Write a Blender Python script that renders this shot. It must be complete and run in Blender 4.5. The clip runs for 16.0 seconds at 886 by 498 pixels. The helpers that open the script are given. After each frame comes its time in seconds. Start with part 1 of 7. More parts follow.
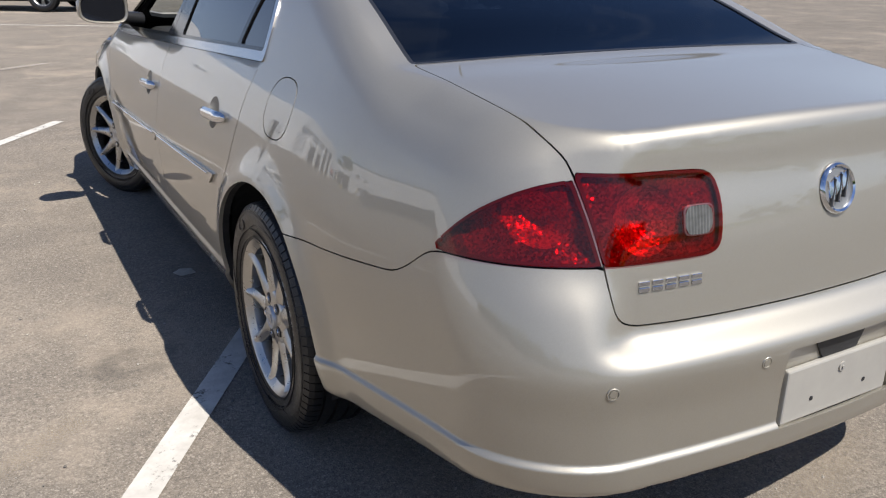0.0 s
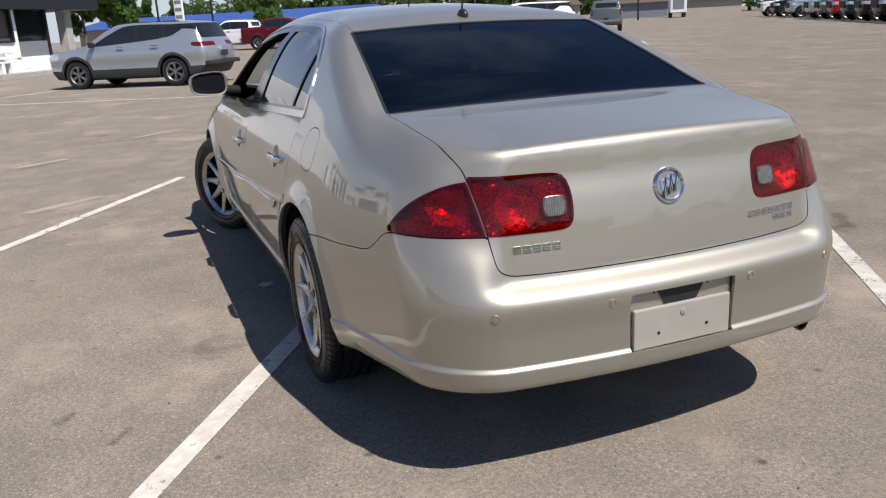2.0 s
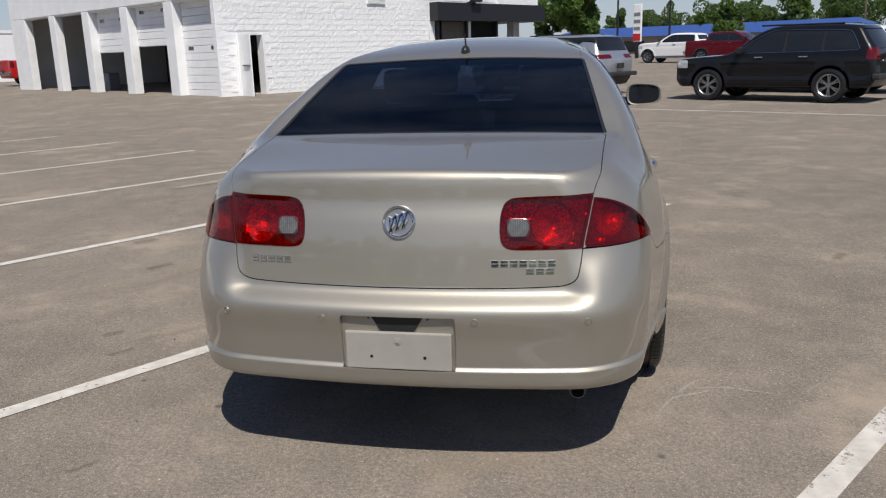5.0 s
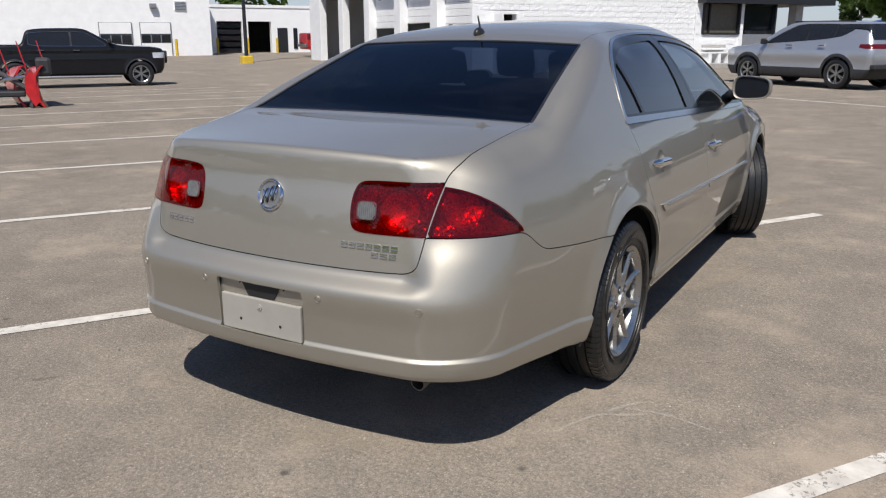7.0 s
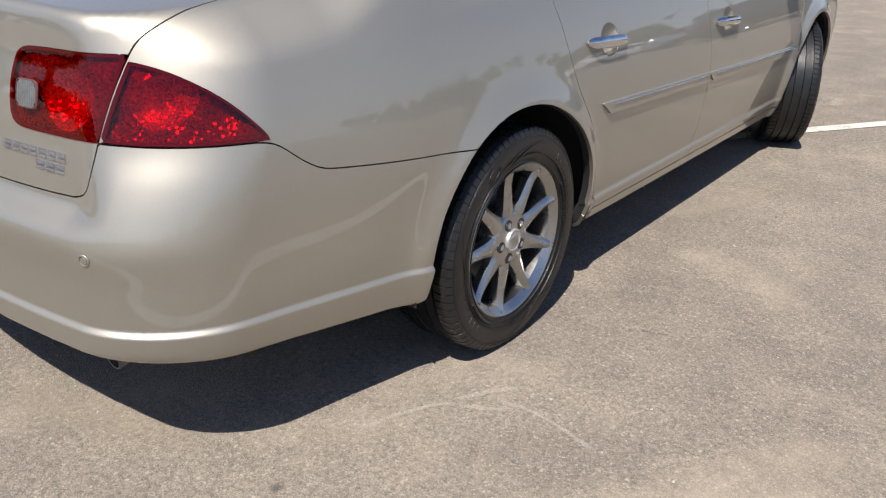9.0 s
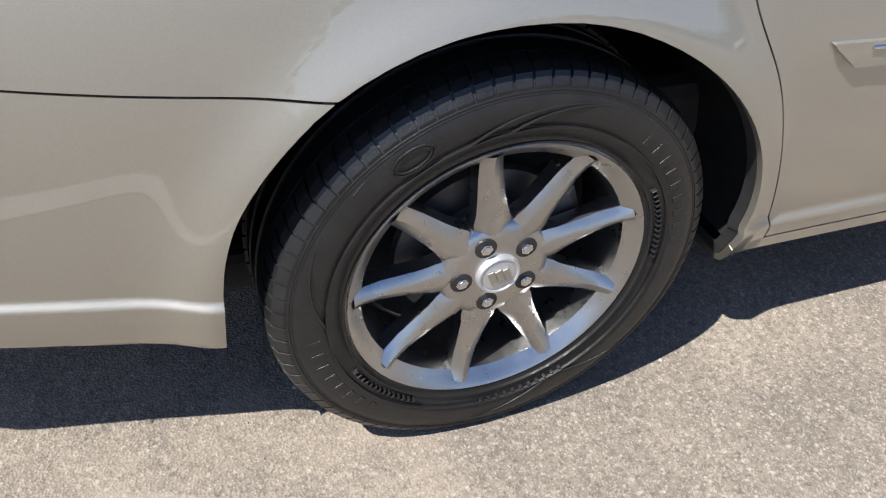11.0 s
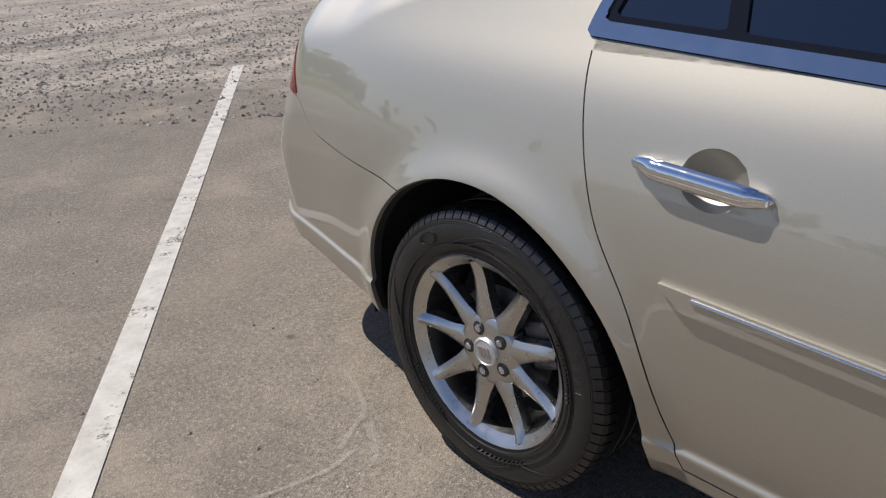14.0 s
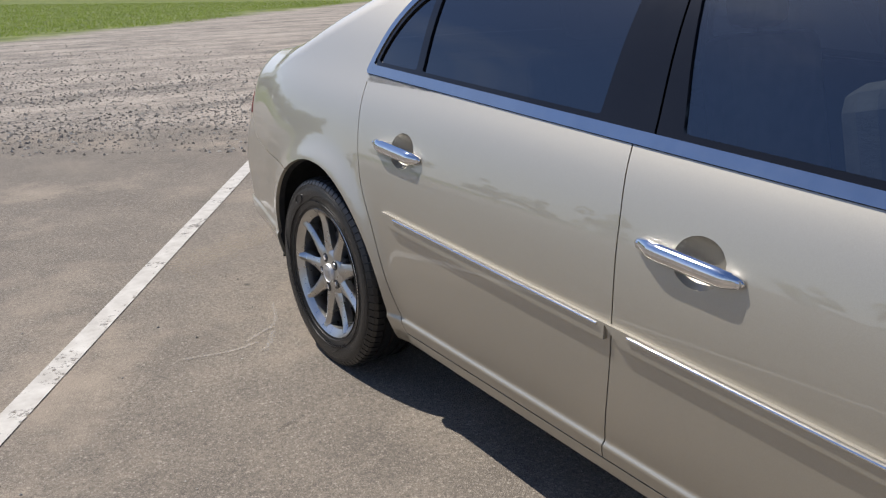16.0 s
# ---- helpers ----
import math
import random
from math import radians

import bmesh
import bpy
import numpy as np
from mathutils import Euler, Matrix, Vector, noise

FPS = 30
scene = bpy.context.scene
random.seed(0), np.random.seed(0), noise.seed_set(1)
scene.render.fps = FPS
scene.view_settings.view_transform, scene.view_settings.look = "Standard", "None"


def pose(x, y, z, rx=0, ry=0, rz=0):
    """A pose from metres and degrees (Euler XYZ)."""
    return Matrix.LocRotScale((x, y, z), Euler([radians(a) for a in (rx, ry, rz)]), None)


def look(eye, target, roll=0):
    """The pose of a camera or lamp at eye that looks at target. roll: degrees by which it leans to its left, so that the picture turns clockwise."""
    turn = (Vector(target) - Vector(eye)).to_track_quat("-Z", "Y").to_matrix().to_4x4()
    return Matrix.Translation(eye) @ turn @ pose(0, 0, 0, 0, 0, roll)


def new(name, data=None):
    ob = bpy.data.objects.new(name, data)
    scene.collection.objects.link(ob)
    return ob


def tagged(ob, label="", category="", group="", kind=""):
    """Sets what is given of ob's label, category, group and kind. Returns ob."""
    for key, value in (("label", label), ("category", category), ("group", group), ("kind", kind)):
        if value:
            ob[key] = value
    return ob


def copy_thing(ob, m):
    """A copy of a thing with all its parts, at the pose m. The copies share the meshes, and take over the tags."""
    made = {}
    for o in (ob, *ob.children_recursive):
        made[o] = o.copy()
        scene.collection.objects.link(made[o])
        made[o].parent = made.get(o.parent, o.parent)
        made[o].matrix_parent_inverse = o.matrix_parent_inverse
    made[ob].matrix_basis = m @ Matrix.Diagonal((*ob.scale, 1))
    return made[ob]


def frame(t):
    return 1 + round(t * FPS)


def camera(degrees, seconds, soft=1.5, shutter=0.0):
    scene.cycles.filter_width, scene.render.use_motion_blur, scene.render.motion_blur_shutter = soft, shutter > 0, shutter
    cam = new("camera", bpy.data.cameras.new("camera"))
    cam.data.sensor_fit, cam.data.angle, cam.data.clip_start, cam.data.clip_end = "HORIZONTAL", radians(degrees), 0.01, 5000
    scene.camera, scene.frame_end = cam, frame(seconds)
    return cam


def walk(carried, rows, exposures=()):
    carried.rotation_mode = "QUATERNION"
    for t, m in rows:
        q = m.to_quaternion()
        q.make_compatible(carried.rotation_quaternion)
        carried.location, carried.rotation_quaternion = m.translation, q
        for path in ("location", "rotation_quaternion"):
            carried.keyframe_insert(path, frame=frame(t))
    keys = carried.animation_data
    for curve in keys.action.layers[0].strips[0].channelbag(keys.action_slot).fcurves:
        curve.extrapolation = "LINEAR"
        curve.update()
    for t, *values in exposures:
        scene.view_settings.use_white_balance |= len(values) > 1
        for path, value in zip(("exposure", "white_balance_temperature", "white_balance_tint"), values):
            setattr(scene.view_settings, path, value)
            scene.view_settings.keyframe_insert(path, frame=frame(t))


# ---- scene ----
cam = camera(57.9, 16.0, soft=1.2)
PATH = [
    (0, (-1.523, -2.089, 1.308), (-0.587, -0.455, 0.635), 0.7),
    (0.5, (-1.576, -2.361, 1.333), (-0.659, -0.695, 0.713), -0.5),
    (1, (-1.732, -2.585, 1.332), (-0.859, -0.879, 0.76), -1.6),
    (1.5, (-1.726, -2.771, 1.355), (-0.926, -1.021, 0.808), -2.3),
    (2, (-1.5, -3.043, 1.381), (-0.803, -1.249, 0.835), -3.1),
    (2.5, (-1.23, -3.145, 1.369), (-0.66, -1.301, 0.842), -3.0),
    (3, (-0.883, -3.248, 1.388), (-0.47, -1.358, 0.883), -2.8),
    (3.5, (-0.535, -3.433, 1.405), (-0.304, -1.506, 0.922), -2.3),
    (4, (-0.197, -3.43, 1.4), (-0.165, -1.486, 0.933), -1.9),
    (4.5, (0.203, -3.527, 1.389), (0.037, -1.589, 0.921), -1.6),
    (4.7, (0.367, -3.568, 1.405), (0.123, -1.64, 0.933), -1.6),
    (6.8, (1.754, -3.165, 1.399), (0.827, -1.467, 0.892), -0.3),
    (7, (1.844, -3.099, 1.39), (0.872, -1.428, 0.877), 0.0),
    (7.5, (2.074, -2.919, 1.384), (1.015, -1.31, 0.846), 0.5),
    (8, (2.103, -2.636, 1.332), (0.99, -1.081, 0.746), 1.0),
    (8.5, (2.031, -2.269, 1.3), (0.909, -0.759, 0.622), 1.3),
    (9, (2.036, -1.835, 1.245), (0.929, -0.378, 0.438), 1.6),
    (9.5, (1.916, -1.424, 1.189), (0.786, -0.061, 0.259), 2.6),
    (9.7, (1.882, -1.278, 1.199), (0.724, 0.03, 0.225), 3.3),
    (11.8, (1.594, -0.022, 1.06), (0.165, -0.026, -0.339), -0.0),
    (12, (1.627, 0.059, 1.059), (0.198, -0.097, -0.332), -1.5),
    (12.5, (1.758, 0.201, 1.11), (0.285, -0.303, -0.146), -0.2),
    (13, (1.863, 0.468, 1.197), (0.402, -0.512, 0.245), 1.0),
    (13.5, (2.009, 0.78, 1.252), (0.652, -0.411, 0.392), -0.8),
    (14, (2.01, 1.086, 1.273), (0.777, -0.267, 0.467), -2.0),
    (14.5, (2.025, 1.437, 1.29), (0.823, 0.01, 0.571), -1.1),
    (15, (2.077, 1.744, 1.307), (0.899, 0.275, 0.634), -0.2),
    (15.5, (2.012, 2.074, 1.313), (0.872, 0.565, 0.662), 0.0),
    (16, (2.074, 2.396, 1.319), (0.994, 0.841, 0.673), -0.6),
]
walk(cam, [(t, look(eye, target, roll)) for t, eye, target, roll in PATH],
     exposures=[(0, 0.42, 6400, 9.0), (0.5, 0.42, 6400, 9.0), (1.5, 0.37, 6450, 9.0), (2.5, 0.12, 6520, 9.5), (3.5, -0.07, 6520, 9.0), (4.7, -0.14, 6520, 9.0), (7, 0.07, 6480, 9.0), (8, 0.27, 6480, 9.0),
                (9, 0.47, 6540, 9.5), (9.7, 0.57, 6480, 9), (12, 1.16, 6190, 8), (12.5, 1.20, 6220, 8), (13, 0.72, 6500, 9), (14, 0.34, 6540, 9.5), (15, 0.47, 6520, 9), (16, 0.48, 6520, 9)])

# ---- daylight ----
SUN_WAY = Vector((0.24, -0.62, 1.0)).normalized()      # towards the sun
world = bpy.data.worlds.new("sky")
scene.world = world
world.use_nodes = True
wn = world.node_tree.nodes
sky = wn.new("ShaderNodeTexSky")
sky.sky_type = "NISHITA"
sky.sun_disc = False
sky.sun_elevation = math.asin(SUN_WAY.z)
sky.sun_rotation = math.atan2(SUN_WAY.x, SUN_WAY.y)
sky.air_density, sky.dust_density, sky.ozone_density = 1.0, 0.5, 3.6
# thin fair-weather cloud over the whole sky
way = wn.new("ShaderNodeTexCoord")
puff = wn.new("ShaderNodeTexNoise")
puff.inputs["Scale"].default_value, puff.inputs["Detail"].default_value, puff.inputs["Roughness"].default_value = 2.6, 7.0, 0.6
stretch = wn.new("ShaderNodeMapping")
stretch.inputs["Scale"].default_value = (1, 1, 2.4)
world.node_tree.links.new(way.outputs["Generated"], stretch.inputs[0])
world.node_tree.links.new(stretch.outputs[0], puff.inputs["Vector"])
thin = wn.new("ShaderNodeValToRGB")
thin.color_ramp.elements[0].position, thin.color_ramp.elements[1].position = 0.50, 0.74
thin.color_ramp.elements[1].color = (0.24, 0.24, 0.24, 1)
world.node_tree.links.new(puff.outputs["Fac"], thin.inputs[0])
tint = wn.new("ShaderNodeMix")
tint.data_type, tint.blend_type = "RGBA", "MULTIPLY"
tint.inputs[0].default_value, tint.inputs[7].default_value = 1.0, (0.84, 0.96, 1.22, 1)
world.node_tree.links.new(sky.outputs[0], tint.inputs[6])
cloud = wn.new("ShaderNodeMix")
cloud.data_type = "RGBA"
cloud.inputs[7].default_value = (11.5, 12.2, 13.4, 1)
# paler haze low over the horizon, the same all round
height = wn.new("ShaderNodeSeparateXYZ")
world.node_tree.links.new(way.outputs["Generated"], height.inputs[0])
haze = wn.new("ShaderNodeMapRange")
haze.inputs[1].default_value, haze.inputs[2].default_value, haze.inputs[3].default_value, haze.inputs[4].default_value = 0.0, 0.42, 0.50, 0.0
world.node_tree.links.new(height.outputs[2], haze.inputs[0])
veil = wn.new("ShaderNodeMath")
veil.operation = "MAXIMUM"
world.node_tree.links.new(thin.outputs[0], veil.inputs[0])
world.node_tree.links.new(haze.outputs[0], veil.inputs[1])
world.node_tree.links.new(veil.outputs[0], cloud.inputs[0])
world.node_tree.links.new(tint.outputs[2], cloud.inputs[6])
world.node_tree.links.new(cloud.outputs[2], wn["Background"].inputs[0])
wn["Background"].inputs[1].default_value = 0.063
sun = new("sun", bpy.data.lights.new("sun", "SUN"))
sun.data.energy, sun.data.angle, sun.data.color = 5.0, radians(0.5), (1.0, 0.945, 0.885)
sun.matrix_world = look(SUN_WAY * 30, (0, 0, 0))

# ---- the lot's own axes: p across the bays, s along them ----
TURN = -33.04
EP, ES = Vector((0.8383, -0.5452, 0)), Vector((0.5452, 0.8383, 0))


def rise(y):
    """Height of the ground: level round the car, then rising gently ahead of it."""
    t = (y - 1.5) / 1.2
    return 0.0055 * 1.2 * (math.log1p(math.exp(t)) if t < 30 else t)


def sag(p, s):
    """How far the lot dips across the bays, out towards the far pickup."""
    out = 2.0 * math.log1p(math.exp(min(30.0, (-p - 5.5) / 2.0)))
    near = min(1.0, max(0.0, (46.0 + p) / 19.0))
    along = min(1.0, max(0.0, (12.0 - s) / 9.0))
    return -0.0145 * min(out, 24.0) * near * near * (3 - 2 * near) * along * along * (3 - 2 * along)


def level(x, y):
    p, s = EP.x * x + EP.y * y, ES.x * x + ES.y * y
    return rise(min(y, 160)) + (sag(p, s) if s > -30 else 0.0)


def lot(p, s, z=0.0):
    v = EP * p + ES * s
    return Vector((v.x, v.y, level(v.x, v.y) + z))


def lot_pose(p, s, z=0.0, turn=0.0):
    v = lot(p, s, z)
    return pose(v.x, v.y, v.z, 0, 0, TURN + turn)


# ---- materials ----
class Nodes:
    def __init__(self, name):
        self.mat = bpy.data.materials.new(name)
        self.mat.use_nodes = True
        self.t = self.mat.node_tree
        self.bsdf = self.t.nodes["Principled BSDF"]

    def add(self, kind, **values):
        n = self.t.nodes.new(kind)
        for k, v in values.items():
            n.inputs[k.replace("_", " ")].default_value = v
        return n

    def link(self, a, b):
        self.t.links.new(a, b)

    def coords(self, what="Object"):
        return self.add("ShaderNodeTexCoord").outputs[what]

    def noise(self, scale, detail=4.0, rough=0.6, co=None):
        n = self.add("ShaderNodeTexNoise", Scale=scale, Detail=detail, Roughness=rough)
        self.link(co or self.coords(), n.inputs["Vector"])
        return n.outputs["Fac"]

    def shift(self, co, by, scale=(1, 1, 1)):
        n = self.add("ShaderNodeMapping")
        n.inputs["Location"].default_value = (by, by * 1.7, 0)
        n.inputs["Scale"].default_value = scale
        self.link(co, n.inputs["Vector"])
        return n.outputs[0]

    def math(self, how, a, b=0.0, c=0.0):
        n = self.t.nodes.new("ShaderNodeMath")
        n.operation = how
        for sock, v in zip(n.inputs, (a, b, c)):
            if isinstance(v, bpy.types.NodeSocket):
                self.link(v, sock)
            else:
                sock.default_value = v
        return n.outputs[0]

    def voronoi(self, scale, co=None, out="Distance"):
        n = self.add("ShaderNodeTexVoronoi", Scale=scale)
        self.link(co or self.coords(), n.inputs["Vector"])
        return n.outputs[out]

    def ramp(self, fac, *stops):
        n = self.add("ShaderNodeValToRGB")
        el = n.color_ramp.elements
        while len(el) < len(stops):
            el.new(0.5)
        for e, (at, c) in zip(el, stops):
            e.position = at
            e.color = (*(c if isinstance(c, tuple) else (c, c, c)), 1)
        self.link(fac, n.inputs[0])
        return n.outputs[0]

    def mix(self, fac, a, b, blend="MIX"):
        n = self.t.nodes.new("ShaderNodeMix")
        n.data_type, n.blend_type = "RGBA", blend
        for sock, v in ((n.inputs[0], fac), (n.inputs[6], a), (n.inputs[7], b)):
            if isinstance(v, bpy.types.NodeSocket):
                self.link(v, sock)
            else:
                sock.default_value = v if not isinstance(v, tuple) else (*v[:3], 1)
        return n.outputs[2]

    def bump(self, height, strength=0.3, distance=0.01):
        n = self.add("ShaderNodeBump", Strength=strength, Distance=distance)
        self.link(height, n.inputs["Height"])
        self.link(n.outputs[0], self.bsdf.inputs["Normal"])

    def set(self, **values):
        for k, v in values.items():
            sock = self.bsdf.inputs[k.replace("_", " ")]
            if isinstance(v, bpy.types.NodeSocket):
                self.link(v, sock)
            else:
                sock.default_value = (*v, 1) if isinstance(v, tuple) else v
        return self


def plain(name, colour, rough=0.5, metal=0.0, vary=0.12, scale=9.0, bump=0.0, bump_scale=60.0, coat=0.0, spec=0.5):
    m = Nodes(name)
    dark = tuple(c * (1 - vary) for c in colour)
    lite = tuple(min(1, c * (1 + vary)) for c in colour)
    m.set(Base_Color=m.ramp(m.noise(scale), (0.3, dark), (0.7, lite)), Metallic=metal, Specular_IOR_Level=spec, Coat_Weight=coat, Coat_Roughness=0.03)
    m.set(Roughness=m.ramp(m.noise(scale * 3), (0.3, max(0.02, rough * 0.85)), (0.7, min(1, rough * 1.15))))
    if bump:
        m.bump(m.noise(bump_scale), bump, 0.01)
    return m.mat


def car_paint(name, colour, metal=0.55, rough=0.32, coat_ior=1.5):
    """Metallic flake under a clear coat, with faint dust."""
    m = Nodes(name)
    flake = m.voronoi(900.0, out="Color")
    sep = m.add("ShaderNodeSeparateColor")
    m.link(flake, sep.inputs[0])
    dust = m.noise(3.0, 6.0)
    tone = m.mix(m.ramp(sep.outputs[0], (0.0, 0.0), (1.0, 1.0)), tuple(c * 0.96 for c in colour), tuple(min(1, c * 1.04) for c in colour))
    m.set(Base_Color=m.mix(m.ramp(dust, (0.45, 0.0), (0.8, 0.10)), tone, tuple(v * min(1.0, 0.06 + 2.0 * max(colour)) for v in (0.42, 0.38, 0.32))), Metallic=metal,
          Roughness=rough, Coat_Weight=1.0, Coat_IOR=coat_ior)
    if coat_ior < 1.4:
        m.set(Specular_IOR_Level=0.1)
    m.set(Coat_Roughness=m.ramp(dust, (0.4, 0.015), (0.8, 0.06)))
    return m.mat


def tinted(name, tint, gloss_rough=0.01, ior=1.5):
    """Thin dark glass: see-through by its tint, with a mirror of the sky on top."""
    m = Nodes(name)
    t, n = m.t, m.t.nodes
    clear = m.add("ShaderNodeBsdfTransparent")
    clear.inputs[0].default_value = (*tint, 1)
    gloss = m.add("ShaderNodeBsdfGlossy", Roughness=gloss_rough)
    gloss.inputs[0].default_value = (1, 1, 1, 1)
    edge = m.add("ShaderNodeLayerWeight", Blend=0.5)
    f0 = ((ior - 1) / (ior + 1)) ** 2
    mix = m.add("ShaderNodeMixShader")
    m.link(m.math("MULTIPLY_ADD", m.math("POWER", edge.outputs["Facing"], 5.0), 1 - f0, f0), mix.inputs[0])
    m.link(clear.outputs[0], mix.inputs[1])
    m.link(gloss.outputs[0], mix.inputs[2])
    m.link(mix.outputs[0], n["Material Output"].inputs["Surface"])
    return m.mat


def asphalt():
    m = Nodes("asphalt")
    co = m.coords()
    big = m.noise(0.35, 6.0, 0.62, co)
    mid = m.noise(2.6, 6.0, 0.65, co)
    fine = m.noise(60.0, 3.0, 0.7, co)
    stone = m.voronoi(210.0, co, "Color")
    sep = m.add("ShaderNodeSeparateColor")
    m.link(stone, sep.inputs[0])
    base = m.mix(m.ramp(big, (0.35, 0.0), (0.68, 1.0)), (0.176, 0.155, 0.131), (0.252, 0.223, 0.187))
    base = m.mix(m.ramp(mid, (0.42, 0.0), (0.70, 0.85)), base, (0.32, 0.278, 0.226))
    base = m.mix(m.ramp(sep.outputs[0], (0.0, 0.75), (0.16, 0.0), (0.84, 0.0), (1.0, 0.65)), base, m.mix(m.ramp(sep.outputs[1], (0.5, 0.0), (0.52, 1.0)), (0.10, 0.088, 0.076), (0.42, 0.378, 0.325)))
    base = m.mix(m.ramp(fine, (0.35, 0.6), (0.6, 0.0)), base, (0.10, 0.088, 0.075))
    grit = m.add("ShaderNodeSeparateColor")
    m.link(m.voronoi(380.0, m.shift(co, 9.0), "Color"), grit.inputs[0])
    base = m.mix(m.ramp(grit.outputs[0], (0.0, 0.42), (0.3, 0.0), (0.74, 0.0), (1.0, 0.42)), base, m.mix(m.ramp(grit.outputs[0], (0.5, 0.0), (0.52, 1.0)), (0.095, 0.084, 0.073), (0.45, 0.405, 0.345)))
    # single larger stones showing pale and dark in the worn binder
    for scale, tone, keep in ((75.0, (0.46, 0.42, 0.36), 0.91), (60.0, (0.08, 0.073, 0.066), 0.95), (130.0, (0.42, 0.38, 0.325), 0.86)):
        cell = m.add("ShaderNodeSeparateColor")
        m.link(m.voronoi(scale, m.shift(co, scale), "Color"), cell.inputs[0])
        spot = m.math("MULTIPLY", m.ramp(cell.outputs[0], (keep, 0.0), (keep + 0.06, 0.5)), m.ramp(m.voronoi(scale, m.shift(co, scale)), (0.25, 1.0), (0.42, 0.0)))
        base = m.mix(spot, base, tone)
    base = m.mix(m.ramp(m.noise(0.8, 8.0, 0.70, co), (0.53, 0.0), (0.68, 0.60)), base, (0.40, 0.338, 0.268))
    base = m.mix(m.ramp(m.noise(1.3, 5.0, 0.6, m.shift(co, 17.0)), (0.66, 0.0), (0.74, 0.55)), base, (0.085, 0.078, 0.070))
    base = m.mix(m.ramp(m.voronoi(2.2, m.shift(co, 5.0)), (0.02, 0.75), (0.05, 0.0)), base, (0.06, 0.055, 0.05))
    # bare gravel and then turf beyond the edge of the asphalt
    rot = m.add("ShaderNodeMapping")
    rot.inputs["Rotation"].default_value = (0, 0, radians(-TURN))
    m.link(co, rot.inputs["Vector"])
    xyz = m.add("ShaderNodeSeparateXYZ")
    m.link(rot.outputs[0], xyz.inputs[0])

    def beyond(along, at, width, wobble, scale):
        wob = m.add("ShaderNodeMath")
        wob.operation = "MULTIPLY_ADD"
        m.link(m.noise(scale, 5.0, 0.65, co), wob.inputs[0])
        wob.inputs[1].default_value = wobble
        m.link(along, wob.inputs[2])
        mr = m.add("ShaderNodeMapRange")
        mr.inputs[1].default_value, mr.inputs[2].default_value = at - width + wobble / 2, at + width + wobble / 2
        mr.inputs[3].default_value, mr.inputs[4].default_value = 1.0, 0.0
        m.link(wob.outputs[0], mr.inputs[0])
        return mr.outputs[0]
    pebble = m.voronoi(38.0, co, "Color")
    ps = m.add("ShaderNodeSeparateColor")
    m.link(pebble, ps.inputs[0])
    ruts = m.add("ShaderNodeMapping")
    ruts.inputs["Rotation"].default_value = (0, 0, radians(-42))
    m.link(rot.outputs[0], ruts.inputs["Vector"])
    streak = m.mix(0.4, m.noise(1.0, 7.0, 0.7, m.shift(ruts.outputs[0], 3.0, (0.3, 1.6, 1))), m.noise(1.6, 7.0, 0.75, co))
    dirt = m.mix(m.ramp(streak, (0.40, 0.0), (0.58, 1.0)), (0.155, 0.138, 0.118), (0.44, 0.385, 0.325))
    dirt = m.mix(m.ramp(ps.outputs[0], (0.0, 0.6), (0.35, 0.0), (0.7, 0.0), (1.0, 0.6)), dirt, m.mix(m.ramp(ps.outputs[1], (0.4, 0.0), (0.6, 1.0)), (0.06, 0.055, 0.05), (0.42, 0.39, 0.35)))
    grass = m.mix(m.ramp(m.noise(1.4, 6.0, 0.7, co), (0.35, 0.0), (0.65, 1.0)), (0.085, 0.12, 0.022), (0.20, 0.235, 0.05))
    is_dirt = beyond(xyz.outputs[1], -4.3, 0.15, 2.4, 1.1)
    col = m.mix(is_dirt, base, dirt)
    slant = m.math("SUBTRACT", m.math("MULTIPLY_ADD", xyz.outputs[1], 0.235, 13.5), xyz.outputs[0])
    turf = m.math("MAXIMUM", m.math("ADD", xyz.outputs[1], 15.5), slant)
    col = m.mix(beyond(turf, 0.0, 0.6, 3.0, 0.5), col, grass)
    col = m.mix(1.0, col, (0.955, 0.93, 0.90), "MULTIPLY")
    m.set(Base_Color=col, Roughness=0.92, Specular_IOR_Level=0.28, Diffuse_Roughness=0.5)
    h1 = m.mix(0.5, m.voronoi(210.0, co), fine)
    h2 = m.mix(0.5, m.voronoi(38.0, co), m.noise(6.0, 7.0, 0.75, m.shift(ruts.outputs[0], 1.0, (0.4, 1.3, 1))))
    m.bump(m.mix(is_dirt, h1, h2), 0.5, 0.011)
    return m.mat


def road_paint():
    """White line paint, worn through to the asphalt in specks."""
    m = Nodes("line_paint")
    co = m.coords()
    wear = m.mix(0.5, m.noise(38.0, 5.0, 0.75, co), m.noise(5.0, 4.0, 0.6, co))
    m.set(Base_Color=m.ramp(m.noise(12.0, 5.0, 0.6, co), (0.3, (0.42, 0.39, 0.345)), (0.7, (0.60, 0.572, 0.52))), Roughness=0.8)
    m.set(Diffuse_Roughness=0.5)
    m.set(Alpha=m.ramp(wear, (0.375, 0.15), (0.445, 1.0)))
    m.bump(m.noise(90.0, 3.0, 0.6, co), 0.4, 0.004)
    return m.mat


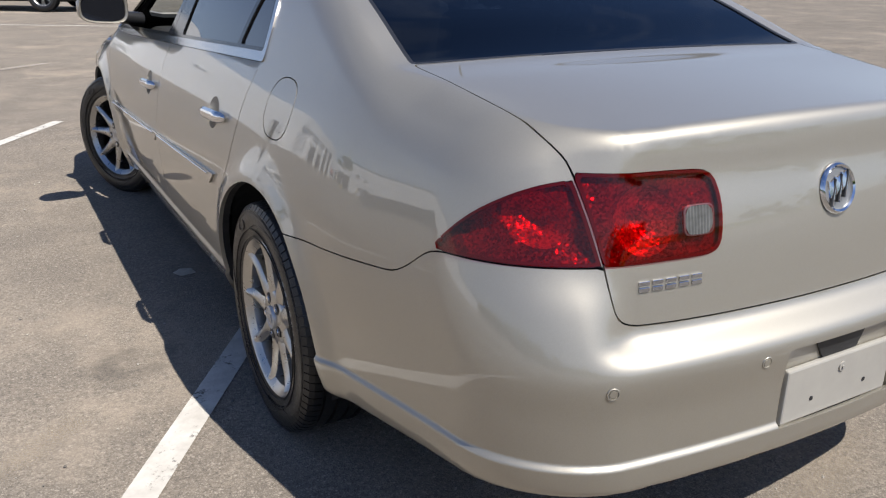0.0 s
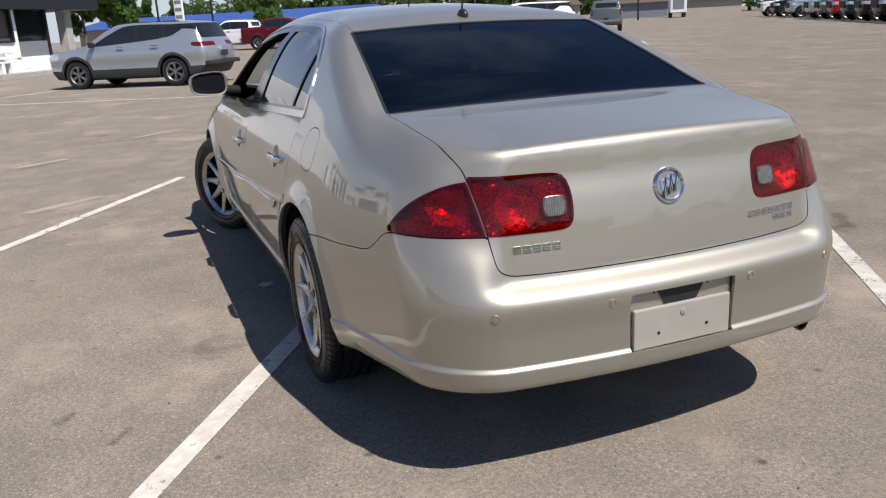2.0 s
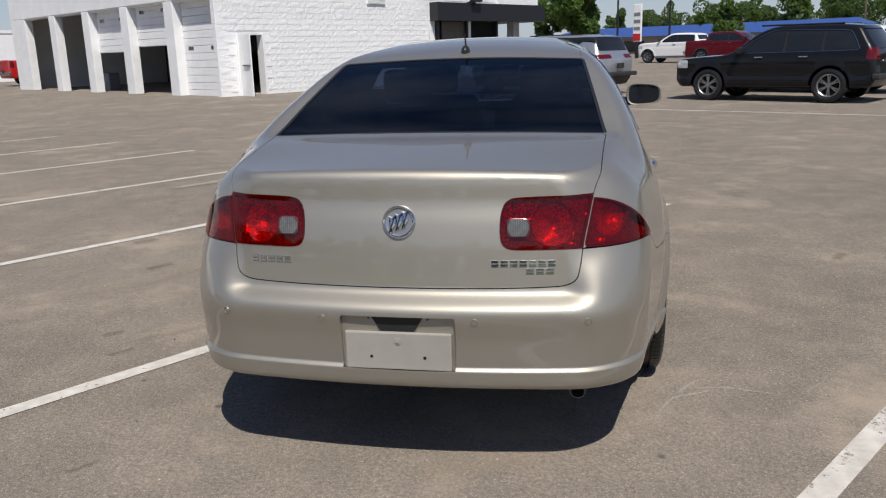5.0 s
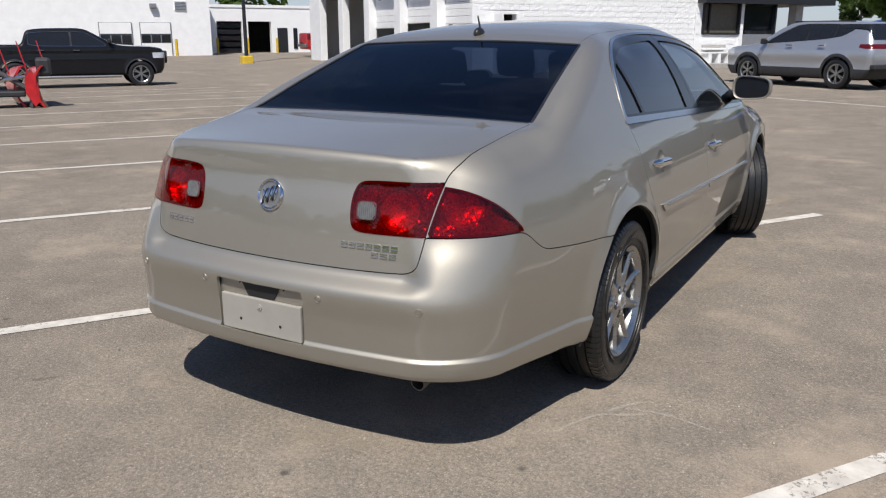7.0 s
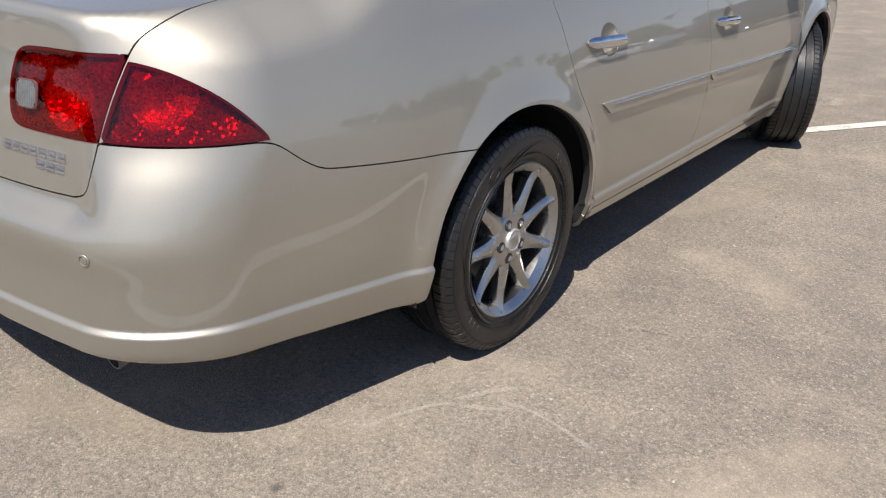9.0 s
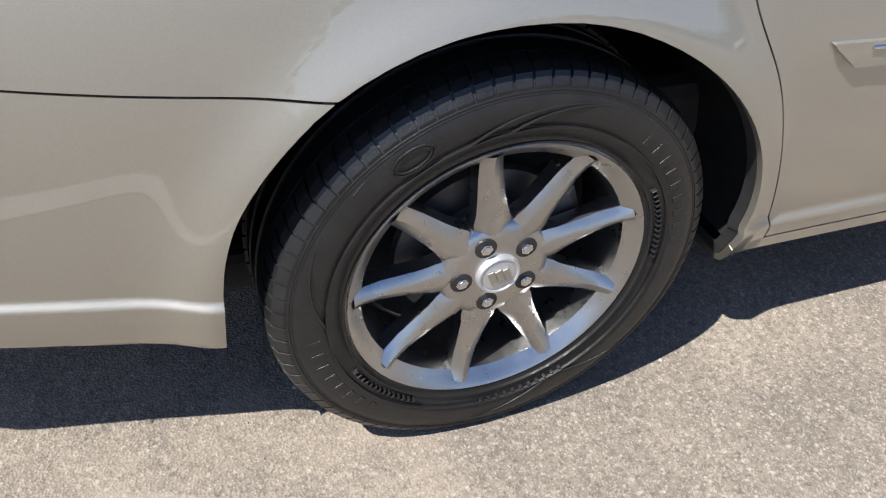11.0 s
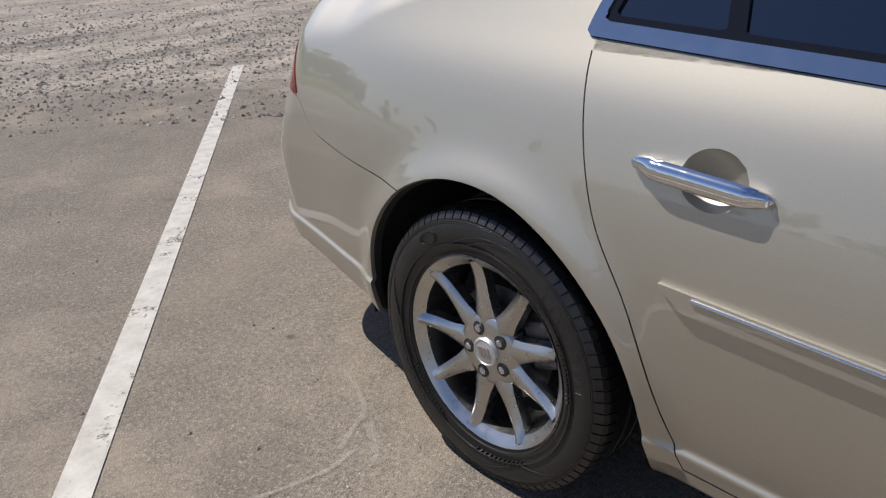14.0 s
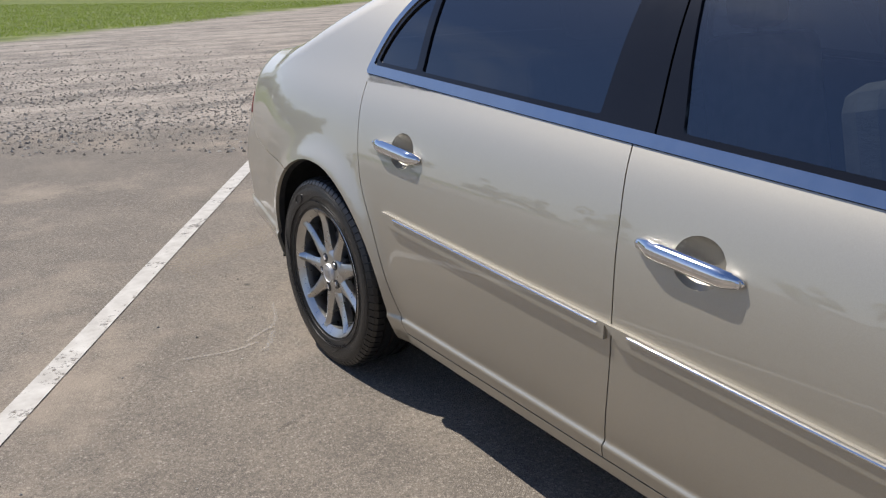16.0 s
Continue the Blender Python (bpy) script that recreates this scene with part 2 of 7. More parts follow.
def smear(name, colour, strength, grain=14.0):
    """A stain on the ground that thins out to its edges."""
    m = Nodes(name)
    xyz = m.add("ShaderNodeSeparateXYZ")
    m.link(m.coords("UV"), xyz.inputs[0])
    across = m.math("SUBTRACT", 1.0, m.math("ABSOLUTE", m.math("MULTIPLY_ADD", xyz.outputs[0], 2.0, -1.0)))
    along = m.math("MULTIPLY", m.math("SUBTRACT", 1.0, m.math("ABSOLUTE", m.math("MULTIPLY_ADD", xyz.outputs[1], 2.0, -1.0))), 3.0)
    cover = m.math("MINIMUM", across, along)
    ragged = m.math("ADD", m.noise(grain, 6.0, 0.7), m.math("MULTIPLY_ADD", cover, 0.9, -0.85))
    m.set(Base_Color=m.ramp(m.noise(grain * 2), (0.3, tuple(c * 0.8 for c in colour)), (0.7, colour)), Roughness=0.9, Diffuse_Roughness=0.5)
    m.set(Alpha=m.math("MULTIPLY", m.ramp(ragged, (0.0, 0.0), (0.35, 1.0)), strength))
    return m.mat


def faceted(name, colour, size, tilt, metal):
    """Bright moulded reflector made of many small facets that each face their own way."""
    m = Nodes(name)
    co = m.coords()
    cell = m.voronoi(size, co, "Color")
    sep = m.add("ShaderNodeSeparateColor")
    m.link(cell, sep.inputs[0])
    m.set(Base_Color=m.ramp(m.mix(0.5, m.noise(24.0, 4.0, 0.6, co), sep.outputs[0]), (0.30, tuple(c * 0.35 for c in colour)), (0.72, colour)), Metallic=metal, Roughness=0.2, Specular_IOR_Level=1.0)
    lean = m.t.nodes.new("ShaderNodeVectorMath")
    lean.operation = "MULTIPLY_ADD"
    m.link(cell, lean.inputs[0])
    lean.inputs[1].default_value = (2 * tilt, 2 * tilt, 2 * tilt)
    m.link(m.add("ShaderNodeNewGeometry").outputs["Normal"], lean.inputs[2])
    back = m.t.nodes.new("ShaderNodeVectorMath")
    back.operation = "SUBTRACT"
    m.link(lean.outputs[0], back.inputs[0])
    back.inputs[1].default_value = (tilt, tilt, tilt)
    unit = m.t.nodes.new("ShaderNodeVectorMath")
    unit.operation = "NORMALIZE"
    m.link(back.outputs[0], unit.inputs[0])
    m.link(unit.outputs[0], m.bsdf.inputs["Normal"])
    return m.mat


M_ASPHALT, M_LINE = asphalt(), road_paint()
M_PAINT = car_paint("champagne_paint", (0.415, 0.386, 0.324), 0.80, 0.52, 1.7)
M_CHROME = plain("chrome", (0.70, 0.71, 0.73), 0.06, 1.0, 0.03)
M_ALLOY = plain("alloy", (0.48, 0.475, 0.465), 0.30, 1.0, 0.08, 14.0)
M_CAP = plain("cap_silver", (0.60, 0.595, 0.585), 0.42, 0.7, 0.05)
M_TRIM = plain("satin_bright_trim", (0.50, 0.50, 0.505), 0.14, 1.0, 0.05)
M_BULB = plain("pale_lens", (0.15, 0.15, 0.145), 0.12, 0.2, 0.2, 60.0)
M_LAMP_RIM = plain("lamp_rim", (0.22, 0.10, 0.10), 0.2, 0.5, 0.1)
M_GLASS_SIDE = tinted("side_glass", (0.03, 0.040, 0.060), ior=2.1)
M_FIELD = plain("brushed_silver_field", (0.30, 0.30, 0.295), 0.45, 0.7, 0.1)
M_BLACK = plain("black_trim", (0.018, 0.018, 0.019), 0.38, 0.0, 0.2)
M_PIANO = plain("gloss_black", (0.007, 0.007, 0.008), 0.1, 0.0, 0.1, spec=0.4)
M_DARK = plain("dark_underside", (0.012, 0.012, 0.013), 0.9, 0.0, 0.3)
M_STEEL = plain("cast_steel", (0.16, 0.15, 0.145), 0.5, 0.8, 0.25, 20.0)
M_RUBBER = plain("rubber", (0.013, 0.0128, 0.013), 0.36, 0.0, 0.28, 22.0, 0.15, 220.0)
M_GLASS = tinted("tinted_glass", (0.035, 0.050, 0.085), ior=1.5)
M_GLASS_FRONT = tinted("light_glass", (0.55, 0.60, 0.62))
M_GLASS_DOOR = tinted("front_side_glass", (0.26, 0.32, 0.38), ior=2.1)
M_LENS = tinted("red_lens", (0.78, 0.005, 0.03), ior=1.45)
M_CLEAR = tinted("clear_lens", (0.82, 0.82, 0.80))
M_REFLECT = faceted("reflector", (0.27, 0.08, 0.10), 230.0, 0.30, 0.35)
M_LENS_RIM = plain("lens_rim", (0.10, 0.003, 0.008), 0.15, 0.0, 0.1)
M_CHROME_CUP = faceted("lamp_bowl", (0.72, 0.36, 0.36), 260.0, 0.26, 0.55)
M_SEAT = plain("tan_leather", (0.30, 0.22, 0.15), 0.6, 0.0, 0.2, 14.0, 0.2, 120.0)
M_CABIN = plain("cabin_plastic", (0.05, 0.045, 0.04), 0.7, 0.0, 0.2)
M_PLATE = plain("bare_bracket", (0.34, 0.322, 0.285), 0.45, 0.0, 0.06)


# ---- mesh helpers ----
def mesh_object(name, verts, faces, material, parent=None, label="", normals=None, smooth=False):
    me = bpy.data.meshes.new(name)
    me.from_pydata([tuple(v) for v in verts], [], [tuple(f) for f in faces])
    if material:
        me.materials.append(material)
    if smooth or normals is not None:
        me.polygons.foreach_set("use_smooth", [True] * len(me.polygons))
    if normals is not None:
        me.normals_split_custom_set_from_vertices([tuple(n) for n in normals])
    me.update()
    ob = new(name, me)
    ob.parent = parent
    if label:
        tagged(ob, label)
    return ob


def part(name, bm, material, parent, label="", smooth=False):
    me = bpy.data.meshes.new(name)
    bmesh.ops.recalc_face_normals(bm, faces=bm.faces)
    bm.to_mesh(me)
    bm.free()
    me.materials.append(material)
    if smooth:
        me.polygons.foreach_set("use_smooth", [True] * len(me.polygons))
        me.set_sharp_from_angle(angle=radians(38))
    ob = new(name, me)
    ob.parent = parent
    if label:
        tagged(ob, label)
    return ob


def box(bm, lo, hi, bevel=0.0, m=None):
    c, d = (Vector(lo) + Vector(hi)) / 2, Vector(hi) - Vector(lo)
    r = bmesh.ops.create_cube(bm, size=1.0, matrix=Matrix.Translation(c) @ Matrix.Diagonal((*d, 1)))
    vs = r["verts"]
    if bevel:
        es = list({e for v in vs for e in v.link_edges})
        out = bmesh.ops.bevel(bm, geom=es, offset=bevel, segments=2, profile=0.5, affect="EDGES")
        vs = list({v for f in out["faces"] for v in f.verts} | {v for v in vs if v.is_valid})
    if m is not None:
        bmesh.ops.transform(bm, matrix=m, verts=[v for v in vs if v.is_valid])


def rod(bm, a, b, r1, r2=None, seg=10, caps=True):
    a, b = Vector(a), Vector(b)
    q = (b - a).to_track_quat("Z", "Y").to_matrix().to_4x4()
    bmesh.ops.create_cone(bm, cap_ends=caps, segments=seg, radius1=r1, radius2=r1 if r2 is None else r2, depth=(b - a).length,
                          matrix=Matrix.Translation((a + b) / 2) @ q)


def tube(bm, pts, r, seg=6):
    """A round bar along a bent line."""
    P = [Vector(p) for p in pts]
    rings = []
    for i, p in enumerate(P):
        way = (P[min(i + 1, len(P) - 1)] - P[max(i - 1, 0)]).normalized()
        u = way.orthogonal().normalized() if not rings else (u - way * u.dot(way)).normalized()
        v = way.cross(u)
        rings.append([bm.verts.new(p + (u * math.cos(2 * math.pi * k / seg) + v * math.sin(2 * math.pi * k / seg)) * r) for k in range(seg)])
    for one, two in zip(rings, rings[1:]):
        for k in range(seg):
            bm.faces.new((one[k], one[(k + 1) % seg], two[(k + 1) % seg], two[k]))
    bm.faces.new(rings[0][::-1]), bm.faces.new(rings[-1])


def boxed(name, lo, hi, material, parent=None, label="", bevel=0.0):
    bm = bmesh.new()
    box(bm, lo, hi, bevel)
    return part(name, bm, material, parent, label)


def empty(name, m, label, category, group="", kind=""):
    ob = new(name)
    ob.matrix_world = m
    return tagged(ob, label, category, group, kind)


def revolve(bm, profile, seg, axis="x", closed=False):
    """Turns a profile of (along the axis, radius) round that axis."""
    rings = []
    for a, r in profile:
        ring = []
        for i in range(seg):
            t = 2 * math.pi * i / seg
            ring.append(bm.verts.new((a, r * math.cos(t), r * math.sin(t))))
        rings.append(ring)
    pairs = list(zip(rings, rings[1:])) + ([(rings[-1], rings[0])] if closed else [])
    for one, two in pairs:
        for i in range(seg):
            j = (i + 1) % seg
            bm.faces.new((one[i], one[j], two[j], two[i]))
    return rings

# ---- bodywork: smooth solids cut into panels ----
def curve(points, blur=0.02, step=0.004):
    """A smooth curve through a few design points, softened by blur."""
    x, y = np.array(points, float).T
    d = np.diff(y) / np.diff(x)
    m = np.zeros(len(x))
    for i in range(1, len(x) - 1):
        if d[i - 1] * d[i] > 0:
            w1, w2 = 2 * (x[i + 1] - x[i]) + (x[i] - x[i - 1]), (x[i + 1] - x[i]) + 2 * (x[i] - x[i - 1])
            m[i] = (w1 + w2) / (w1 / d[i - 1] + w2 / d[i])
    m[0], m[-1] = d[0], d[-1]
    X = np.arange(x[0] - 0.6, x[-1] + 0.6, step)
    k = np.clip(np.searchsorted(x, X) - 1, 0, len(x) - 2)
    h = x[k + 1] - x[k]
    t = (X - x[k]) / h
    Y = (2 * t**3 - 3 * t**2 + 1) * y[k] + (t**3 - 2 * t**2 + t) * h * m[k] + (3 * t**2 - 2 * t**3) * y[k + 1] + (t**3 - t**2) * h * m[k + 1]
    Y = np.where(X < x[0], y[0] + m[0] * (X - x[0]), np.where(X > x[-1], y[-1] + m[-1] * (X - x[-1]), Y))
    if blur:
        n = int(3 * blur / step)
        g = np.exp(-0.5 * (np.arange(-n, n + 1) * step / blur) ** 2)
        Y = np.convolve(np.pad(Y, n, mode="edge"), g / g.sum(), mode="valid")
    D = np.gradient(Y, step)
    return (lambda t: np.interp(t, X, Y)), (lambda t: np.interp(t, X, D))


def round_max(a, b, r):
    u, v = np.maximum(a + r, 0), np.maximum(b + r, 0)
    return np.minimum(np.maximum(a, b), -r) + np.sqrt(u * u + v * v)


def step_up(t, lo, hi):
    t = np.clip((t - lo) / (hi - lo), 0, 1)
    return t * t * (3 - 2 * t)


def outline(points, rounds=3):
    """Signed distance to a closed outline whose corners are cut round; negative inside."""
    P = np.array(points, float)
    for _ in range(rounds):
        Q = np.roll(P, -1, axis=0)
        P = np.stack([0.75 * P + 0.25 * Q, 0.25 * P + 0.75 * Q], axis=1).reshape(-1, 2)

    def sd(a, b):
        best, inside = np.full(a.shape, 1e9), np.zeros(a.shape, bool)
        for (x0, y0), (x1, y1) in zip(P, np.roll(P, -1, axis=0)):
            ex, ey = x1 - x0, y1 - y0
            t = np.clip(((a - x0) * ex + (b - y0) * ey) / (ex * ex + ey * ey + 1e-12), 0, 1)
            best = np.minimum(best, (a - x0 - t * ex) ** 2 + (b - y0 - t * ey) ** 2)
            if y0 != y1:
                inside ^= ((y0 > b) != (y1 > b)) & (a < ex * (b - y0) / (y1 - y0) + x0)
        return np.where(inside, -1, 1) * np.sqrt(best)
    return sd


class Shell:
    """The skin of a smooth solid f < 0, as triangles with exact normals."""

    def __init__(self, f, lo, hi, h):
        self.f = f
        ax = [np.arange(l, u + h, h) for l, u in zip(lo, hi)]
        F = np.stack([f(np.full((len(ax[1]), len(ax[2])), x), *np.meshgrid(ax[1], ax[2], indexing="ij")) for x in ax[0]])
        S = F < 0
        c = [S[i:S.shape[0] - 1 + i, j:S.shape[1] - 1 + j, k:S.shape[2] - 1 + k] for i in (0, 1) for j in (0, 1) for k in (0, 1)]
        n_in = sum(a.astype(int) for a in c)
        cell = np.argwhere((n_in > 0) & (n_in < 8))
        index = np.full(n_in.shape, -1)
        index[tuple(cell.T)] = np.arange(len(cell))
        acc, cnt = np.zeros((len(cell), 3)), np.zeros(len(cell))
        for axis in range(3):
            for b in (0, 1):
                for d in (0, 1):
                    o = np.insert(np.array([b, d]), axis, 0)
                    e = o.copy()
                    e[axis] = 1
                    f0, f1 = F[tuple((cell + o).T)], F[tuple((cell + e).T)]
                    cross = (f0 < 0) != (f1 < 0)
                    t = np.where(cross, f0 / np.where(cross, f0 - f1, 1), 0)
                    at = cell + o + t[:, None] * (e - o)
                    acc += np.where(cross[:, None], at, 0)
                    cnt += cross
        V = np.array(lo) + h * acc / cnt[:, None]
        for _ in range(4):
            g, v = self.grad(V)
            V = V - g * np.clip(v / (g * g).sum(1), -h, h)[:, None]
        quads = []
        for axis in range(3):
            a, b = [i for i in range(3) if i != axis]
            s0 = np.moveaxis(S, axis, 0)
            hit = np.argwhere(s0[:-1] != s0[1:])
            flip = s0[:-1][tuple(hit.T)]
            ok = (hit[:, 1] > 0) & (hit[:, 2] > 0) & (hit[:, 1] < s0.shape[1] - 1) & (hit[:, 2] < s0.shape[2] - 1)
            hit, flip = hit[ok], flip[ok]
            full = np.zeros((len(hit), 3), int)
            full[:, axis], full[:, a], full[:, b] = hit.T
            q = []
            for da, db in ((1, 1), (0, 1), (0, 0), (1, 0)):
                o = full.copy()
                o[:, a] -= da
                o[:, b] -= db
                q.append(index[tuple(o.T)])
            q = np.stack(q, 1)
            q[flip if axis != 1 else ~flip] = q[flip if axis != 1 else ~flip][:, ::-1]
            quads.append(q)
        Q = np.concatenate(quads)
        self.V = V
        g, _ = self.grad(V)
        self.N = g / np.linalg.norm(g, axis=1)[:, None]
        T = np.concatenate([Q[:, [0, 1, 2]], Q[:, [0, 2, 3]]])
        fn = np.cross(V[T[:, 1]] - V[T[:, 0]], V[T[:, 2]] - V[T[:, 0]])
        bad = (fn * self.N[T].sum(1)).sum(1) < 0
        T[bad] = T[bad][:, ::-1]
        self.T = T

    def refine(self, near):
        """Splits the edges whose middle lies in the stretch near(x, y, z), and lays the new corners on the skin."""
        V, T = self.V, self.T
        E = np.sort(np.concatenate([T[:, [0, 1]], T[:, [1, 2]], T[:, [2, 0]]]), 1)
        E, back = np.unique(E, axis=0, return_inverse=True)
        back = back.reshape(3, -1).T
        mid = (V[E[:, 0]] + V[E[:, 1]]) / 2
        hit = near(*mid.T)
        at = np.where(hit, len(V) + np.cumsum(hit) - 1, -1)
        W = mid[hit]
        for _ in range(3):
            g, v = self.grad(W, 0.002)
            W = W - g * np.clip(v / (g * g).sum(1), -0.01, 0.01)[:, None]
        self.V = np.concatenate([V, W])
        m = at[back]
        k = (m >= 0).sum(1)
        out = [T[k == 0]]
        for t, e in zip(T[k > 0].tolist(), m[k > 0].tolist()):
            n = sum(i >= 0 for i in e)
            turn = 0
            while n < 3 and not (e[turn] >= 0 and e[(turn + 2) % 3] < 0):
                turn += 1
            a, b, c = t[turn:] + t[:turn]
            p, q, r = e[turn:] + e[:turn]
            out.append({1: [(a, p, c), (p, b, c)], 2: [(p, b, q), (a, p, q), (a, q, c)], 3: [(a, p, r), (p, b, q), (r, q, c), (p, q, r)]}[n])
        self.T = np.concatenate([np.array(o) for o in out])
        g, _ = self.grad(self.V, 0.002)
        self.N = g / np.linalg.norm(g, axis=1)[:, None]

    def grad(self, V, e=0.004):
        g = np.stack([self.f(*(V + e * np.eye(3)[i]).T) - self.f(*(V - e * np.eye(3)[i]).T) for i in range(3)], 1) / (2 * e)
        return g, self.f(*V.T)

    def cut(self, *tests):
        """The part of the skin where every test of (x, y, z) is below zero."""
        V, N, T = self.V, self.N, self.T
        for test in tests:
            used, inv = np.unique(T, return_inverse=True)
            V, N, T = V[used], N[used], inv.reshape(-1, 3)
            if not len(T):
                return V, N, T
            s = test(*V.T)
            s = np.where(np.abs(s) < 1e-6, 1e-6, s)
            k = (s[T] < 0).sum(1)
            keep = [T[k == 3]]
            newV, newN, made, tris = [], [], {}, []

            def mid(a, b):
                key = (a, b) if a < b else (b, a)
                if key not in made:
                    t = s[key[0]] / (s[key[0]] - s[key[1]])
                    made[key] = len(V) + len(newV)
                    newV.append(V[key[0]] * (1 - t) + V[key[1]] * t)
                    newN.append(N[key[0]] * (1 - t) + N[key[1]] * t)
                return made[key]
            for tri in T[(k == 1) | (k == 2)].tolist():
                poly = []
                for a, b in ((0, 1), (1, 2), (2, 0)):
                    a, b = tri[a], tri[b]
                    if s[a] < 0:
                        poly.append(a)
                    if (s[a] < 0) != (s[b] < 0):
                        poly.append(mid(a, b))
                tris += [(poly[0], poly[i], poly[i + 1]) for i in range(1, len(poly) - 1)]
            if newV:
                V, N = np.concatenate([V, newV]), np.concatenate([N, newN])
            T = np.concatenate(keep + ([np.array(tris)] if tris else []))
        used, inv = np.unique(T, return_inverse=True)
        V, N, T = V[used], N[used], inv.reshape(-1, 3)
        return V, N / np.linalg.norm(N, axis=1)[:, None], T

    def panel(self, name, material, parent, tests, label="", out=0.0, lip=0.012, shift=None):
        V, N, T = self.cut(*tests)
        if not len(T):
            return None
        V = V + N * out
        if shift is not None:
            V = V + N * shift(*V.T)[:, None]
            if lip <= 0:
                fn = np.cross(V[T[:, 1]] - V[T[:, 0]], V[T[:, 2]] - V[T[:, 0]])
                N = np.zeros_like(V)
                for i in range(3):
                    np.add.at(N, T[:, i], fn)
                N = N / (np.linalg.norm(N, axis=1)[:, None] + 1e-12)
        T = T.tolist()
        V, N = V.tolist(), N.tolist()
        if lip:
            edges = {}
            for a, b, c in T:
                for e in ((a, b), (b, c), (c, a)):
                    edges[e] = 1
            rim = [e for e in edges if (e[1], e[0]) not in edges]
            twin = {}
            for a, b in rim:
                quad = []
                d = Vector(V[b]) - Vector(V[a])
                side = d.cross(Vector(N[a]))
                side = side.normalized() if side.length > 1e-9 else Vector(N[a])
                for i in (a, b):
                    for deep in (0, lip):
                        key = (i, deep)
                        if key not in twin:
                            twin[key] = len(V)
                            V.append([V[i][j] - N[i][j] * deep for j in range(3)])
                            N.append(list(side))
                        quad.append(twin[key])
                T.append((quad[2], quad[0], quad[1], quad[3]))
        return mesh_object(name, V, T, material, parent, label, normals=N)

# ---- the sedan: y ahead, origin on the ground under the rear axle ----
WHEELBASE = 2.936
car_plan, _ = curve([(-1.25, 0.765), (-0.8, 0.839), (-0.35, 0.920), (0.3, 0.934), (1.5, 0.936), (2.9, 0.932), (3.4, 0.905), (3.8, 0.84), (4.1, 0.74)], 0.08)
car_tuck, car_tuck_d = curve([(0.18, -0.085), (0.26, -0.055), (0.36, -0.022), (0.5, -0.005), (0.64, 0.0), (0.76, -0.010), (0.86, -0.030), (0.95, -0.056), (1.05, -0.106),
                              (1.2, -0.179), (1.37, -0.296), (1.5, -0.45)], 0.03)
car_top, car_top_d = curve([(-1.3, 1.02), (-1.07, 1.047), (-0.9, 1.0625), (-0.6, 1.0905), (-0.45, 1.105), (-0.42, 1.114), (-0.2, 1.201), (0.0, 1.277), (0.2, 1.350), (0.3, 1.384), (0.42, 1.419), (0.6, 1.454), (0.8, 1.478), (1.2, 1.498),
                            (1.6, 1.494), (1.95, 1.445), (2.25, 1.335), (2.95, 1.04), (3.1, 1.01), (3.45, 0.955), (3.75, 0.88), (3.95, 0.78)], 0.018)
car_tail, _ = curve([(0.24, -1.12), (0.30, -1.165), (0.36, -1.188), (0.5, -1.190), (0.590, -1.198), (0.615, -1.193), (0.633, -1.172), (0.656, -1.138), (0.70, -1.131), (0.8, -1.117),
                     (0.877, -1.102), (0.95, -1.083), (1.0, -1.078), (1.1, -1.06)], 0.009)
car_tail_side, _ = curve([(0.24, -1.12), (0.30, -1.165), (0.36, -1.188), (0.5, -1.190), (0.585, -1.197), (0.606, -1.193), (0.65, -1.176), (0.72, -1.145), (0.79, -1.108), (0.9, -1.078), (1.0, -1.055), (1.1, -1.03)], 0.011)
car_nose, _ = curve([(0.2, 3.78), (0.32, 3.90), (0.5, 3.95), (0.62, 3.955), (0.75, 3.92), (0.9, 3.80)], 0.03)
car_floor, _ = curve([(-1.3, 0.350), (-1.1, 0.332), (-0.9, 0.313), (-0.45, 0.280), (0.3, 0.235), (2.5, 0.225), (3.4, 0.21), (4.0, 0.20)], 0.05)


